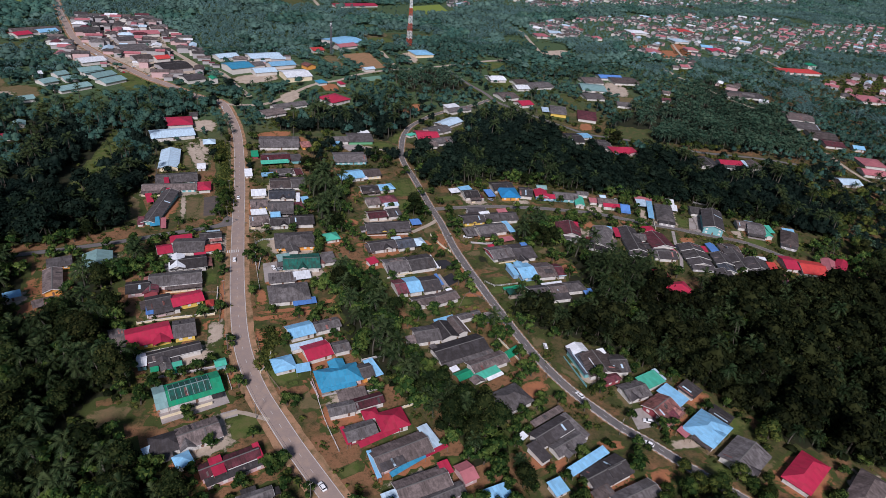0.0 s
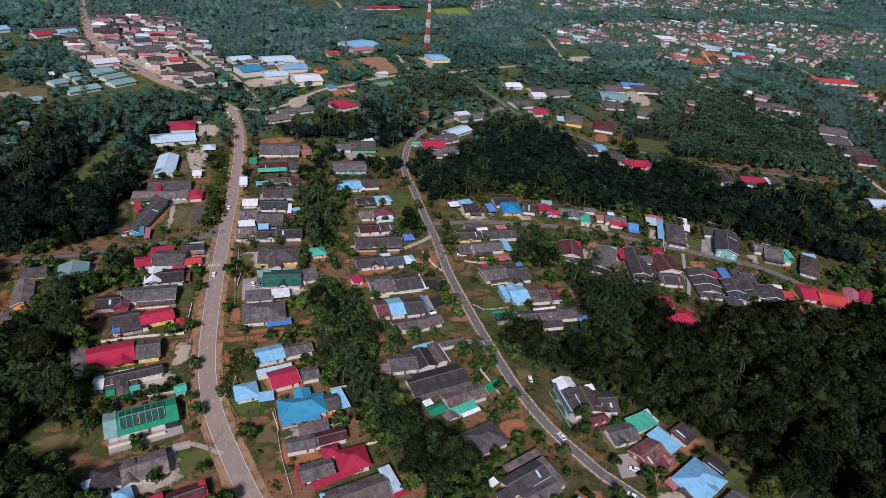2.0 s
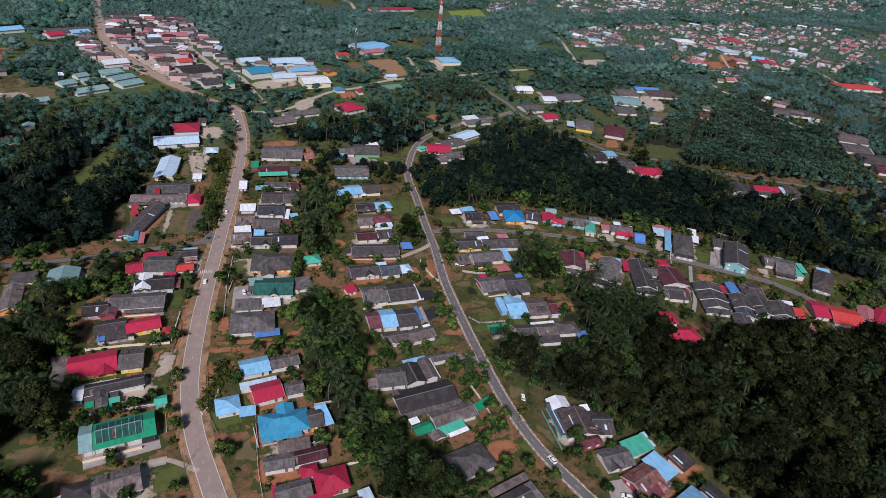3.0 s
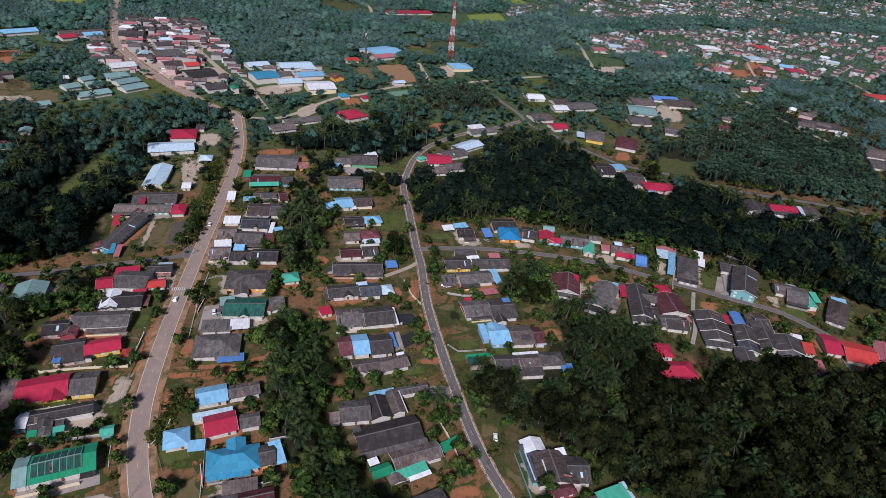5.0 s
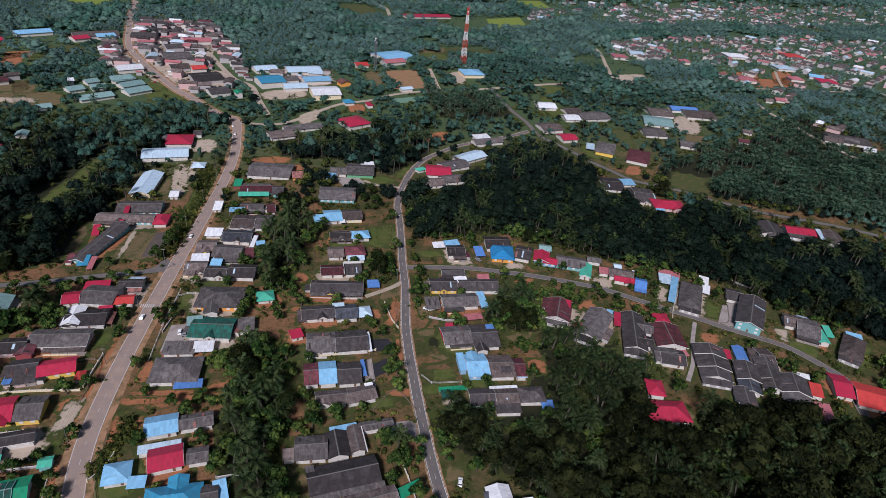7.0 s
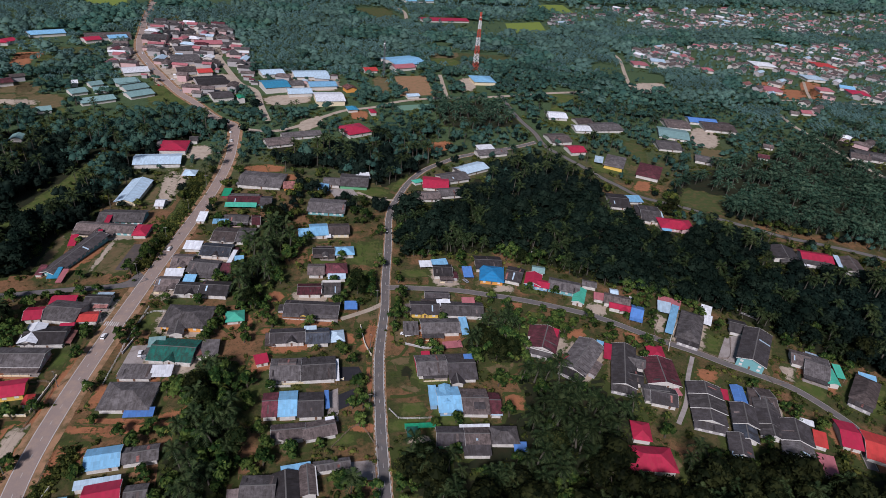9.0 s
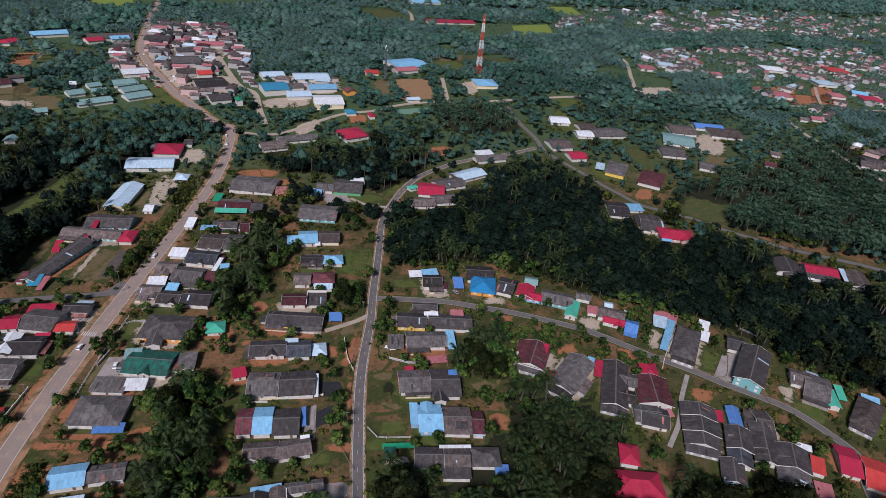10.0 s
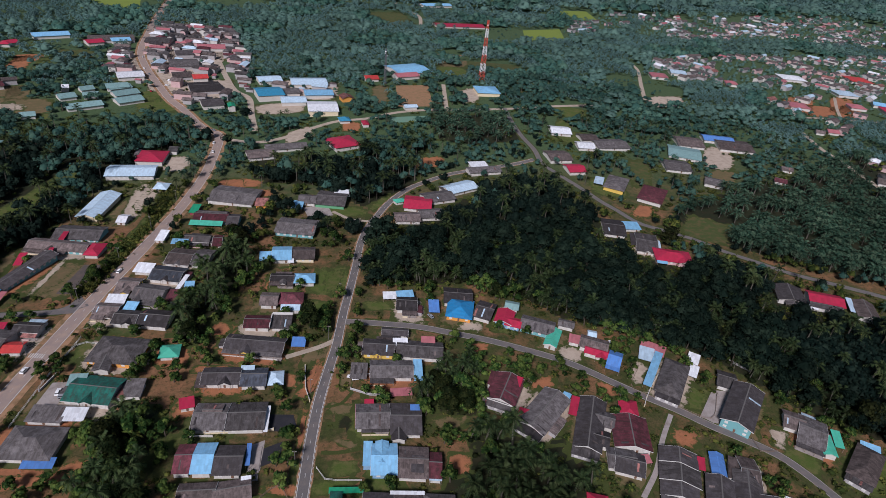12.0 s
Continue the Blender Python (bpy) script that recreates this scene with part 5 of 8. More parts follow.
wing(h, -8.6, -3.0, 2, 8.5, 9.0, "s", "lb", "-", 2.5)
wing(h, 12.6, 0.6, -2, 13.8, 14.5, "gx", "br", "cr2", 2.76)
wing(h, 5.4, -8.0, 0, 3.4, 3.6, "s", "wh", "-", 2.4)
h = house(164.2, 360.4, -7, 13.0, 11.0, "gx", "dk", "wh", 2.76)
wing(h, 12.2, 1.4, 3, 12.0, 10.0, "h", "lb", "wh", 2.85)
h = house(157.6, 341.2, -8, 9.6, 12.0, "gx", "br", "wh", 2.76, True)
wing(h, 11.2, 1.4, 2, 12.8, 11.0, "h", "mr", "wh", 2.9)
wing(h, 11.6, -6.6, 0, 10.0, 4.4, "s", "lw", "wh", 2.3)
h = house(152.0, 321.6, -8, 13.0, 10.5, "gx", "mr", "wh", 2.76, True)
wing(h, 11.6, 0.6, 0, 10.0, 10.5, "s", "gr", "wh", 2.6)
strip(h, "parapet", pose(6.4, 0.6, 2.6), -0.2, 0.2, -5.2, 5.2, 0, 1.5, "frame")
strip(h, "parapet", pose(11.6, 5.8, 2.6), -5.0, 5.0, -0.2, 0.2, 0.6, 1.9, "frame")
h = house(151.2, 303.3, -14, 28.0, 13.5, "gx", "dk", "ye", 2.76)
wing(h, 19.5, 5.6, 5, 6.7, 6.4, "s", "bl", "-", 2.3)
h = house(137.6, 282.6, -6, 16.6, 11.4, "gx", "dk", "wh", 2.76, True)
porch_gable(h, 2.0, 5.6, 11.4, 2.76, "dk", "wh")
wing(h, -8.4, -2.6, 0, 4.0, 9.0, "s", "br", "-", 2.4)
wing(h, 14.0, -0.6, 0, 11.6, 12.0, "gx", "sl", "wh", 2.76)
wing(h, 10.6, 4.6, 0, 6.0, 2.6, "s", "lw", "-", 3.6)
wing(h, 23.4, -1.0, 3, 7.0, 9.2, "h", "lw", "-", 2.5)
h = house(124.8, 267.5, 8, 6.1, 5.9, "s", "cr", "wh", 2.3)
h = house(135.0, 258.4, -8, 13.4, 15.0, "gx", "gr", "wh", 2.76, True)
wing(h, 0.6, 1.4, 0, 8.0, 9.0, "gx", "br", "-", 3.7)
wing(h, 14.4, 0.6, 2, 15.4, 15.6, "gx", "gr", "wh", 2.76)
strip(h, "yard_wall", pose(-2.0, -8.4, 0), -5.5, 4.5, -0.1, 0.1, -0.6, 1.2, "wall_wh")
wing(h, 22.6, -1.0, 2, 1.7, 13.6, "s", "wh", "-", 2.6)
h = house(143.6, 234.8, -8, 10.8, 14.4, "gx", "dk", "wh", 2.76, True)
wing(h, -9.4, 0.8, 1, 7.8, 14.8, "gx", "lb", "wh", 2.9)
wing(h, -16.6, 0.6, 2, 6.4, 14.0, "gx", "mr", "wh", 2.7)
wing(h, 6.6, 2.6, 4, 1.8, 10.0, "s", "bl", "-", 2.6)
strip(h, "concrete_apron", pose(9.2, 0.6, 0, 0, 0, 3), -1.8, 1.8, -8.0, 8.0, -0.5, 0.12, "concrete")
h = house(133.3, 221.5, -5, 13.3, 8.6, "gx", "br", "wh", 2.76)
wing(h, 12.1, 0.3, 8, 13.5, 9.3, "gx", "br", "wh", 2.76)
wing(h, 16.6, 3.6, 7, 3.7, 4.4, "s", "wh", "-", 2.94)
h = house(229.7, 329.5, -11, 11.5, 16.0, "gx", "dk", "wh", 2.76)
wing(h, -9.5, 8.6, 7, 7.6, 6.0, "s", "wh", "-", 2.21)
wing(h, -1.1, 9.4, 12, 9.7, 5.5, "s", "lb", "-", 3.22)
h = house(258.4, 323.1, -20, 14.7, 17.6, "h", "cy", "or", 2.76)
wing(h, -2.3, 11.9, 7, 16.7, 15.5, "gx", "dk", "wh", 2.76)
wing(h, -14.4, -1.0, 10, 5.9, 10.7, "s", "bl", "-", 2.39)
wing(h, 13.7, 1.8, -12, 10.3, 16.5, "gx", "dk", "wh", 2.76)
h = house(281.0, 313.0, -29, 10.0, 13.0, "gy", "cr", "bu", 3.0)
wing(h, 5.4, -2.7, 0, 9.0, 8.4, "gx", "cr", "bu", 2.7)
wing(h, 1.9, 12.0, 4, 8.0, 8.0, "gx", "pt", "wh", 3.2)
wing(h, 18.2, 0.0, -1, 18.6, 13.0, "gx", "gr", "te", 2.76)
wing(h, 33.0, 8.5, 0, 9.0, 7.0, "gx", "gr", "wh", 2.5)
h = house(301.4, 293.4, -34, 7.1, 15.7, "gy", "mg", "wh", 2.58)
h = house(321.5, 285.5, -32, 15.0, 11.0, "gx", "br", "wh", 3.1, True)
wing(h, 2.0, -5.6, 0, 12.5, 7.0, "gx", "cr", "wh", 2.75)
wing(h, 4.5, -8.4, 0, 5.4, 4.6, "gy", "cr", "-", 2.85)
wing(h, 11.4, -7.4, -4, 7.0, 13.0, "gx", "bl", "wh", 2.67)
wing(h, 11.0, -14.6, -4, 7.0, 3.2, "s", "bl", "-", 2.3)
wing(h, -10.2, 0.0, 4, 6.0, 6.5, "s", "pk", "wh", 2.39)
wing(h, -2.0, 8.6, 8, 5.0, 5.5, "gx", "lw", "-", 3.0)
wing(h, 9.4, 5.4, 0, 5.0, 3.0, "s", "wh", "-", 2.6)
h = house(350.4, 256.1, -42, 12.8, 28.7, "h", "gr", "wh", 2.94)
wing(h, 0.6, -15.6, 0, 11.6, 4.0, "s", "dk", "gy", 2.3)
wing(h, 8.2, 12.0, 0, 4.6, 9.0, "s", "wh", "-", 2.6)
wing(h, -9.9, 1.8, -0, 4.1, 28.7, "s", "lb", "-", 2.48)
wing(h, -15.5, 11.6, 10, 7.7, 10.4, "s", "lw", "-", 2.48)
wing(h, -13.7, 18.3, 2, 12.8, 8.6, "s", "pk", "wh", 2.39)
wing(h, 6.6, 22.9, 0, 6.0, 8.4, "s", "wh", "-", 2.3)
h = house(372.8, 232.2, -47, 14.7, 31.9, "gy", "dk", "te", 5.1)
wing(h, -10.4, 17.2, 13, 9.4, 13.1, "gx", "gr", "wh", 2.58)
h = house(396.5, 213.3, -43, 11.9, 22.5, "gx", "gr", "wh", 2.76)
wing(h, -7.8, 4.5, 7, 9.8, 12.6, "gx", "br", "wh", 2.58)
wing(h, 6.4, -2.9, 15, 6.2, 13.4, "gy", "mg", "wh", 2.58)
wing(h, 10.5, 3.7, 15, 4.0, 10.2, "s", "mg", "-", 2.39)
h = house(408.6, 194.4, -56, 11.6, 23.6, "h", "br", "wh", 2.76)
wing(h, 0.0, -13.2, 0, 10.6, 4.2, "s", "gr", "gy", 2.2)
wing(h, -0.8, 12.5, 17, 8.2, 4.4, "s", "lb", "-", 2.58)
h = house(209.7, 295.8, -12, 15.8, 12.2, "gx", "dk", "ye", 2.76)
wing(h, 20.2, 0.1, -1, 23.1, 12.8, "gx", "gr", "wh", 2.76)
wing(h, 10.4, 3.5, 5, 7.5, 5.3, "s", "wh", "-", 3.59)
wing(h, 24.2, 6.4, 1, 7.1, 5.4, "s", "pk", "-", 3.31)
h = house(219.3, 305.7, -13, 13.6, 9.0, "gx", "dk", "wh", 2.76)
h = house(213.1, 277.8, -8, 20.2, 15.1, "gx", "gr", "wh", 2.76)
wing(h, 12.5, 0.4, -0, 4.2, 13.9, "s", "lb", "-", 2.94)
wing(h, 4.1, -13.7, 5, 9.7, 4.4, "s", "pk", "-", 2.21)
wing(h, -15.2, -0.1, -3, 7.8, 10.2, "s", "gr", "-", 2.3)
h = house(200.6, 250.4, -7, 14.6, 14.4, "gx", "gr", "wh", 2.76, True)
veranda(h, 1.0, -7.4, 11.6, 2.4, 2.76, "gr", random.Random(8))
strip(h, "roof_edge", pose(-7.2, 0, 2.9), -0.3, 0.3, -6.4, 6.6, 0, 0.16, "cr")
wing(h, 14.0, -1.6, -2, 13.6, 18.2, "gx", "dk", "wh", 2.6)
wing(h, 10.6, -10.2, -2, 6.4, 6.4, "gy", "dk", "wh", 2.4)
wing(h, -1.5, 8.2, -1, 4.2, 3.5, "s", "cr", "-", 2.48)
wing(h, 18.2, 2.6, 0, 4.2, 4.6, "s", "bl", "-", 3.9)
h = house(202.0, 226.9, -9, 10.4, 15.6, "gx", "lb", "bu", 2.9)
wing(h, -1.0, 2.6, 0, 5.4, 11.0, "gy", "lb", "-", 3.9)
wing(h, -6.6, 2.6, 0, 3.6, 11.6, "s", "lb", "bu", 2.7)
wing(h, 11.4, -1.2, -3, 12.2, 15.6, "gx", "br", "wh", 2.67)
wing(h, 13.0, -3.4, -3, 5.0, 7.4, "s", "dk", "-", 3.9)
wing(h, 20.2, -2.6, -4, 5.2, 13.4, "gx", "mr", "wh", 2.48)
wing(h, 20.0, -7.6, -4, 5.0, 4.2, "s", "lw", "-", 2.5)
h = house(196.6, 207.0, -12, 11.5, 10.5, "gx", "dk", "gn2", 2.7, True)
wing(h, 10.7, 0.0, 0, 11.4, 9.6, "gx", "br", "wh", 2.9)
wing(h, 10.7, 5.2, 2, 13.0, 1.5, "s", "wh", "-", 3.3)
wing(h, 22.6, 1.0, 0, 12.4, 9.8, "h", "gr", "wh", 2.7)
wing(h, 10.5, -6.9, 0, 11.4, 5.2, "s", "dk", "wh", 2.3)
wing(h, 28.6, -5.0, 0, 5.6, 4.6, "s", "bl", "-", 2.3)
wing(h, -12.0, 5.6, 4, 13.0, 2.4, "s", "gn", "-", 2.4)
wing(h, -15.4, 2.0, 3, 4.6, 5.0, "s", "dg", "-", 2.2)
h = house(263.4, 259.2, -34, 14.4, 19.4, "gy", "mr", "wh", 2.9, True)
wing(h, -0.6, -11.2, 0, 13.0, 4.2, "s", "gr", "gy", 2.2)
strip(h, "gable_board", pose(0, -9.9, 2.9), -6.6, 6.6, -0.1, 0.05, 0.1, 0.5, "frame")
wing(h, 3.2, 6.6, 0, 6.0, 6.0, "s", "cr", "-", 3.5)
wing(h, -7.6, 4.4, 4, 3.0, 9.0, "s", "mr", "wh", 2.4)
h = house(276.9, 243.7, -49, 14.1, 27.8, "gy", "gr", "wh", 2.76)
wing(h, 0.4, -15.4, 0, 12.6, 4.6, "s", "dk", "gy", 2.2)
wing(h, 8.6, -4.0, 90, 11.0, 4.0, "s", "br", "gy", 2.2)
wing(h, 4.3, 11.6, 9, 3.8, 10.9, "s", "lb", "-", 2.76)
wing(h, -6.2, -8.6, 18, 4.5, 6.9, "s", "cr", "-", 2.39)
h = house(294.8, 233.6, -30, 12.6, 31.7, "gy", "dk", "wh", 2.76)
wing(h, -0.4, -17.4, 0, 11.8, 5.0, "s", "gr", "gy", 2.2)
wing(h, 6.0, 5.0, 0, 9.0, 10.0, "gx", "gr", "wh", 2.9)
wing(h, 5.0, -7.0, 0, 8.0, 9.0, "gx", "dk", "wh", 2.8)
wing(h, -8.0, 8.2, -1, 3.8, 11.7, "s", "cr", "-", 2.58)
h = house(310.7, 225.9, -20, 16.4, 19.3, "gy", "mr", "wh", 3.04)
wing(h, 1.1, 14.6, -1, 8.7, 11.9, "h", "cr", "wh", 3.13)
wing(h, -6.1, -15.6, 0, 12.4, 11.3, "gx", "gr", "wh", 2.58)
wing(h, 2.3, -14.1, 19, 8.8, 4.2, "s", "pk", "-", 2.3)
h = house(302.2, 211.0, -27, 12.4, 12.6, "gx", "dk", "wh", 2.58, True)
h = row_house(320.6, 202.8, -29, 17.0, 25.5, (("dk", 0.92, 0.3, 0.0, False), ("gr", 1.0, 0.36, 0.02, True), ("dk", 0.96, 0.34, 0.0, True)), "wh", 2.85)
wing(h, -0.4, -23.4, 0, 14.6, 4.4, "s", "dk", "gy", 1.9)
wing(h, 9.4, 0.3, 1, 3.3, 6.5, "s", "cr", "-", 2.58)

h = house(340.5, 204.6, -27, 6.2, 13.2, "gy", "bl", "wh", 2.39)
h = house(346.3, 201.8, -33, 4.7, 11.7, "s", "br", "wh", 2.39)
h = house(351.5, 198.7, -24, 7.6, 16.8, "gx", "br", "wh", 2.58)
h = row_house(330.6, 188.6, -32, 11.6, 22.5, (("sl", 0.9, 0.38, -0.06, False), ("dk", 1.0, 0.62, 0.0, True)), "wh", 2.9)
h = row_house(343.4, 188.6, -32, 12.4, 24.0, (("gr", 0.9, 0.3, 0.04, False), ("dk", 1.0, 0.4, 0.0, False), ("gr", 0.9, 0.3, 0.04, True)), "wh", 2.9)
h = house(318.6, 177.6, -32, 10.0, 13.0, "gy", "dk", "wh", 2.5, True)
wing(h, 1.0, -8.2, 0, 8.6, 4.2, "s", "gr", "gy", 2.0)
wing(h, -2.0, -7.4, 0, 4.4, 5.0, "s", "lw", "-", 2.2)
h = row_house(347.4, 175.4, -34, 14.4, 22.0, (("gr", 0.94, 0.36, -0.03, False), ("dk", 1.0, 0.64, 0.0, True)), "wh", 2.8)
wing(h, 10.4, 0.4, -2, 5.7, 9.3, "s", "rd", "wh", 2.39)
wing(h, 10.2, -15.2, 3, 7.0, 11.2, "s", "pk", "wh", 2.39)
wing(h, 6.0, 8.8, 0, 6.4, 3.4, "s", "wh", "-", 3.1)
h = house(374.2, 172.8, -32, 9.0, 17.3, "gx", "cr", "wh", 2.58)
h = house(383.3, 162.4, -38, 16.3, 18.3, "gx", "rd", "wh", 2.58)
wing(h, 12.2, 1.3, -14, 9.2, 28.2, "gy", "pk", "wh", 2.58)
wing(h, 18.7, 3.2, -29, 7.4, 30.2, "gy", "cr", "wh", 2.58)
h = house(274.6, 179.4, -17, 20.1, 13.0, "h", "cr", "wh", 2.94)
wing(h, 0.2, 15.0, -7, 8.4, 11.0, "h", "cr", "wh", 2.76)
h = house(186.4, 147.0, -14, 16.4, 15.6, "gy", "br", "wh", 2.9, True)
wing(h, -7.4, 3.4, 4, 6.6, 18.0, "s", "sl", "te", 2.5)
wing(h, -5.4, 11.4, 6, 9.4, 7.0, "gy", "wh", "-", 2.9)
strip(h, "roof_edge", pose(-3.9, -2.4, 4.5, 0, 8, 0), -0.25, 0.25, -5.4, 5.6, 0, 0.14, "wh")
wing(h, 9.6, -0.6, -6, 9.0, 13.0, "gx", "gr", "wh", 2.6)
wing(h, 5.0, 7.2, 6, 4.0, 3.4, "s", "wh", "-", 3.6)
wing(h, 1.6, -9.4, 10, 9.0, 5.0, "h", "mr", "mr2", 2.6)
strip(h, "side_fence", pose(-12.2, 0.0, 0, 0, 0, 4), -0.06, 0.06, -11, 10, -0.4, 1.3, "wall_te")
h = house(189.8, 127.2, -6, 12.6, 10.8, "gx", "gr", "wh", 2.58, True)
porch_gable(h, -3.0, 5.0, 10.8, 2.58, "dk", "wh")
wing(h, 12.0, 3.0, 8, 12.6, 8.0, "s", "mg", "wh", 2.76)
wing(h, 18.4, 4.6, 8, 2.6, 7.4, "s", "lw", "-", 2.7)
h = house(193.8, 113.4, 10, 13.4, 14.2, "gx", "ru", "mr2", 2.76)
wing(h, 1.0, 1.2, 0, 6.6, 7.2, "gx", "ru", "-", 4.0)
wing(h, 1.6, -5.2, 0, 7.0, 4.2, "s", "mr", "-", 2.9)
wing(h, 11.0, 2.2, 2, 8.6, 12.0, "s", "lb", "wh", 2.58)
h = house(215.4, 117.2, 12, 9.2, 8.7, "s", "dk", "wh", 2.3)
h = house(202.6, 97.0, 13, 18.2, 14.6, "h", "lb", "wh", 2.94)
wing(h, -1.6, -2.6, 0, 7.6, 9.4, "gy", "lb", "-", 3.7)
wing(h, -10.2, 5.4, 0, 4.4, 4.6, "s", "pk", "-", 2.39)
wing(h, -9.8, -2.4, 0, 2.6, 8.4, "s", "br", "-", 2.4)
h = house(215.6, 100.0, 16, 6.8, 9.6, "s", "dk", "wh", 2.3)
h = house(204.5, 79.8, 12, 18.0, 14.7, "gx", "gr", "wh", 2.76)
h = house(220.8, 63.5, 12, 21.6, 11.5, "h", "cr", "wh", 2.76)
h = house(234.1, 46.6, 13, 23.6, 10.9, "h", "br", "wh", 2.76)
h = house(248.9, 432.9, -3, 18.2, 13.7, "gx", "br", "wh", 2.58)
h = house(267.1, 437.6, 3, 18.3, 13.9, "gx", "gr", "wh", 2.76)
h = house(261.0, 454.3, -15, 20.3, 21.1, "gx", "cr", "wh", 2.76)
h = house(277.9, 464.9, 13, 24.3, 16.6, "gx", "gr", "wh", 2.76)
h = house(299.1, 480.6, 23, 27.9, 15.9, "gx", "lw", "wh", 2.76)
h = house(289.4, 477.8, 20, 11.8, 11.3, "s", "gr", "wh", 2.48)
h = house(248.2, 459.8, 21, 8.7, 6.0, "h", "mg", "wh", 2.21)
h = house(327.9, 511.5, 6, 29.2, 12.7, "gx", "gr", "wh", 2.76)
h = house(326.1, 520.3, 5, 15.7, 11.8, "s", "wh", "wh", 2.76)
h = house(216.7, 567.2, 21, 24.5, 24.4, "h", "cr", "wh", 3.13)
h = house(148.6, 547.3, 13, 22.1, 18.1, "gx", "br", "wh", 2.58)
h = house(169.0, 561.5, 10, 34.8, 13.4, "gx", "gr", "wh", 2.58)
h = house(241.3, 609.8, 4, 6.4, 11.0, "h", "cr", "wh", 2.76)
h = house(223.0, 620.6, 7, 10.8, 11.3, "h", "tq", "wh", 2.76)
h = house(410.3, 510.7, 1, 16.7, 17.5, "gx", "cr", "wh", 2.76)
h = house(404.6, 536.1, 0, 21.8, 22.9, "gx", "br", "wh", 2.76)
h = house(442.2, 559.8, -9, 17.0, 17.8, "gx", "wh", "wh", 2.58)
h = house(471.0, 565.5, -0, 34.3, 24.2, "gx", "gr", "wh", 2.58)
h = house(454.3, 580.4, -1, 18.3, 19.2, "gx", "br", "wh", 2.58)
h = house(432.0, 597.3, -11, 20.8, 21.8, "gx", "wh", "wh", 2.58)
h = house(437.0, 483.7, -37, 17.7, 29.9, "h", "gr", "ye", 2.76)
wing(h, -13.9, -4.4, 5, 7.6, 14.2, "s", "lw", "-", 2.3)
h = house(459.8, 463.3, -40, 20.2, 32.5, "h", "mr", "wh", 2.76)
h = house(420.0, 368.5, -20, 25.0, 17.0, "h", "cr", "pi", 3.0)
wing(h, 6.6, -5.4, 0, 9.5, 9.0, "gy", "cr", "pi", 3.1)
wing(h, -8.6, -9.4, 0, 7.0, 4.0, "s", "lb", "-", 2.4)
h = house(486.8, 305.8, -27, 21.0, 14.0, "gx", "cr", "wh", 3.1)
wing(h, -1.6, -8.2, 0, 19.0, 7.0, "gx", "dk", "wh", 2.7)
wing(h, -9.0, -11.4, 0, 5.0, 4.0, "s", "wh", "-", 2.3)
h = house(468.3, 314.4, -28, 17.0, 19.0, "gy", "dk", "wh", 2.9)
wing(h, 0.0, -10.6, 0, 9.0, 5.0, "gy", "gr", "-", 2.6)
h = house(504.0, 291.6, -30, 13.0, 20.0, "gy", "br", "wh", 2.76)
wing(h, -7.6, 3.0, 0, 3.4, 15.0, "s", "lw", "-", 2.6)
h = house(411.6, 388.6, -25, 15.2, 27.7, "gx", "gr", "wh", 2.58)
h = house(413.9, 414.1, -8, 12.4, 10.8, "s", "lb", "wh", 2.3)
h = house(398.4, 413.0, -19, 16.4, 24.7, "gx", "dk", "wh", 2.58)
h = house(607.3, 587.0, -18, 32.3, 19.5, "gx", "bl", "wh", 2.94)
h = house(544.0, 549.6, -29, 31.0, 32.5, "gx", "pt", "wh", 2.76)
h = house(567.6, 578.7, -17, 27.5, 28.9, "gx", "br", "wh", 2.76)
h = house(613.8, 568.8, -19, 35.5, 33.0, "gx", "br", "wh", 2.76)
h = house(531.2, 482.1, -35, 16.8, 17.6, "gx", "gr", "wh", 2.76)
h = house(600.3, 482.0, -36, 10.8, 11.4, "gx", "mr", "wh", 2.58)
h = house(628.6, 507.6, -31, 10.6, 11.1, "gx", "br", "wh", 2.58)
h = house(515.3, 518.0, -16, 24.3, 25.5, "gx", "gr", "wh", 2.58)
h = house(12.1, 714.5, 29, 21.5, 16.5, "gx", "pt", "wh", 2.76)
h = house(21.0, 696.8, 32, 23.3, 17.0, "gx", "pt", "wh", 2.76)
h = house(27.4, 677.5, 32, 24.3, 17.8, "gx", "pt", "wh", 2.76)
h = house(-6.1, 659.1, 28, 30.5, 15.9, "gx", "pt", "wh", 2.76)
h = house(-7.0, 689.0, 18, 13.9, 14.6, "gx", "pt", "wh", 2.76)
h = house(-26.2, 682.8, 30, 15.4, 16.2, "gx", "pt", "wh", 2.76)
h = house(-14.9, 706.5, 31, 13.0, 12.9, "gx", "pt", "wh", 2.76)
h = house(-42.4, 631.9, 18, 12.0, 12.6, "gx", "pt", "wh", 2.76)
h = house(154.5, 696.6, 13, 26.9, 28.3, "gx", "tq", "wh", 6)
h = house(154.0, 750.5, 13, 25.6, 21.4, "gx", "lw", "wh", 3.68)
h = house(195.7, 741.8, 5, 38.9, 26.2, "gx", "lw", "wh", 3.68)
h = house(203.7, 700.6, 5, 29.8, 20.3, "gx", "lb", "wh", 3.68)
h = house(205.0, 651.4, 1, 29.1, 30.5, "gx", "wh", "cr2", 5)
h = house(178.0, 678.3, 5, 25.1, 20.5, "gx", "lw", "wh", 3.68)
h = house(176.2, 706.2, 9, 17.3, 18.2, "gx", "gr", "wh", 3.68)
h = house(231.0, 684.2, 13, 13.1, 13.8, "gy", "ru", "or", 3.68)
h = house(120.5, 657.8, 11, 7.1, 11.0, "gy", "gn", "wh", 5)
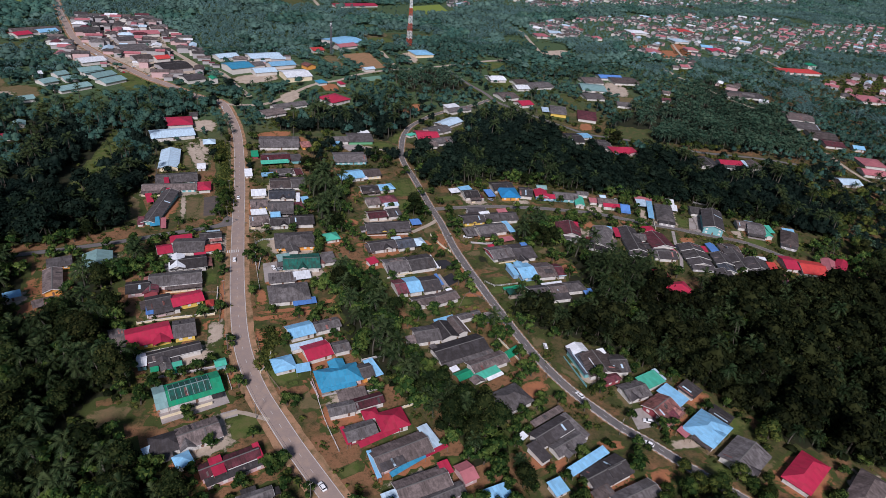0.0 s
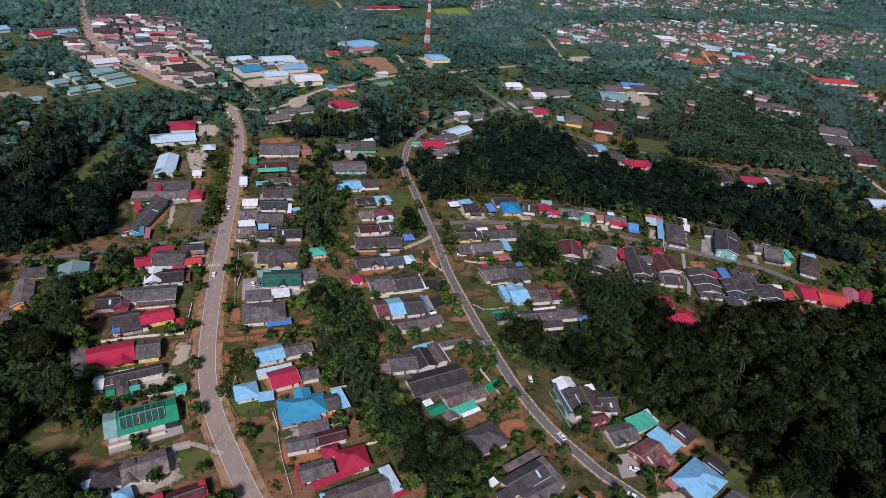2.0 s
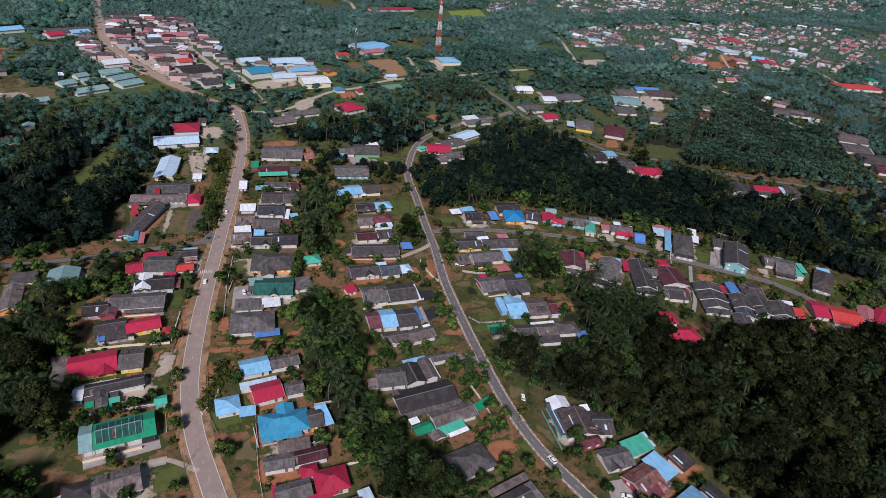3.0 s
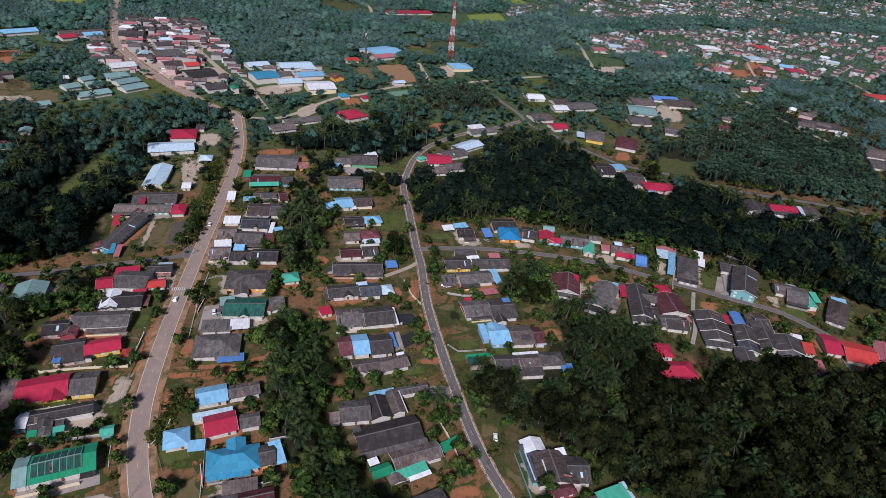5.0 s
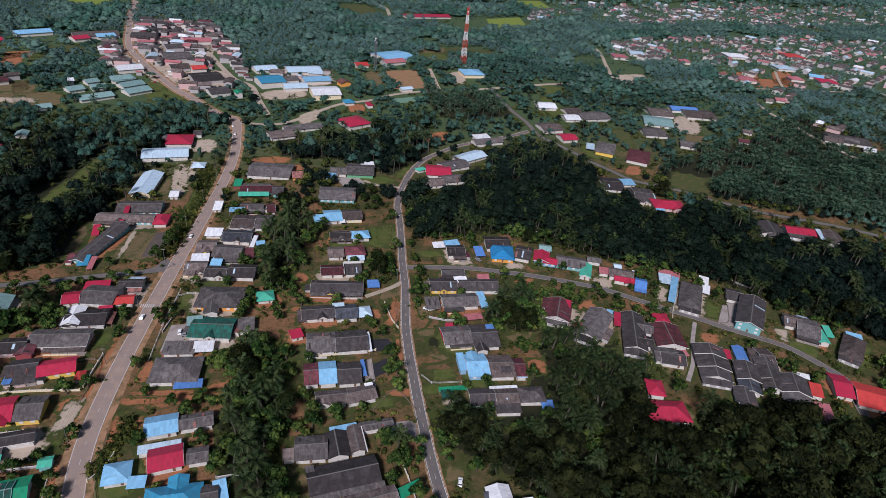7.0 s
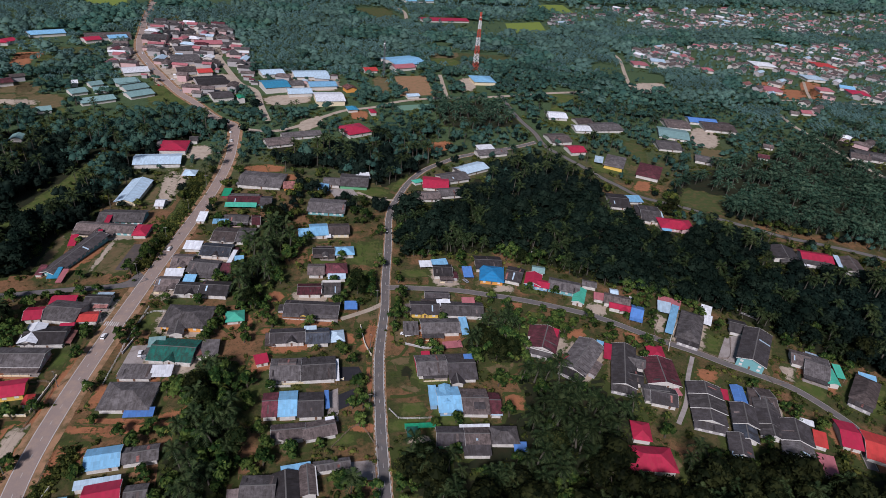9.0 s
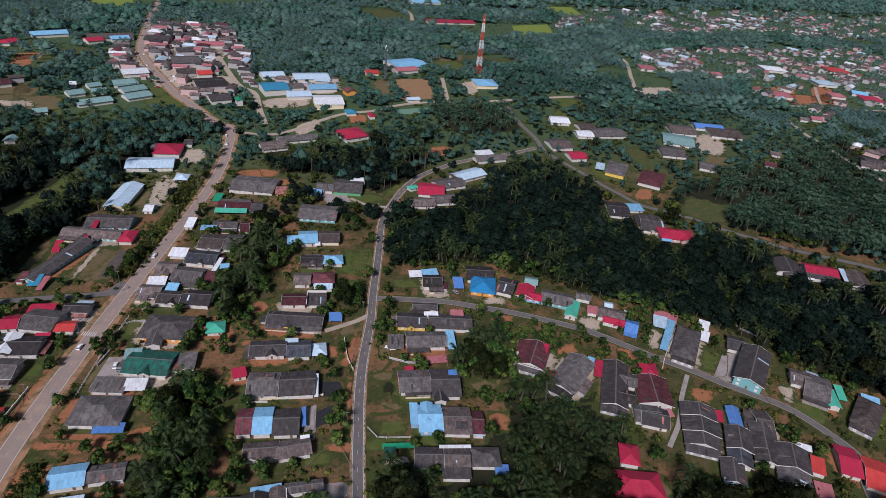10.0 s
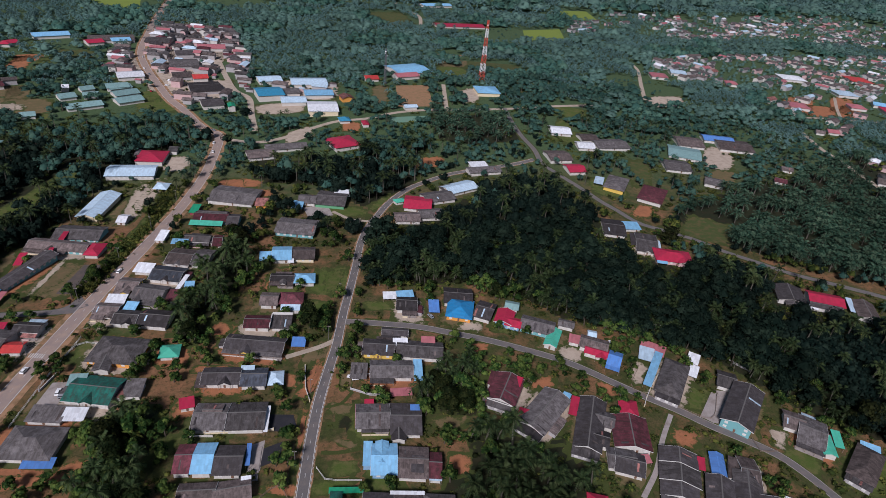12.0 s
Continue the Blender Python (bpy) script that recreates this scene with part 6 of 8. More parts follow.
h = house(102.0, 669.3, 15, 20.6, 21.7, "gx", "dk", "wh", 3.68)
h = house(388.6, 707.3, -3, 26.4, 27.8, "h", "lb", "cr2", 3.68)
h = house(313.4, 785.8, 20, 44.5, 39.2, "gx", "lb", "wh", 5)
wing(h, -13.3, -18.0, -3, 29.4, 19.9, "gx", "pk", "wh", 3.68)
h = house(265.5, 756.3, 8, 16.1, 16.9, "gx", "rd", "wh", 3.22)
h = house(459.5, 1102.7, 5, 87.1, 29.1, "gx", "cr", "wh", 2.76)
h = house(460.2, 1288.2, 16, 63.4, 28.7, "gx", "lb", "wh", 3.68)
h = house(-103.0, 919.1, 25, 40.0, 23.6, "gx", "lb", "wh", 3.68)
h = house(-131.5, 872.5, 45, 14.8, 15.5, "gx", "cr", "wh", 3.68)
h = house(-49.1, 891.1, 30, 19.2, 19.9, "gx", "cr", "wh", 3.68)
h = house(-22.8, 904.9, 22, 22.2, 18.5, "gx", "lb", "wh", 3.68)
h = house(291.8, 653.7, 8, 14.2, 9.6, "gx", "lw", "wh", 2.76)
h = house(708.3, 468.8, -43, 18.1, 19.0, "gx", "br", "wh", 2.76)
h = house(726.2, 461.9, -44, 14.6, 15.3, "gx", "gr", "wh", 2.76)
h = house(751.4, 601.9, -32, 10.2, 11.0, "gx", "br", "wh", 2.58)
h = house(769.4, 603.5, -22, 13.1, 13.7, "gx", "pk", "wh", 2.58)
h = house(1028.1, 830.7, -19, 33.6, 35.3, "h", "rd", "wh", 3.68)
h = house(935.3, 678.1, -25, 27.1, 28.4, "h", "cr", "wh", 3.68)
h = house(942.6, 704.8, -36, 20.6, 21.6, "gx", "lb", "wh", 3.68)
h = house(930.3, 754.7, -16, 29.6, 28.7, "h", "lw", "wh", 3.68)
h = house(800.2, 695.1, -21, 24.9, 26.2, "h", "pk", "wh", 3.68)
h = house(893.4, 695.3, -23, 20.4, 21.4, "h", "pk", "wh", 3.22)
h = house(903.6, 829.7, -17, 36.2, 32.0, "h", "wh", "wh", 3.68)
h = house(770.7, 790.7, -24, 16.4, 17.2, "h", "pk", "wh", 3.68)
h = house(673.4, 819.2, -17, 23.6, 24.8, "h", "pk", "wh", 3.68)
h = house(716.1, 840.3, -19, 22.6, 23.7, "gx", "lw", "wh", 3.68)
h = house(-133.4, 865.6, 9, 10.7, 11.3, "h", "cr", "wh", 3.68)
h = house(-93.9, 709.2, 29, 16.6, 17.4, "gx", "mr", "wh", 3.68)
h = house(-33.8, 707.1, 13, 9.0, 11.0, "gx", "wh", "wh", 3.68)
h = house(-34.3, 912.2, 15, 51.6, 29.1, "gx", "br", "gy", 3.68)
h = house(57.1, 846.5, 13, 20.5, 21.5, "gx", "dk", "gy", 5)
h = house(61.2, 805.4, 10, 30.9, 32.4, "gx", "gr", "gy", 3.68)
h = house(91.3, 717.6, 14, 30.9, 32.4, "gx", "dk", "gy", 3.68)
h = house(84.0, 748.4, 14, 15.7, 16.5, "gx", "rd", "wh", 5)
h = house(64.9, 758.5, 12, 20.0, 21.0, "gx", "br", "gy", 3.68)
h = house(21.1, 903.4, -2, 28.5, 29.9, "gx", "gr", "pi", 5)
h = house(83.9, 886.7, 5, 33.1, 24.1, "gx", "pk", "wh", 3.68)
h = house(15.2, 754.3, 18, 25.8, 22.7, "gx", "wh", "wh", 3.68)
h = house(10.5, 715.3, 20, 20.8, 17.3, "gx", "pt", "wh", 3.68)
h = house(953.0, 539.3, -21, 66.0, 28.5, "h", "rd", "wh", 3.68)
h = house(1012.9, 558.5, -24, 15.9, 16.7, "h", "gn", "wh", 6)
h = house(900.8, 405.1, -34, 33.7, 35.4, "h", "pk", "wh", 3.68)
h = house(708.0, 381.9, -39, 30.9, 31.9, "gx", "br", "wh", 2.76)
h = house(680.5, 357.6, -37, 27.9, 27.6, "gx", "gr", "wh", 2.76)
h = house(668.1, 329.5, -40, 27.8, 29.2, "gx", "br", "wh", 2.76)
h = house(651.7, 307.9, -36, 20.4, 21.0, "gx", "mr", "wh", 2.76)
h = house(668.3, 290.6, -41, 11.4, 12.0, "gx", "lb", "wh", 2.76)
h = house(634.2, 259.3, -36, 22.5, 23.6, "h", "pk", "wh", 3.22)
h = house(607.4, 243.8, -38, 20.7, 18.0, "gx", "pk", "wh", 2.76)
h = house(556.3, 238.0, -25, 19.5, 15.5, "gx", "lw", "wh", 2.76)
h = house(726.3, 466.8, -33, 41.2, 28.5, "gx", "gr", "wh", 2.76)
h = house(723.4, 437.3, -52, 11.6, 12.2, "gx", "wh", "wh", 2.76)


# ---- far town and suburbs: rows of buildings ----
def simple_building(x, y, deg, w, d, h, kind, rc, wc):
    top = new("building")
    take_box(x, y, radians(deg), w, d, 1.0)
    top.matrix_basis = pose(x, y, ground_at(x, y), 0, 0, deg)
    block(top, Matrix(), w, d, kind, rc, wc, h, False, 1 if y < 660 else -1)
    tagged(top, f"distant town building with {ROOFS[rc][2]} roof and {WALLS[wc][1]} walls", "building", "distant town buildings")


DISTANT = {}


def distant_house(x, y, deg, w, d, h, rc, wc):
    """A gabled house of the far suburbs, joined with its neighbours."""
    take_box(x, y, radians(deg), w, d, 1.0)
    m = pose(x, y, ground_at(x, y), 0, 0, deg)
    for key, (vs, fs) in ((rc, gable_mesh(w, d, 0.2 * d, 0.2)), ("wall_" + wc, ([(a * (w / 2 - 0.5), b * (d / 2 - 0.5), z) for z in (-1 - h, 0) for a, b in ((-1, -1), (1, -1), (1, 1), (-1, 1))]
                                                                 + [(-w / 2 + 0.5, 0, 0.17 * d), (w / 2 - 0.5, 0, 0.17 * d)], [(0, 1, 5, 4), (1, 2, 6, 9, 5), (2, 3, 7, 6), (3, 0, 4, 8, 7)]))):
        verts, faces = DISTANT.setdefault(key, ([], []))
        b = len(verts)
        verts += [tuple(m @ Vector((p[0], p[1], p[2] + h))) for p in vs]
        faces += [tuple(i + b for i in f) for f in fs]


def distant_houses():
    vs, fs, slots = [], [], []
    me = bpy.data.meshes.new("distant_houses")
    for i, (key, (verts, faces)) in enumerate(DISTANT.items()):
        fs += [tuple(q + len(vs) for q in f) for f in faces]
        vs += verts
        slots += [i] * len(faces)
        me.materials.append(MATS[key])
    me.from_pydata(vs, [], fs)
    me.polygons.foreach_set("material_index", slots)
    me.update()
    tagged(new("distant_houses", me), "far band of small houses with grey, white and pinkish roofs", "houses", kind="stuff")


def fill(poly, deg, gap_x, gap_y, chance, sizes, heights, colours, seed, wild=-2.0, deep=(7.5, 11.5)):
    rng = random.Random(seed)
    xs, ys = [p[0] for p in poly], [p[1] for p in poly]
    cx, cy, r = sum(xs) / len(xs), sum(ys) / len(ys), max(max(xs) - min(xs), max(ys) - min(ys))
    c, s = math.cos(radians(deg)), math.sin(radians(deg))
    k, rows = int(r / gap_x) + 1, int(r / gap_y) + 1
    for j in range(-rows, rows + 1):
        for i in range(-k, k + 1):
            u, v = i * gap_x + rng.uniform(-2, 2) + (j % 2) * gap_x / 2, j * gap_y + rng.uniform(-1.5, 1.5)
            x, y = cx + u * c - v * s, cy + u * s + v * c
            if rng.random() > chance or noise.noise(Vector((x * 0.013, y * 0.013, 2))) < wild or not inside(poly, np.array([x]), np.array([y]))[0]:
                continue
            w, d = rng.uniform(*sizes), rng.uniform(*deep)
            if not free(x, y, min(2.6, d * 0.34)):
                continue
            if math.hypot(x - 60, y - 60) > 900:
                distant_house(x, y, deg + rng.choice((0, 0, 90)) + rng.uniform(-6, 6), w, d, rng.uniform(*heights), rng.choice(colours), rng.choice(("wh", "pi", "gy", "gy")))
            else:
                simple_building(x, y, deg + rng.choice((0, 0, 90)) + rng.uniform(-6, 6), w, d, rng.uniform(*heights), rng.choice(("gx", "gx", "h")),
                                rng.choice(colours), rng.choice(("wh", "gy", "pi", "gy", "gy", "pi")))


def town(poly):
    region("town", poly)
    fill(poly, -12, 14, 11.5, 0.95, (9, 19), (3.4, 7), ["gr", "gr", "br", "dk", "mr", "br", "gr", "br", "lw", "gr", "br", "gr", "dk", "pk", "wh", "br"], len(poly))
    fill(poly, -12, 8.5, 7.5, 0.8, (5, 9), (2.8, 4), ["gr", "br", "dk", "pk", "wh", "lw", "ru", "br", "gr", "mr"], len(poly) + 7, -2.0, (4, 6))


def suburb(poly):
    region("town", poly)
    far = poly[0][1] > 1000
    fill(poly, 25, 25 if far else 20, 27 if far else 21, 0.62, (12, 20) if not far else (14, 24), (3.4, 5.5), ["gr", "br", "gr", "pk", "lw", "gr", "br", "pk", "br", "wh", "ru", "gr", "br", "br", "gr"], int(poly[0][0]), -0.12)


suburb([(894, 747), (1112, 914), (1428, 860), (1836, 858), (1466, 622), (1321, 595), (1177, 651), (1016, 643), (968, 687)])
suburb([(914, 484), (1049, 515), (1109, 487), (986, 384), (881, 370), (861, 409)])
suburb([(661, 827), (726, 925), (827, 952), (1001, 975), (1480, 956), (1331, 767), (977, 587), (970, 642), (938, 674), (805, 652), (743, 683), (812, 774), (722, 809)])
suburb([(777, 1081), (907, 1269), (2214, 1494), (2247, 1381), (1882, 1136), (1188, 1096)])
suburb([(665, 1102), (767, 1302), (896, 1325), (799, 1140)])
town([(-8, 748), (-24, 824), (-6, 924), (18, 1014), (109, 997), (131, 807), (140, 710), (85, 658), (40, 732)])
town([(156, 711), (168, 741), (228, 741), (219, 700)])
suburb([(641, 784), (708, 901), (973, 980), (1263, 1000), (1104, 765), (996, 745), (888, 764), (811, 798)])
suburb([(749, 674), (817, 746), (996, 745), (972, 650), (876, 637)])
suburb([(833, 1059), (949, 1229), (1104, 1236), (1532, 1258), (1392, 1124), (1100, 1141)])
suburb([(735, 1290), (886, 1331), (1030, 1338), (1637, 1481), (1521, 1361), (945, 1245)])
suburb([(659, 1138), (820, 1254), (801, 1169), (673, 1094)])
suburb([(-64, 634), (-98, 739), (-69, 723), (-41, 643)])
suburb([(765, 644), (800, 666), (805, 616), (755, 581)])
suburb([(676, 469), (739, 519), (766, 504), (713, 454)])
distant_houses()


# ---- telecom mast ----
def mast(x, y, tall, foot, colours, words):
    top = new("telecom_mast")
    z = ground_at(x, y)
    top.matrix_basis = pose(x, y, z)
    bays = 14
    for i in range(bays):
        z0, z1 = tall * i / bays, tall * (i + 1) / bays
        bm = bmesh.new()
        r0, r1 = foot * (1 - 0.72 * i / bays), foot * (1 - 0.72 * (i + 1) / bays)
        corners = ((-1, -1), (1, -1), (1, 1), (-1, 1))
        for k in range(4):
            (ax, ay), (bx, by) = corners[k], corners[(k + 1) % 4]
            for p, q in (((ax * r0, ay * r0, z0), (ax * r1, ay * r1, z1)), ((ax * r0, ay * r0, z0), (bx * r1, by * r1, z1)),
                         ((bx * r0, by * r0, z0), (ax * r1, ay * r1, z1)), ((ax * r1, ay * r1, z1), (bx * r1, by * r1, z1))):
                p, q = Vector(p), Vector(q)
                add_box(bm, -0.1, 0.1, -0.1, 0.1, 0, (q - p).length, Matrix.Translation(p) @ (q - p).to_track_quat("Z", "Y").to_matrix().to_4x4())
        part("lattice_section", from_bm("lattice_section", bm, colours[(i // 2) % 2]), top)
    for k in range(3):
        bm = bmesh.new()
        bmesh.ops.create_cone(bm, cap_ends=True, segments=14, radius1=0.9, radius2=0.75, depth=0.5)
        part("dish_antenna", from_bm("dish_antenna", bm, "mast_white"), top, pose(0, 0, tall * (0.8 + 0.06 * k), 0, 0, 120 * k) @ pose(1.1, 0, 0, 0, 90, 0))
    tagged(top, words, "mast")


MATS["mast_red"] = paint("mast_red_paint", (0.5, 0.07, 0.04))
MATS["mast_white"] = paint("mast_white_paint", (0.75, 0.75, 0.75))
MATS["mast_steel"] = paint("mast_dull_steel", (0.10, 0.10, 0.11))
mast(397.8, 758.9, 68.0, 3.0, ("mast_red", "mast_white"), "tall red and white steel lattice telecom mast")
mast(279.1, 739.4, 39.0, 1.3, ("mast_steel", "mast_steel"), "slender dark steel lattice mast beside a blue-roofed hall")


# ---- cars ----
MATS["car_white"] = paint("car_white_paint", (0.78, 0.78, 0.78), (0.5, 0.48, 0.45))
MATS["car_grey"] = paint("car_grey_paint", (0.25, 0.26, 0.28))
MATS["car_red"] = paint("car_red_paint", (0.35, 0.02, 0.03))
MATS["rubber"] = paint("rubber", (0.02, 0.02, 0.02))


def car(x, y, deg, colour, words):
    top = new("car")
    top.matrix_basis = pose(x, y, ground_at(x, y) + 0.17, 0, 0, deg)
    bm = bmesh.new()
    profile = ((-2.1, 0.3), (2.1, 0.3), (2.12, 0.68), (1.9, 0.82), (1.05, 0.95), (-1.95, 0.98), (-2.12, 0.75))
    for s in (-0.84, 0.84):
        bm.faces.new([bm.verts.new((px, s, pz)) for px, pz in profile])
    bm.verts.ensure_lookup_table()
    k = len(profile)
    for i in range(k):
        bm.faces.new((bm.verts[i], bm.verts[(i + 1) % k], bm.verts[k + (i + 1) % k], bm.verts[k + i]))
    bmesh.ops.bevel(bm, geom=list(bm.edges), offset=0.05, segments=1, affect="EDGES")
    part("body", from_bm("body", bm, colour), top)
    for name, z0, z1, r, mat in (("cabin_glass", 0.93, 1.36, 0.0, "glass"), ("car_roof", 1.36, 1.44, 0.02, colour)):
        bm = bmesh.new()
        lower = ((1.0, 0.78), (-1.85, 0.78)) if name == "cabin_glass" else ((0.35, 0.66), (-1.5, 0.66))
        upper = ((0.35, 0.65), (-1.5, 0.65)) if name == "cabin_glass" else ((0.25, 0.6), (-1.4, 0.6))
        v = [bm.verts.new((px, sy * py, z)) for z, q in ((z0, lower), (z1, upper)) for sy in (-1, 1) for px, py in (q if sy < 0 else q[::-1])]
        for f in ((3, 2, 1, 0), (4, 5, 6, 7), (0, 1, 5, 4), (1, 2, 6, 5), (2, 3, 7, 6), (3, 0, 4, 7)):
            bm.faces.new([v[i] for i in f])
        part(name, from_bm(name, bm, mat), top)
    for wx in (-1.3, 1.3):
        for wy in (-0.8, 0.8):
            bm = bmesh.new()
            bmesh.ops.create_cone(bm, cap_ends=True, segments=12, radius1=0.31, radius2=0.31, depth=0.2)
            part("wheel", from_bm("wheel", bm, "rubber"), top, pose(wx, wy, 0.31, 90, 0, 0))
    tagged(top, words, "car", "cars in the village")


car(47.6, 136.9, 100, "car_white", "white hatchback car on the asphalt road")
car(165.9, 136.1, 94, "car_white", "white hatchback car on the asphalt road")
car(174.3, 102.7, 114, "car_white", "white hatchback car on the asphalt road")
car(55.9, 297.1, 76, "car_white", "white hatchback car on the asphalt road")
car(183.7, 112.0, 139, "car_white", "white hatchback car parked beside a house")
car(172.4, 169.2, 65, "car_white", "white hatchback car parked beside a house")
car(72.9, 281.8, 88, "car_white", "white hatchback car parked beside a house")
car(241.5, 321.0, 114, "car_grey", "grey hatchback car parked beside a house")
car(189.6, 445.9, 90, "car_grey", "grey hatchback car parked beside a house")
car(157.8, 320.2, 46, "car_white", "white hatchback car parked beside a house")
car(77.4, 377.5, 75, "car_white", "white hatchback car on the asphalt road")
car(194.5, 278.2, 154, "car_white", "white hatchback car parked beside a house")
car(196.6, 277.1, 4, "car_white", "white hatchback car parked beside a house")
car(75.5, 279.0, 0, "car_grey", "grey hatchback car parked beside a house")
car(22.2, 789.7, 105, "car_white", "white hatchback car on the town street")
car(31.0, 768.2, 110, "car_grey", "grey hatchback car on the town street")
car(29.6, 826.7, 20, "car_white", "white hatchback car on the town street")
car(41.7, 709.4, 108, "car_red", "red hatchback car on the town street")
car(53.8, 729.0, 20, "car_white", "white hatchback car on the town street")
car(108.3, 604.9, 120, "car_grey", "grey hatchback car on the town street")
car(13.1, 837.3, 100, "car_white", "white hatchback car on the town street")
car(32.1, 853.1, 15, "car_white", "white hatchback car on the town street")
car(13.2, 864.0, 95, "car_red", "red hatchback car on the town street")
car(110.7, 576.2, 88, "car_white", "white hatchback car on the town street")
car(111.5, 557.0, 88, "car_white", "white hatchback car on the town street")
car(63.4, 693.2, 115, "car_grey", "grey hatchback car on the town street")


# ---- utility poles ----
def utility_pole(x, y, deg, lamp=False):
    top = new("street_lamp" if lamp else "utility_pole")
    top.matrix_basis = pose(x, y, ground_at(x, y), 0, 0, deg)
    bm = bmesh.new()
    bmesh.ops.create_cone(bm, cap_ends=True, segments=8, radius1=0.16, radius2=0.1, depth=9.0, matrix=pose(0, 0, 4.3))
    part("pole", from_bm("pole", bm, "ridge"), top)
    bm = bmesh.new()
    if lamp:
        add_box(bm, 0, 1.8, -0.04, 0.04, 8.6, 8.68)
        part("arm", from_bm("arm", bm, "ridge"), top)
        bm = bmesh.new()
        add_box(bm, 1.5, 2.4, -0.16, 0.16, 8.48, 8.66)
        part("lamp_head", from_bm("lamp_head", bm, "mast_white"), top)
    else:
        add_box(bm, -0.9, 0.9, -0.06, 0.06, 8.2, 8.32)
        part("crossarm", from_bm("crossarm", bm, "timber"), top)
        for k in (-0.8, -0.3, 0.3, 0.8):
            bm = bmesh.new()
            bmesh.ops.create_cone(bm, cap_ends=True, segments=6, radius1=0.06, radius2=0.04, depth=0.2, matrix=pose(k, 0, 8.42))
            part("insulator", from_bm("insulator", bm, "mast_white"), top)
    words = "slim steel street lamp beside the dark road" if lamp else "concrete utility pole with a timber crossarm"
    return tagged(top, words, "street lamp" if lamp else "utility pole", "poles along the road")


def pole_line(points, side, first, step, count, name):
    line = smooth_line(points, 1.0)
    spots = []
    for k in range(count):
        i = first + k * step
        if i + 1 >= len(line):
            break
        along = (line[i + 1] - line[i]).normalized()
        p = line[i] + Vector((along.y, -along.x)) * side
        utility_pole(p.x, p.y, math.degrees(math.atan2(along.y, along.x)) - 90)
        spots.append((p, along))
    verts, faces = [], []
    for (a, da), (b, db) in zip(spots, spots[1:]):
        for k in (-0.8, 0.8):
            pa = Vector((a.x + da.y * k, a.y - da.x * k, ground_at(a.x, a.y) + 8.5))
            pb = Vector((b.x + db.y * k, b.y - db.x * k, ground_at(b.x, b.y) + 8.5))
            for i in range(9):
                q = pa.lerp(pb, i / 8)
                q.z -= 0.7 * 4 * (i / 8) * (1 - i / 8)
                verts += [(q.x, q.y, q.z - 0.02), (q.x + 0.03, q.y + 0.03, q.z + 0.015), (q.x - 0.03, q.y - 0.03, q.z + 0.015)]
                if i:
                    e = len(verts) - 6
                    faces += [(e + u, e + (u + 1) % 3, e + 3 + (u + 1) % 3, e + 3 + u) for u in range(3)]
    tagged(new("power_cable", mesh_of("power_cable", verts, faces, "rubber")), "thin black power cables sagging between the poles", "cable", kind="stuff")


pole_line(R1, -6.2, 8, 42, 11, "west")
pole_line(R2, -4.4, 12, 38, 10, "east")
utility_pole(206.9, 372.0, 200, True)


# ---- fences ----
def fence(points, look_of):
    """Posts along a line, with two rails between each pair."""
    mat, words = ("timber", "low weathered timber post and rail fence round a yard") if look_of == "timber" else ("frame", "low white-painted fence round a yard")
    line = smooth_line(points, 3.6)
    top = new("fence")
    base = line[0]
    top.matrix_basis = pose(base.x, base.y, ground_at(base.x, base.y))
    z = ground_at(base.x, base.y)
    for i, p in enumerate(line):
        here = Vector((p.x - base.x, p.y - base.y, ground_at(p.x, p.y) - z))
        bm = bmesh.new()
        add_box(bm, -0.07, 0.07, -0.07, 0.07, -0.2, 1.25)
        part("post", from_bm("post", bm, mat), top, Matrix.Translation(here))
        if i:
            for up in (0.5, 1.05):
                a, b = last + Vector((0, 0, up)), here + Vector((0, 0, up))
                bm = bmesh.new()
                add_box(bm, -0.04, 0.04, -0.06, 0.06, 0, (b - a).length)
                part("rail", from_bm("rail", bm, mat), top, Matrix.Translation(a) @ (b - a).to_track_quat("Z", "Y").to_matrix().to_4x4())
        last = here
    tagged(top, words, "fence")


HEDGES = []  # lines of unclipped roadside hedges


def boundary_wall(points, mat, words):
    """A low plastered wall in straight panels, with a coping and a pillar at each joint."""
    line = smooth_line(points, 5.0)
    top = new("boundary_wall")
    base = line[0]
    z = ground_at(base.x, base.y)
    top.matrix_basis = pose(base.x, base.y, z)
    for i, p in enumerate(line):
        here = Vector((p.x - base.x, p.y - base.y, ground_at(p.x, p.y) - z))
        bm = bmesh.new()
        add_box(bm, -0.17, 0.17, -0.17, 0.17, -0.4, 1.35)
        add_box(bm, -0.23, 0.23, -0.23, 0.23, 1.35, 1.45)
        part("pillar", from_bm("pillar", bm, mat), top, Matrix.Translation(here))
        if i:
            k = (here - last).length
            m = Matrix.Translation(last) @ (here - last).to_track_quat("X", "Z").to_matrix().to_4x4()
            bm = bmesh.new()
            add_box(bm, 0.1, k - 0.1, -0.08, 0.08, -0.5, 1.05)
            part("panel", from_bm("panel", bm, mat), top, m)
            bm = bmesh.new()
            add_box(bm, 0.1, k - 0.1, -0.14, 0.14, 1.05, 1.15)
            part("coping", from_bm("coping", bm, "frame"), top, m)
        last = here
    tagged(top, words, "wall")


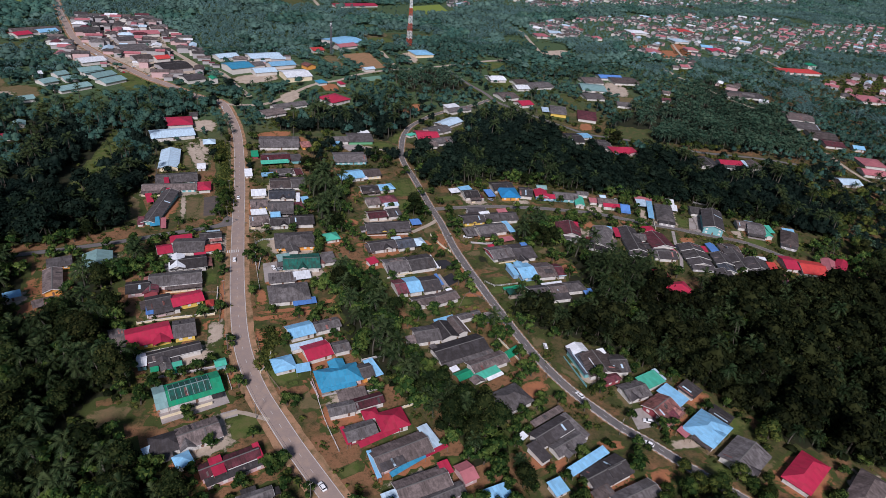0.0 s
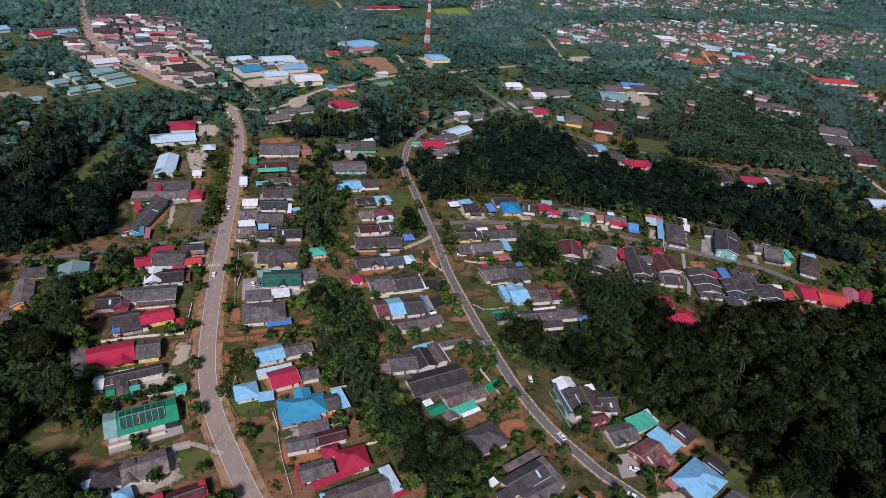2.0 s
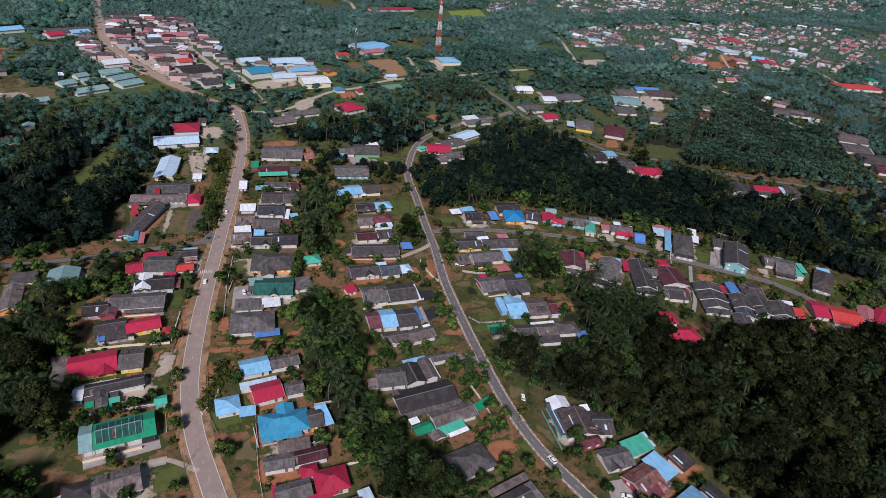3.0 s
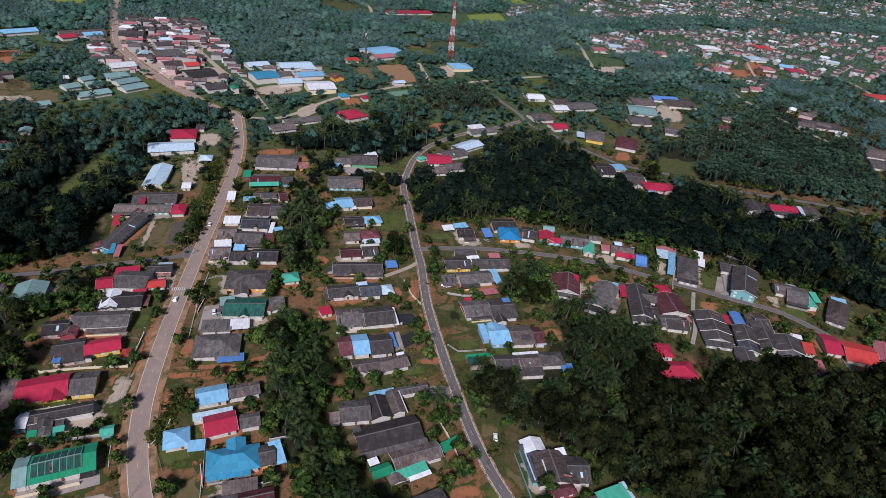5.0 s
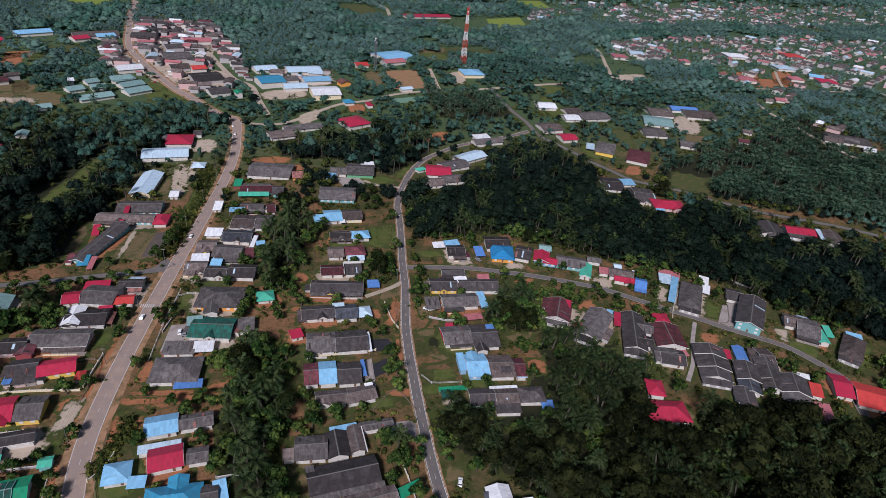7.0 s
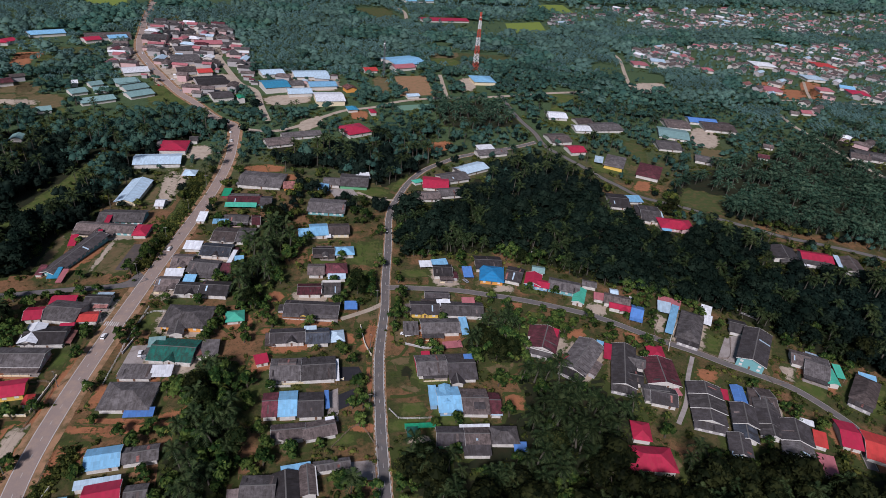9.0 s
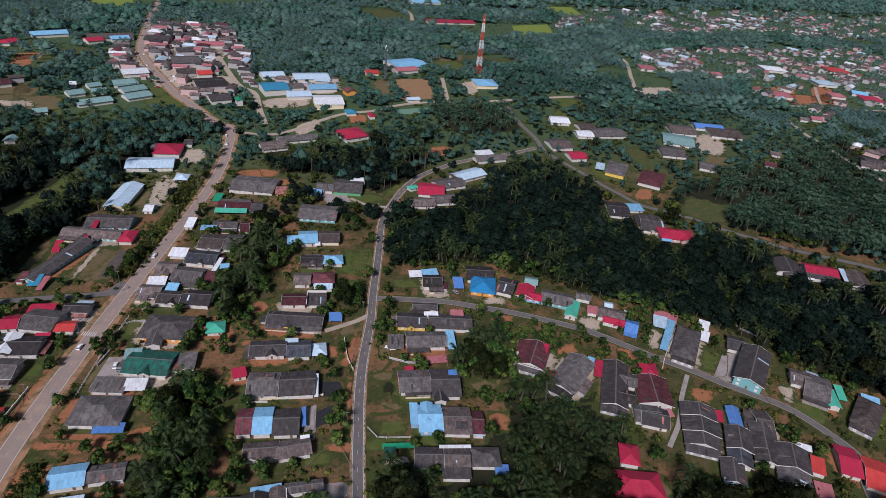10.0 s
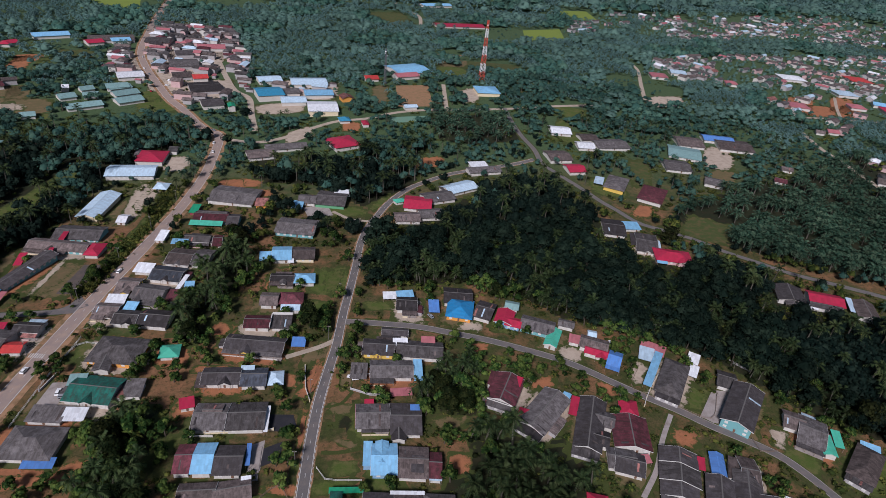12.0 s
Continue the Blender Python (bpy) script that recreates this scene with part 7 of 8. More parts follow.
fence([(35.9, 242.0), (41.0, 267.7), (18.5, 268.5)], "timber")
fence([(29.7, 216.6), (31.3, 210.1), (31.1, 197.2)], "white")
fence([(344.1, 239.7), (356.1, 230.9), (368.9, 244.7)], "timber")
fence([(175.8, 228.4), (178.6, 222.7), (192.3, 220.1)], "white")
fence([(149.3, 212.6), (161.3, 221.9), (167.0, 208.4)], "timber")
fence([(72.7, 318.6), (65.5, 289.0), (60.6, 263.8)], "white")
fence([(48.9, 225.4), (46.6, 203.6), (48.5, 189.6)], "timber")
fence([(64.9, 288.2), (72.4, 312.7), (83.8, 312.3)], "white")
fence([(367.9, 216.9), (367.0, 209.9), (375.0, 208.8)], "timber")
fence([(61.1, 180.6), (59.3, 166.0), (58.7, 149.3)], "white")
fence([(339.3, 268.9), (327.8, 253.8), (343.4, 243.5)], "timber")
boundary_wall([(41.9, 272.2), (36.7, 252.2)], "wall_cr2", "low cream-painted boundary wall with pillars beside a yard")
boundary_wall([(2.8, 255.6), (17.6, 254.1), (35.7, 250.4)], "wall_cr2", "low cream-painted boundary wall with pillars beside a yard")
boundary_wall([(3.3, 215.6), (17.0, 213.9), (30.6, 212.8)], "wall_gy", "low grey cement boundary wall with pillars beside a yard")
boundary_wall([(-4.8, 233.1), (9.1, 232.5), (24.9, 231.5)], "wall_cr2", "low cream-painted boundary wall with pillars beside a yard")
boundary_wall([(61.3, 187.8), (61.3, 178.7)], "wall_pi", "low pinkish boundary wall with pillars beside a yard")
boundary_wall([(44.2, 202.3), (48.9, 206.5), (51.7, 213.0)], "wall_cr2", "low cream-painted boundary wall with pillars beside a yard")
boundary_wall([(65.4, 283.4), (69.1, 293.5)], "wall_gy", "low grey cement boundary wall with pillars beside a yard")
boundary_wall([(77.8, 173.7), (87.6, 173.7)], "wall_gy", "low grey cement boundary wall with pillars beside a yard")
boundary_wall([(173.9, 288.2), (173.5, 272.9), (174.9, 264.9)], "wall_cr2", "low cream-painted boundary wall with pillars beside a yard")
boundary_wall([(132.9, 251.6), (147.7, 250.7), (159.6, 250.3)], "wall_cr2", "low cream-painted boundary wall with pillars beside a yard")
boundary_wall([(199.2, 278.6), (203.3, 279.3)], "wall_gy", "low grey cement boundary wall with pillars beside a yard")
boundary_wall([(193.2, 270.6), (201.5, 265.8), (212.9, 264.4)], "wall_gy", "low grey cement boundary wall with pillars beside a yard")
boundary_wall([(357.1, 271.1), (336.6, 252.8), (327.6, 242.5)], "wall_cr2", "low cream-painted boundary wall with pillars beside a yard")
boundary_wall([(391.7, 266.6), (398.4, 256.9)], "wall_gy", "low grey cement boundary wall with pillars beside a yard")
boundary_wall([(345.1, 311.8), (364.7, 301.6), (377.1, 292.3)], "wall_gy", "low grey cement boundary wall with pillars beside a yard")
boundary_wall([(326.1, 324.7), (341.4, 318.8)], "wall_cr2", "low cream-painted boundary wall with pillars beside a yard")
boundary_wall([(315.8, 343.4), (295.4, 347.7)], "wall_gy", "low grey cement boundary wall with pillars beside a yard")
boundary_wall([(86.4, 192.9), (100.0, 192.3)], "wall_gy", "low grey cement boundary wall with pillars beside a yard")
boundary_wall([(84.6, 159.8), (97.4, 159.5)], "wall_cr2", "low cream-painted boundary wall with pillars beside a yard")
boundary_wall([(153.6, 183.2), (154.0, 169.5), (153.2, 157.3)], "wall_cr2", "low cream-painted boundary wall with pillars beside a yard")
HEDGES.append([(90.6, 495.1), (85.1, 459.0), (79.0, 421.3), (72.6, 389.8), (67.5, 367.3), (62.1, 353.4)])
HEDGES.append([(56.9, 228.9), (50.9, 216.0), (46.6, 203.6)])



# ---- plants ----
def leaf_fan(verts, faces, centre, radius, count, size, rng, squash=0.8, low=-0.35):
    """Leaf clumps on a rough ball, each a small three-cornered spray that faces outward."""
    for _ in range(count):
        z = rng.uniform(low, 1.0)
        a = rng.uniform(0, 6.283)
        r = math.sqrt(max(0.0, 1 - z * z))
        n = Vector((r * math.cos(a), r * math.sin(a), z))
        k = radius * rng.uniform(0.78, 1.12)
        p = centre + Vector((n.x * k, n.y * k, n.z * k * squash))
        n = (n + Vector((rng.uniform(-0.6, 0.6), rng.uniform(-0.6, 0.6), rng.uniform(-0.2, 0.7)))).normalized()
        u = n.cross(Vector((rng.uniform(-1, 1), rng.uniform(-1, 1), rng.uniform(-1, 1)))).normalized()
        v = n.cross(u)
        s, b = size * rng.uniform(0.7, 1.5), len(verts)
        verts += [tuple(p + u * s), tuple(p - u * s * 0.6 + v * s * 0.8 + n * s * 0.15), tuple(p - u * s * 0.6 - v * s * rng.uniform(0.6, 1.0) - n * s * 0.1)]
        faces.append((b, b + 1, b + 2))


def core(verts, faces, centre, radius, squash=0.8, closed=True):
    """A rough dark heart inside a clump, so that the crown is not see-through."""
    b, k = len(verts), radius
    ring = [(math.cos(i * 1.0472), math.sin(i * 1.0472)) for i in range(6)]
    verts += [tuple(centre + Vector((0, 0, k * squash)))] + [tuple(centre + Vector((x * k, y * k, k * 0.1))) for x, y in ring] + [tuple(centre - Vector((0, 0, k * 0.5)))]
    for i in range(6):
        j = (i + 1) % 6
        faces.append((b, b + 1 + i, b + 1 + j))
        if closed:
            faces.append((b + 7, b + 1 + j, b + 1 + i))


def tube(verts, faces, path, radii, sides=6):
    b = len(verts)
    for i, (p, r) in enumerate(zip(path, radii)):
        along = (path[min(i + 1, len(path) - 1)] - path[max(i - 1, 0)]).normalized()
        u = along.cross(Vector((0.3, 1, 0.1))).normalized()
        v = along.cross(u)
        for k in range(sides):
            a = 6.2832 * k / sides
            verts.append(tuple(p + u * r * math.cos(a) + v * r * math.sin(a)))
        if i:
            for k in range(sides):
                j = (k + 1) % sides
                faces.append((b + (i - 1) * sides + k, b + (i - 1) * sides + j, b + i * sides + j, b + i * sides + k))


def broadleaf(seed, tall, spread, clumps=10, leaves=125, leaf=0.30):
    rng = random.Random(seed)
    tv, tf, cv, cf = [], [], [], []
    bend = Vector((rng.uniform(-0.6, 0.6), rng.uniform(-0.6, 0.6), 0))
    fork = Vector((0, 0, tall * 0.45)) + bend
    tube(tv, tf, [Vector((0, 0, -0.6)), Vector((0, 0, tall * 0.2)) + bend * 0.3, fork], [0.32, 0.24, 0.18])
    for i in range(clumps):
        a = 6.2832 * (i * 0.618) + rng.uniform(-0.4, 0.4)
        u = (i + 0.2) / clumps
        r = spread * math.sqrt(u) * 0.64
        z = tall * (0.84 - 0.60 * u ** 1.4) + rng.uniform(-0.08, 0.06) * tall
        c = Vector((r * math.cos(a), r * math.sin(a), z)) + bend * 0.7
        k = spread * rng.uniform(0.40, 0.56)
        tube(tv, tf, [fork, fork.lerp(c, 0.6) + Vector((0, 0, -0.3)), c], [0.13, 0.08, 0.03], 3)
        core(cv, cf, c, k * 0.84)
        leaf_fan(cv, cf, c, k, leaves, leaf * rng.uniform(0.85, 1.2), rng)
    return tv, tf, cv, cf


def frond(verts, faces, base, a, rise, length, droop, rng, leaflets=9, width=0.75, core_w=0.07, bends=5):
    """One feather leaf: an arching rib with narrow leaflets hanging on either side."""
    out = Vector((math.cos(a), math.sin(a), 0))
    side = Vector((-out.y, out.x, 0))
    pts = []
    for i in range(bends + 1):
        t = i / bends
        pts.append(base + out * length * (t * math.cos(rise) * (1 - 0.18 * t)) + Vector((0, 0, length * (math.sin(rise) * t - droop * t * t))))
    for i in range(bends):
        b = len(verts)
        w0, w1 = core_w * (1.1 - i / bends), core_w * (1.1 - (i + 1) / bends)
        verts += [tuple(pts[i] - side * w0), tuple(pts[i] + side * w0), tuple(pts[i + 1] + side * w1), tuple(pts[i + 1] - side * w1)]
        faces.append((b, b + 1, b + 2, b + 3))
    for i in range(leaflets):
        t = 0.14 + 0.86 * i / (leaflets - 1)
        f = t * bends
        k = min(bends - 1, int(f))
        p = pts[k].lerp(pts[k + 1], f - k)
        along = (pts[k + 1] - pts[k]).normalized()
        reach = width * (0.55 + 1.5 * t * (1 - t)) * rng.uniform(0.8, 1.15)
        for s in (-1, 1):
            tip = p + side * s * reach + along * reach * 0.75 + Vector((0, 0, -reach * rng.uniform(0.25, 0.6)))
            b = len(verts)
            hw = length / leaflets * 0.36
            verts += [tuple(p - along * hw), tuple(p + along * hw), tuple(tip)]
            faces.append((b, b + 1, b + 2))


def coconut(seed, tall, lean, most=22, leaflets=10, bends=5):
    rng = random.Random(seed)
    tv, tf, cv, cf = [], [], [], []
    path = [Vector((lean * (i / 6) ** 1.8, 0.25 * lean * math.sin(i / 2), tall * i / 6 - (0.6 if i == 0 else 0))) for i in range(7)]
    tube(tv, tf, path, [0.26 - 0.02 * i for i in range(7)], 7)
    top = path[-1]
    count = rng.randint(most - 3, most)
    for i in range(count):
        u = i / count
        frond(cv, cf, top, i * 2.4 + rng.uniform(-0.2, 0.2), 1.15 - 1.35 * u + rng.uniform(-0.12, 0.12), rng.uniform(3.3, 4.4), 0.42 + 0.25 * u, rng, leaflets, 0.85 if bends > 3 else 1.0, 0.07 if bends > 3 else 0.12, bends)
    for i in range(6):
        core(cv, cf, top + Vector((0.35 * math.cos(i), 0.35 * math.sin(i), -0.35)), 0.2)
    return tv, tf, cv, cf


def oil_palm(seed, tall):
    rng = random.Random(seed)
    tv, tf, cv, cf = [], [], [], []
    tube(tv, tf, [Vector((0, 0, -0.5)), Vector((0, 0, tall * 0.5)), Vector((0, 0, tall))], [0.45, 0.4, 0.42], 7)
    for i in range(28):
        u = i / 28
        frond(cv, cf, Vector((0, 0, tall)), i * 2.4 + rng.uniform(-0.2, 0.2), 1.25 - 1.25 * u, rng.uniform(4.2, 5.6), 0.40 + 0.15 * u, rng, 9, 0.95)
    return tv, tf, cv, cf


def banana(seed):
    rng = random.Random(seed)
    tv, tf, cv, cf = [], [], [], []
    for k in range(3):
        b = Vector((rng.uniform(-0.8, 0.8), rng.uniform(-0.8, 0.8), 0))
        tall = rng.uniform(1.6, 2.6)
        tube(tv, tf, [b - Vector((0, 0, 0.4)), b + Vector((0, 0, tall))], [0.16, 0.1], 5)
        for i in range(8):
            a, rise, length = i * 2.4 + k, rng.uniform(0.3, 1.2), rng.uniform(1.6, 2.3)
            out = Vector((math.cos(a), math.sin(a), 0))
            side = Vector((-out.y, out.x, 0))
            last = None
            for j in range(5):
                t = j / 4
                p = b + Vector((0, 0, tall)) + out * length * t * math.cos(rise) + Vector((0, 0, length * (math.sin(rise) * t - 0.7 * t * t)))
                w = 0.34 * math.sin(math.pi * (0.12 + 0.85 * t))
                e = len(cv)
                cv += [tuple(p - side * w), tuple(p), tuple(p + side * w)]
                for q in (0, 1):
                    if last is not None:
                        cf.append((last + q, last + q + 1, e + q + 1, e + q))
                last = e
    return tv, tf, cv, cf


KINDS = {
    "broad": ([broadleaf(s, t, r) for s, t, r in ((1, 11, 4.4), (2, 13, 5.0), (3, 9.5, 4.0), (4, 12, 4.6), (5, 14, 5.2))], "bark", "leaf", "broadleaf_tree", "dense dark green broadleaf tree with a rounded crown", "tree"),
    "garden": ([broadleaf(s, t, r, 9, 80, 0.23) for s, t, r in ((11, 6, 2.8), (12, 7, 3.3), (13, 5, 2.5), (14, 8, 3.6))], "bark", "leaf_bright", "garden_tree", "leafy green garden tree between the houses", "tree"),
    "shrub": ([broadleaf(s, t, r, 8, 44, 0.15) for s, t, r in ((21, 2.4, 1.7), (22, 3.2, 1.9), (23, 1.8, 1.5))], "bark", "leaf_bright", "shrub", "low rounded green garden shrub", "shrub"),
    "coconut": ([coconut(s, t, k) for s, t, k in ((31, 7.5, 1.3), (32, 6, 0.6), (33, 9, 2.0), (34, 4.8, 0.6), (35, 6.8, 1.4))], "palm_bark", "frond", "coconut_palm", "tall slender coconut palm with feathery fronds", "palm"),
    "oil": ([oil_palm(s, t) for s, t in ((41, 5.5), (42, 7), (43, 6.2))], "palm_bark", "oil_frond", "oil_palm", "stout oil palm with arching green fronds", "palm"),
    "banana": ([banana(s) for s in (51, 52)], "leaf_bright", "leaf_bright", "banana_plant", "clump of banana plants with broad leaves", "plant"),
}
MASTERS, PLANTED, MESHES = {}, {}, {}
MOST = {"broad": 230, "garden": 200, "shrub": 100, "coconut": 190, "oil": 60, "banana": 70}


def plant(kind, x, y, scale, turn, which):
    """A plant of its own; past the most of its kind it joins the woods."""
    shapes, bark, leaves, name, words, cat = KINDS[kind]
    i = which % len(shapes)
    if PLANTED.get(kind, 0) >= MOST[kind] or (kind == "broad" and y > 380):
        WOODS["near_" + kind].add(x, y, scale * 1.18, radians(turn), which)
        return
    PLANTED[kind] = PLANTED.get(kind, 0) + 1
    scale *= 1.18
    m = pose(x, y, ground_at(x, y) - 0.1, 0, 0, turn) @ Matrix.Scale(scale, 4)
    if (kind, i) not in MASTERS:
        tv, tf, cv, cf = shapes[i]
        top = new(name)
        part("trunk", mesh_of("trunk", tv, tf, bark), top)
        part("crown", mesh_of("crown", cv, cf, leaves), top)
        tagged(top, words, cat, "plants of the village")
        MASTERS[kind, i] = top
    else:
        top = copy_thing(MASTERS[kind, i], Matrix())
    top.matrix_basis = m


class Woods:
    """Many plants joined into one mesh."""

    def __init__(self, name, bark, mat, label, templates):
        self.name, self.bark, self.mat, self.label, self.templates, self.items = name, bark, mat, label, templates, []

    def add(self, x, y, scale, turn, which, stretch=1.0):
        self.items.append((x, y, scale, turn, which % len(self.templates), stretch))

    def build(self):
        if not self.items:
            return
        vs, loops, sizes, kinds, soft, base = [], [], [], [], [], 0
        for x, y, k, turn, which, stretch in self.items:
            tv, tl, ts, tm, ss = self.templates[which]
            c, s = math.cos(turn) * k, math.sin(turn) * k
            z = ground_at(x, y)
            q = np.empty_like(tv)
            q[:, 0], q[:, 1], q[:, 2] = x + tv[:, 0] * c - tv[:, 1] * s, y + tv[:, 0] * s + tv[:, 1] * c, z + tv[:, 2] * k * stretch
            vs.append(q), loops.append(tl + base), sizes.append(ts), kinds.append(tm), soft.append(ss)
            base += len(tv)
        v, l, n = np.concatenate(vs), np.concatenate(loops), np.concatenate(sizes)
        me = bpy.data.meshes.new(self.name)
        me.vertices.add(len(v)), me.loops.add(len(l)), me.polygons.add(len(n))
        me.vertices.foreach_set("co", v.ravel())
        me.loops.foreach_set("vertex_index", l)
        me.polygons.foreach_set("loop_start", np.concatenate([[0], np.cumsum(n)[:-1]]).astype(np.int32))
        me.polygons.foreach_set("material_index", np.concatenate(kinds))
        me.polygons.foreach_set("use_smooth", np.concatenate(soft))
        me.update(calc_edges=True)
        me.materials.append(MATS[self.mat]), me.materials.append(MATS[self.bark])
        tagged(new(self.name, me), self.label, "trees", kind="stuff")


def template(tv, tf, cv, cf, rounded=()):
    """The arrays of a plant: crown faces first, then the trunk's; rounded: crown faces with soft shading."""
    faces = list(cf) + [tuple(i + len(cv) for i in f) for f in tf]
    soft = np.zeros(len(faces), bool)
    soft[list(rounded)] = True
    return (np.array(list(cv) + list(tv), float), np.array([i for f in faces for i in f], np.int32), np.array([len(f) for f in faces], np.int32),
            np.array([0] * len(cf) + [1] * len(tf), np.int32), soft)


def dome(verts, faces, centre, radius, rng, sides=6):
    """The uneven body inside a far crown."""
    b = len(verts)
    verts.append(tuple(centre + Vector((rng.uniform(-0.3, 0.3) * radius, rng.uniform(-0.3, 0.3) * radius, radius * rng.uniform(0.8, 1.2)))))
    for up, out in ((0.6, 0.7), (-0.35, 1.0)):
        for k in range(sides):
            a, r = 6.2832 * (k + 0.5 * (up > 0.5)) / sides, radius * out * rng.uniform(0.65, 1.3)
            verts.append(tuple(centre + Vector((r * math.cos(a), r * math.sin(a), radius * up * rng.uniform(0.6, 1.3)))))
    for k in range(sides):
        j = (k + 1) % sides
        faces.append((b, b + 1 + k, b + 1 + j))
        faces.append((b + 1 + k, b + 1 + sides + k, b + 1 + sides + j, b + 1 + j))


def far_crown(seed, clumps=3, leaves=16, leaf=0.95, trunk=True):
    rng = random.Random(seed)
    v, f, tv, tf, rounded = [], [], [], [], []
    for i in range(clumps):
        a = i * 2.1 + rng.uniform(-0.3, 0.3)
        off = 1.7 if clumps > 1 else 0.0
        c = Vector((off * math.cos(a), off * math.sin(a), 4.1 + rng.uniform(-1.2, 1.3)))
        k = rng.uniform(0.85, 1.15) * (1.0 if clumps > 1 else 1.3)
        start = len(f)
        dome(v, f, c, 1.9 * k, rng)
        rounded += range(start, len(f))
        leaf_fan(v, f, c, 2.35 * k, leaves, leaf, rng, 1.0, -0.2)
    if trunk:
        tube(tv, tf, [Vector((0, 0, -0.5)), Vector((0, 0, 5))], [0.3, 0.15], 3)
    return template(tv, tf, v, f, rounded)


def plume_palm(seed):
    """A palm of the far plantations: a few arching blades."""
    rng = random.Random(seed)
    v, f = [], []
    for i in range(10):
        a, rise, long = i * 2.4 + rng.uniform(-0.2, 0.2), 1.2 - 1.35 * i / 10, rng.uniform(3.4, 4.6)
        out, side = Vector((math.cos(a), math.sin(a), 0)), Vector((-math.sin(a), math.cos(a), 0))
        base = Vector((0, 0, 4.2))
        mid = base + out * long * 0.55 * math.cos(rise) + Vector((0, 0, long * (0.6 * math.sin(rise) - 0.12)))
        tip = base + out * long * math.cos(rise) * 0.95 + Vector((0, 0, long * (0.75 * math.sin(rise) - 0.5)))
        w, b = side * rng.uniform(0.65, 0.92), len(v)
        v += [tuple(base), tuple(mid - w), tuple(mid + w + Vector((0, 0, 0.1))), tuple(tip)]
        f += [(b, b + 1, b + 2), (b + 1, b + 3, b + 2)]
    return template([], [], v, f)


def far_palm(seed, tall, count=11, leaflets=3, bends=3):
    rng = random.Random(seed)
    v, f, tv, tf = [], [], [], []
    tube(tv, tf, [Vector((0, 0, -0.5)), Vector((0.4, 0, tall))], [0.3, 0.2], 3)
    for i in range(count):
        frond(v, f, Vector((0.4, 0, tall)), i * 2.4, 1.15 - 1.3 * i / count, rng.uniform(3.6, 4.8), 0.45, rng, leaflets, 1.5 if leaflets < 4 else 1.2, 0.36 if leaflets < 4 else 0.2, bends)
    return template(tv, tf, v, f)


def low_shrub(seed):
    """A straggling patch of weeds and low bushes of many heights."""
    rng = random.Random(seed)
    v, f = [], []
    a = rng.uniform(0, 3.14)
    for i in range(9):
        u, w, k = rng.gauss(0, 1.2), rng.gauss(0, 0.7), rng.choice((0.3, 0.4, 0.5, 0.65, 1.1))
        c = Vector((u * math.cos(a) - w * math.sin(a), u * math.sin(a) + w * math.cos(a), k * rng.uniform(0.2, 0.7)))
        if k > 0.6:
            core(v, f, c, k * 0.7, 0.8, False)
        leaf_fan(v, f, c, k, int(4 + 7 * k), 0.24, rng, 0.8)
    return template([], [], v, f)


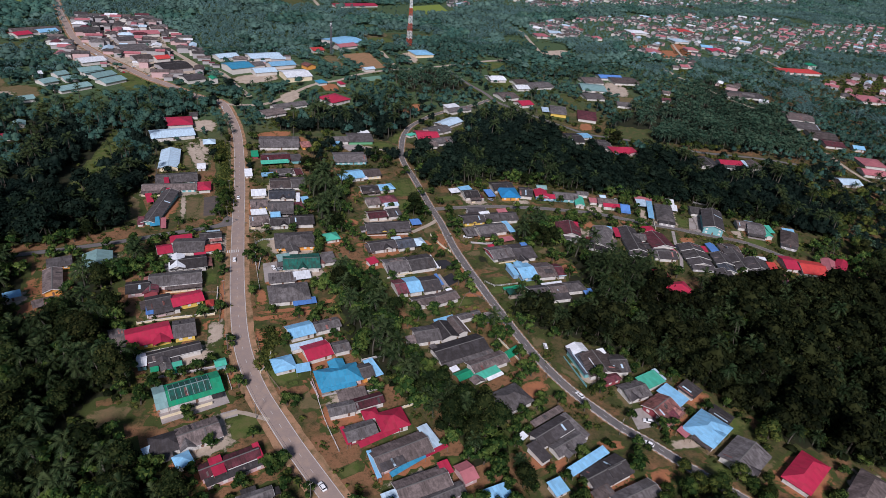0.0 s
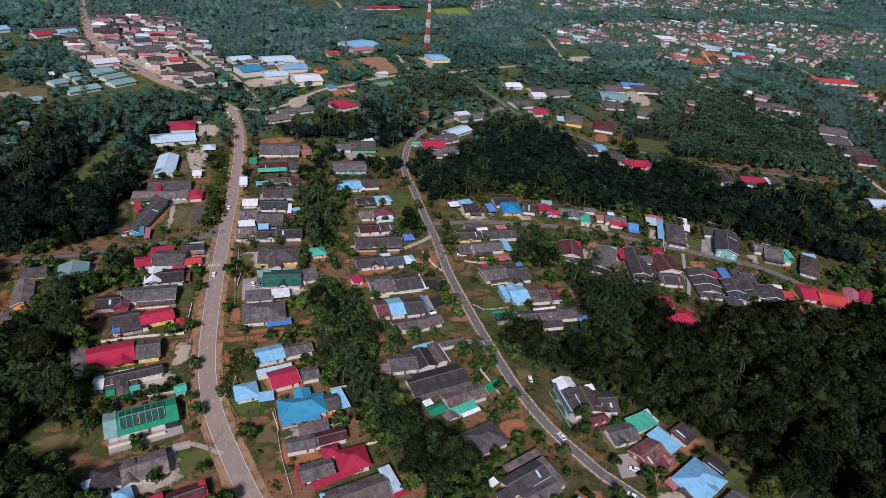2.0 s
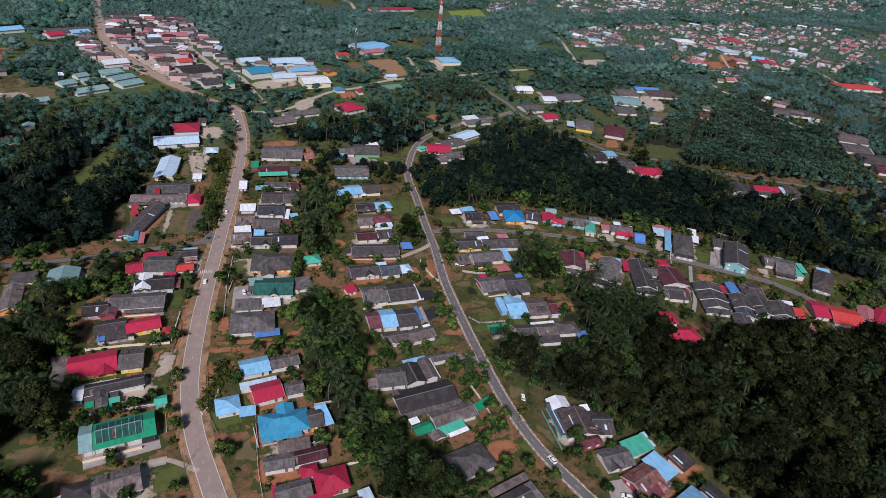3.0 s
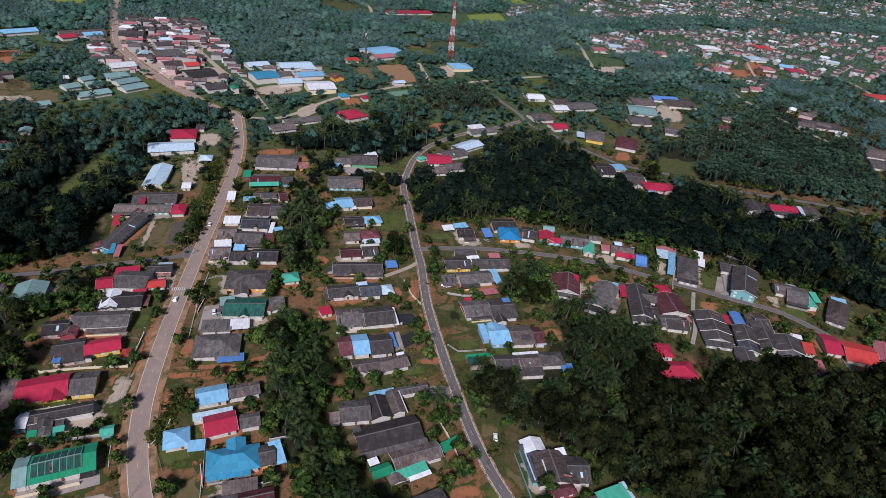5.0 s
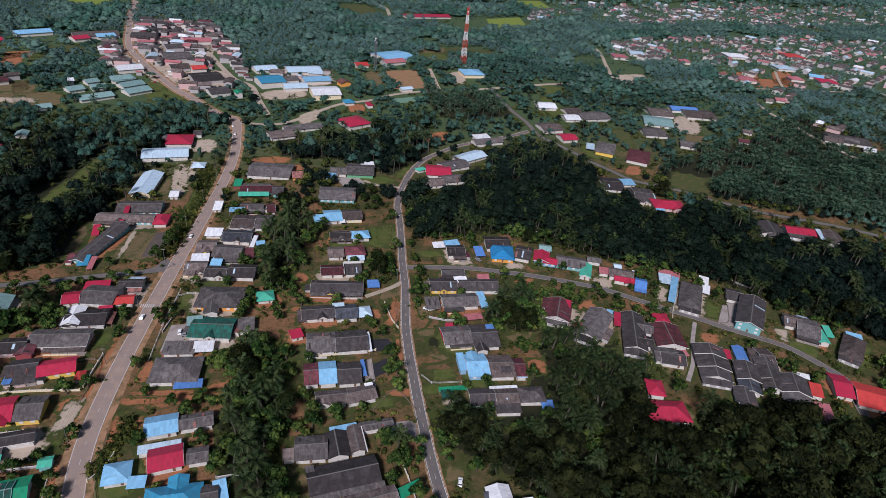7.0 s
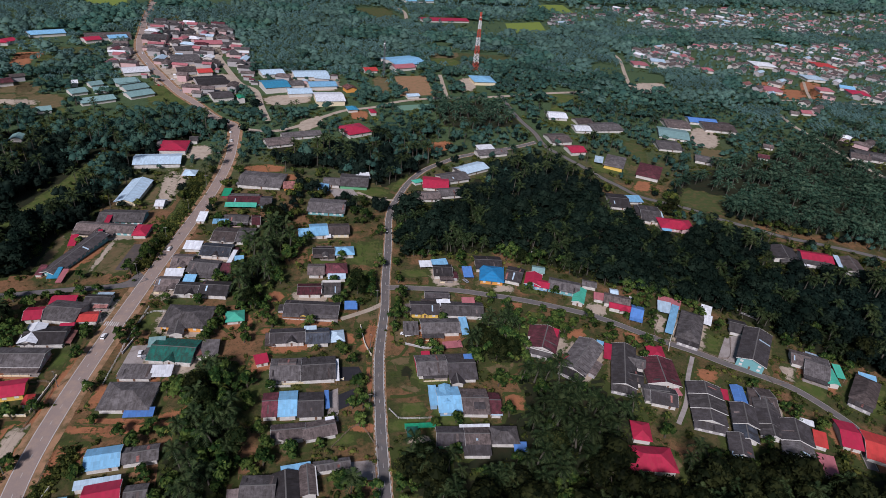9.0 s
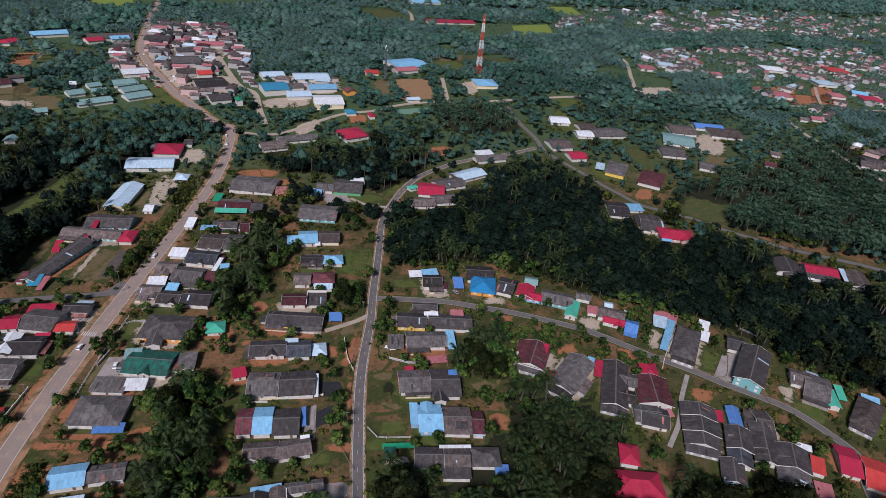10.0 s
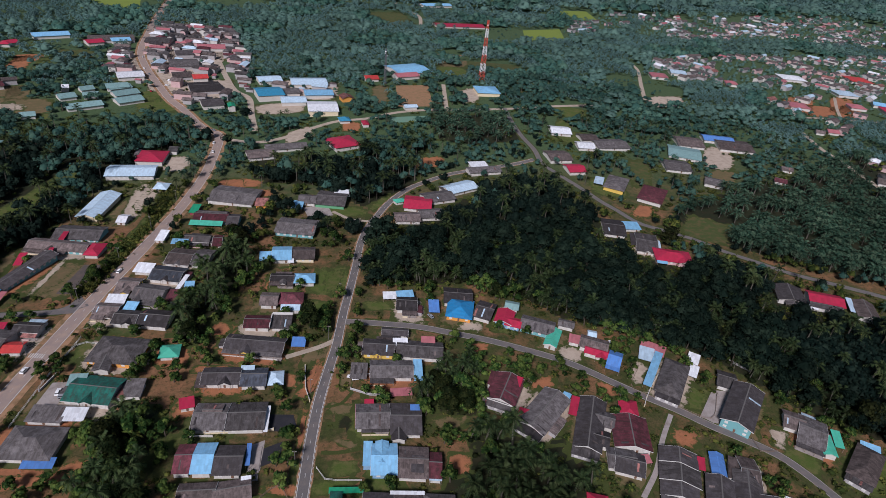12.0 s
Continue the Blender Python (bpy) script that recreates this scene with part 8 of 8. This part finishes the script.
WOODS = {
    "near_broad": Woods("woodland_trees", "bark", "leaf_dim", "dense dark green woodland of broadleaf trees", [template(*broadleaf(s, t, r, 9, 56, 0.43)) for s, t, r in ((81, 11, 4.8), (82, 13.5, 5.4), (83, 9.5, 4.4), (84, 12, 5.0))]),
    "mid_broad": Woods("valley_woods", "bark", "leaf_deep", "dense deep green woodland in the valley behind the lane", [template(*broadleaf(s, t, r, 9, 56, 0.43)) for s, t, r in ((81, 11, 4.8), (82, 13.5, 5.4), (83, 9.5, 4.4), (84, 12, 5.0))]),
    "near_garden": Woods("garden_trees", "bark", "leaf_bright", "leafy green trees between the village houses", [template(*broadleaf(s, t, r, 5, 32, 0.45)) for s, t, r in ((85, 6, 2.9), (86, 7, 3.4), (87, 5, 2.6))]),
    "near_shrub": Woods("shrubs", "bark", "leaf_weed", "low green shrubs and weeds between the houses", [low_shrub(s) for s in (88, 89, 90, 95, 96)]),
    "near_coconut": Woods("coconut_grove", "palm_bark", "frond", "grove of tall coconut palms with feathery fronds", [template(*coconut(s, t, k, 15, 7, 3)) for s, t, k in ((91, 6.6, 1.2), (92, 5.2, 0.6), (97, 8, 1.6))]),
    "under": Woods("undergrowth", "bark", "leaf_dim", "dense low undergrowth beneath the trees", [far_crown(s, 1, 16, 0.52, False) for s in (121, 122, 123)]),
    "near_oil": Woods("oil_palm_grove", "palm_bark", "oil_frond", "stout oil palms with arching green fronds", [template(*oil_palm(93, 6))]),
    "near_banana": Woods("banana_grove", "leaf_bright", "leaf_bright", "banana plants with broad green leaves", [template(*banana(94))]),
    "broad": Woods("far_woods", "bark", "leaf_deep", "dense dark green woodland of mixed broadleaf trees", [far_crown(s, 4, 34, 0.46) for s in (61, 62, 63, 64)]),
    "bright": Woods("far_garden_trees", "bark", "leaf_bright", "leafy green trees among distant houses", [far_crown(s, 3, 20, 0.55) for s in (65, 66, 67)]),
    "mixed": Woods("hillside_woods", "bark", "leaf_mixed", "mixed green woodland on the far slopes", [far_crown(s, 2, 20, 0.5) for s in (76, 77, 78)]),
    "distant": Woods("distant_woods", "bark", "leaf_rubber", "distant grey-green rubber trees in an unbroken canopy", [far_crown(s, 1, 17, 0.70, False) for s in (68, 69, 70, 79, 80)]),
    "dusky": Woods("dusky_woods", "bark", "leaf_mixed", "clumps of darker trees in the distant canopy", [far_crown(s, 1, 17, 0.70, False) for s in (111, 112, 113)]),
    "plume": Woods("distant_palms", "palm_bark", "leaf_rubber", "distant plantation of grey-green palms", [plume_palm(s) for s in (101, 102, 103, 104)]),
    "oil": Woods("far_oil_palms", "palm_bark", "oil_frond", "rows of grey-green oil palms in a plantation", [far_palm(s, 5.5, 17, 5) for s in (71, 72, 73)]),
    "coconut": Woods("far_coconut_palms", "palm_bark", "frond", "tall coconut palms standing among the far woods", [far_palm(s, 10, 13, 5) for s in (74, 75)]),
}


def region_at(x, y):
    j, i = int((y - Y0) / CELL), int((x - X0) / CELL)
    if 0 <= j < NY and 0 <= i < NX:
        return region_of[j, i], taken[j, i]
    return 0, False


def low_at(x, y):
    j, i = int((y - Y0) / CELL), int((x - X0) / CELL)
    return 0 <= j < NY and 0 <= i < NX and low_ground[j, i]


def seen(x, y):
    return x > -94 - 0.24 * (y - 188) and y > 45 and x < (590 + 2.05 * (y - 188) if y > 188 else 250 + 2.1 * (y - 42))


def near_plants(px, py, reg, rng, turn, which, clump):
    u, k = rng.random(), rng.uniform(0.8, 1.25)
    if not free(px, py, 2.8 if reg in (1, 3, 6) else 4.0):  # close to a roof or a road only low plants grow
        if u < 0.62 + 0.8 * clump:
            plant("shrub" if u < 0.22 else ("banana" if u < 0.28 else "garden"), px, py, k * (1.0 if u < 0.28 else 0.88), turn, which)
    elif reg == 1:
        if u < 0.34:
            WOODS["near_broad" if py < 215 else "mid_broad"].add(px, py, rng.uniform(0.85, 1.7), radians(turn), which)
        elif u < 0.54:
            if u < 0.42:
                plant("garden", px, py, rng.uniform(0.7, 1.2), turn, which)
            else:
                WOODS["near_shrub"].add(px, py, rng.uniform(1.1, 2.2), radians(turn), which, 1.3)
        else:
            plant("coconut", px, py, rng.choice((0.75, 0.9, 1.0, 1.1, 1.3)), turn, which)
    elif reg == 6:
        plant("broad" if u < 0.2 else ("garden" if u < 0.5 else ("coconut" if u < 0.92 else "banana")), px, py, k if u < 0.2 else k * 1.2, turn, which)
    elif reg == 2:
        plant("oil" if u < 0.6 else "shrub", px, py, k, turn, which)
    elif reg == 3:
        if u < 0.76:
            plant("coconut" if u < 0.68 else ("broad" if u < 0.72 else "garden"), px, py, k * (1.3 if u < 0.68 else 1.0), turn, which)
    elif reg == 4:
        if u < 0.5:
            plant("shrub", px, py, k * 1.2, turn, which)
    elif clump > -0.13:
        plant("garden" if u < 0.48 else ("broad" if u < 0.66 else ("coconut" if u < 0.82 else ("banana" if u < 0.9 else "shrub"))), px, py, k * 1.1 if u < 0.48 else k, turn, which)
    elif u < 0.8 + clump:
        plant("shrub" if u < 0.14 else ("garden" if u < 0.72 else ("banana" if u < 0.82 else "coconut")), px, py, k * 0.95, turn, which)


def scatter():
    rng = random.Random(5)
    plant("coconut", 233.3, 113.6, 1.2, 70, 0)
    for y0, y1, step in ((45, 412, 5.2), (412, 620, 6.8), (620, 800, 7.2), (800, 1250, 8.8), (1250, 2400, 20)):
        y = y0
        while y < y1:
            x = -400.0
            while x < 2900:
                px, py = x + rng.uniform(-0.5, 0.5) * step, y + rng.uniform(-0.5, 0.5) * step
                x += step
                if not seen(px, py):
                    continue
                reg, busy = region_at(px, py)
                if busy:
                    continue
                if low_at(px, py) and rng.random() < (0.97 if reg == 1 else 0.8):
                    if py > 620 and rng.random() < 0.7:
                        continue
                    WOODS["near_shrub"].add(px, py, rng.uniform(1.0, 2.2), rng.uniform(0, 6.28), rng.randint(0, 9), rng.uniform(0.7, 1.1))
                    continue
                clump = noise.noise(Vector((px * 0.024, py * 0.024, 0)))
                turn, which, u = rng.uniform(0, 360), rng.randint(0, 99), rng.random()
                if reg in (1, 3, 6) and py < 600 and free(px, py, 2.0):
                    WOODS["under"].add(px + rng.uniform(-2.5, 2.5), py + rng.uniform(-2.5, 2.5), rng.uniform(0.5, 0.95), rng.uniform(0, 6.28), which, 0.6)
                if py < 412 and px < 430:
                    near_plants(px, py, reg, rng, turn, which, clump)
                    continue
                big, k, spin = 1.22 * max(1.0, step / 7.4), rng.uniform(0.85, 1.25), radians(turn)
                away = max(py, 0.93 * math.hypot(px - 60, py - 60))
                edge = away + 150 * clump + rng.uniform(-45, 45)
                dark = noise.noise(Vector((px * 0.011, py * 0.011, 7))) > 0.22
                # leaf colour steps paler with distance to imitate haze
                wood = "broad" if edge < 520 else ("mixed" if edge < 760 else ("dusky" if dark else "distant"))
                if py > 640 and reg != 5 and noise.noise(Vector((px * 0.007, py * 0.007, 12))) > 0.42:
                    if u < 0.3:
                        WOODS["mixed"].add(px, py, k * 0.55, spin, which)
                    continue
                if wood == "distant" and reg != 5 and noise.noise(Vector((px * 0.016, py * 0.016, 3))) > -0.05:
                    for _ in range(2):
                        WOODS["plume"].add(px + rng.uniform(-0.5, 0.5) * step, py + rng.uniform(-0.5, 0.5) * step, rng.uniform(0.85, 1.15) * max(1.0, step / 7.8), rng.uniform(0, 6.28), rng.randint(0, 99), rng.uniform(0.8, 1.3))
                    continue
                if reg == 2:
                    if u < 0.5:
                        WOODS["oil"].add(px, py, k * 1.4, spin, which)
                elif reg in (1, 6):
                    if u < 0.82:
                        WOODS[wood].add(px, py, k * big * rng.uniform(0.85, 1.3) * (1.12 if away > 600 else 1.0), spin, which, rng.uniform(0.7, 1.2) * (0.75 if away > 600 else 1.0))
                    else:
                        WOODS["coconut"].add(px, py, k * 1.3, spin, which)
                elif reg == 4:
                    if u < 0.3:
                        WOODS["bright"].add(px, py, 0.4, spin, which)
                elif reg == 5:
                    if u < (0.12 if px < 400 else 0.5):
                        WOODS["bright" if py < 600 else wood].add(px, py, 0.62 * big, spin, which)
                elif clump > -0.1 or py > 640:
                    if u < 0.8 or py > 640:
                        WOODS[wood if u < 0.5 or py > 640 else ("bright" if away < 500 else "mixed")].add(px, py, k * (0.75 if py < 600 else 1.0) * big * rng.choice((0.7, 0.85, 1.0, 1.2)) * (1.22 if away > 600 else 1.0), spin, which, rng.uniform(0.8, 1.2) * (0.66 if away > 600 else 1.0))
                    elif u < 0.9:
                        WOODS["coconut"].add(px, py, k, spin, which)
                elif u < 0.7:
                    WOODS[("bright" if away < 500 else "mixed") if u < 0.5 else wood].add(px, py, k * rng.uniform(0.5, 1.0), spin, which)
                elif u < 0.78:
                    WOODS["oil"].add(px, py, k * 1.05, spin, which)
            y += step
    # weeds and shrubs close to the houses, in what is left between the plants
    for _ in range(4200):
        px, py = rng.uniform(-75, 430), rng.uniform(50, 412)
        reg, busy = region_at(px, py)
        if seen(px, py) and not busy and free(px, py, 2.2) and noise.noise(Vector((px * 0.07, py * 0.07, 4))) > rng.uniform(-0.4, 0.2):
            WOODS["near_shrub"].add(px, py, rng.uniform(0.4, 1.15), rng.uniform(0, 6.28), rng.randint(0, 9), rng.uniform(0.6, 1.2))


for (ax, ay), (bx, by) in zip(R3, R3[1:]):  # open verges along the road through the palms
    take_box((ax + bx) / 2 - 4, (ay + by) / 2 - 9, math.atan2(by - ay, bx - ax), math.hypot(bx - ax, by - ay) + 4, 22, 0, True)


def roadside(line, off, chance, seed):
    """Uneven low growth along a road's shoulders."""
    rng = random.Random(seed)
    for (ax, ay), (bx, by) in zip(line, line[1:]):
        k = math.hypot(bx - ax, by - ay)
        for i in range(int(k / 1.6)):
            t, side = (i + rng.random()) * 1.6 / k, rng.choice((-1, 1))
            r = side * (off + rng.uniform(0, 2.5))
            px, py = ax + (bx - ax) * t - (by - ay) / k * r, ay + (by - ay) * t + (bx - ax) / k * r
            if py < 420 and seen(px, py) and rng.random() < chance and noise.noise(Vector((px * 0.05, py * 0.05, 9))) > -0.05:
                if free(px, py, 1.5):
                    WOODS["near_shrub"].add(px, py, rng.uniform(0.45, 0.9), rng.uniform(0, 6.28), rng.randint(0, 9), rng.uniform(0.6, 1.1))


def hedge(line, seed):
    rng = random.Random(seed)
    for (ax, ay), (bx, by) in zip(line, line[1:]):
        k = math.hypot(bx - ax, by - ay)
        for i in range(int(k / 0.6)):
            t, r = (i + rng.random()) * 0.6 / k, rng.uniform(-2.6, 2.6)
            px, py = ax + (bx - ax) * t - (by - ay) / k * r, ay + (by - ay) * t + (bx - ax) / k * r
            WOODS["near_shrub"].add(px, py, rng.uniform(0.8, 1.7), rng.uniform(0, 6.28), rng.randint(0, 9), rng.uniform(0.9, 1.6))


scatter()
for i, line in enumerate(HEDGES):
    hedge(line, 40 + i)
roadside(R1, 8.2, 0.8, 3)
roadside(R2, 5.8, 0.8, 4)
for w in WOODS.values():
    w.build()
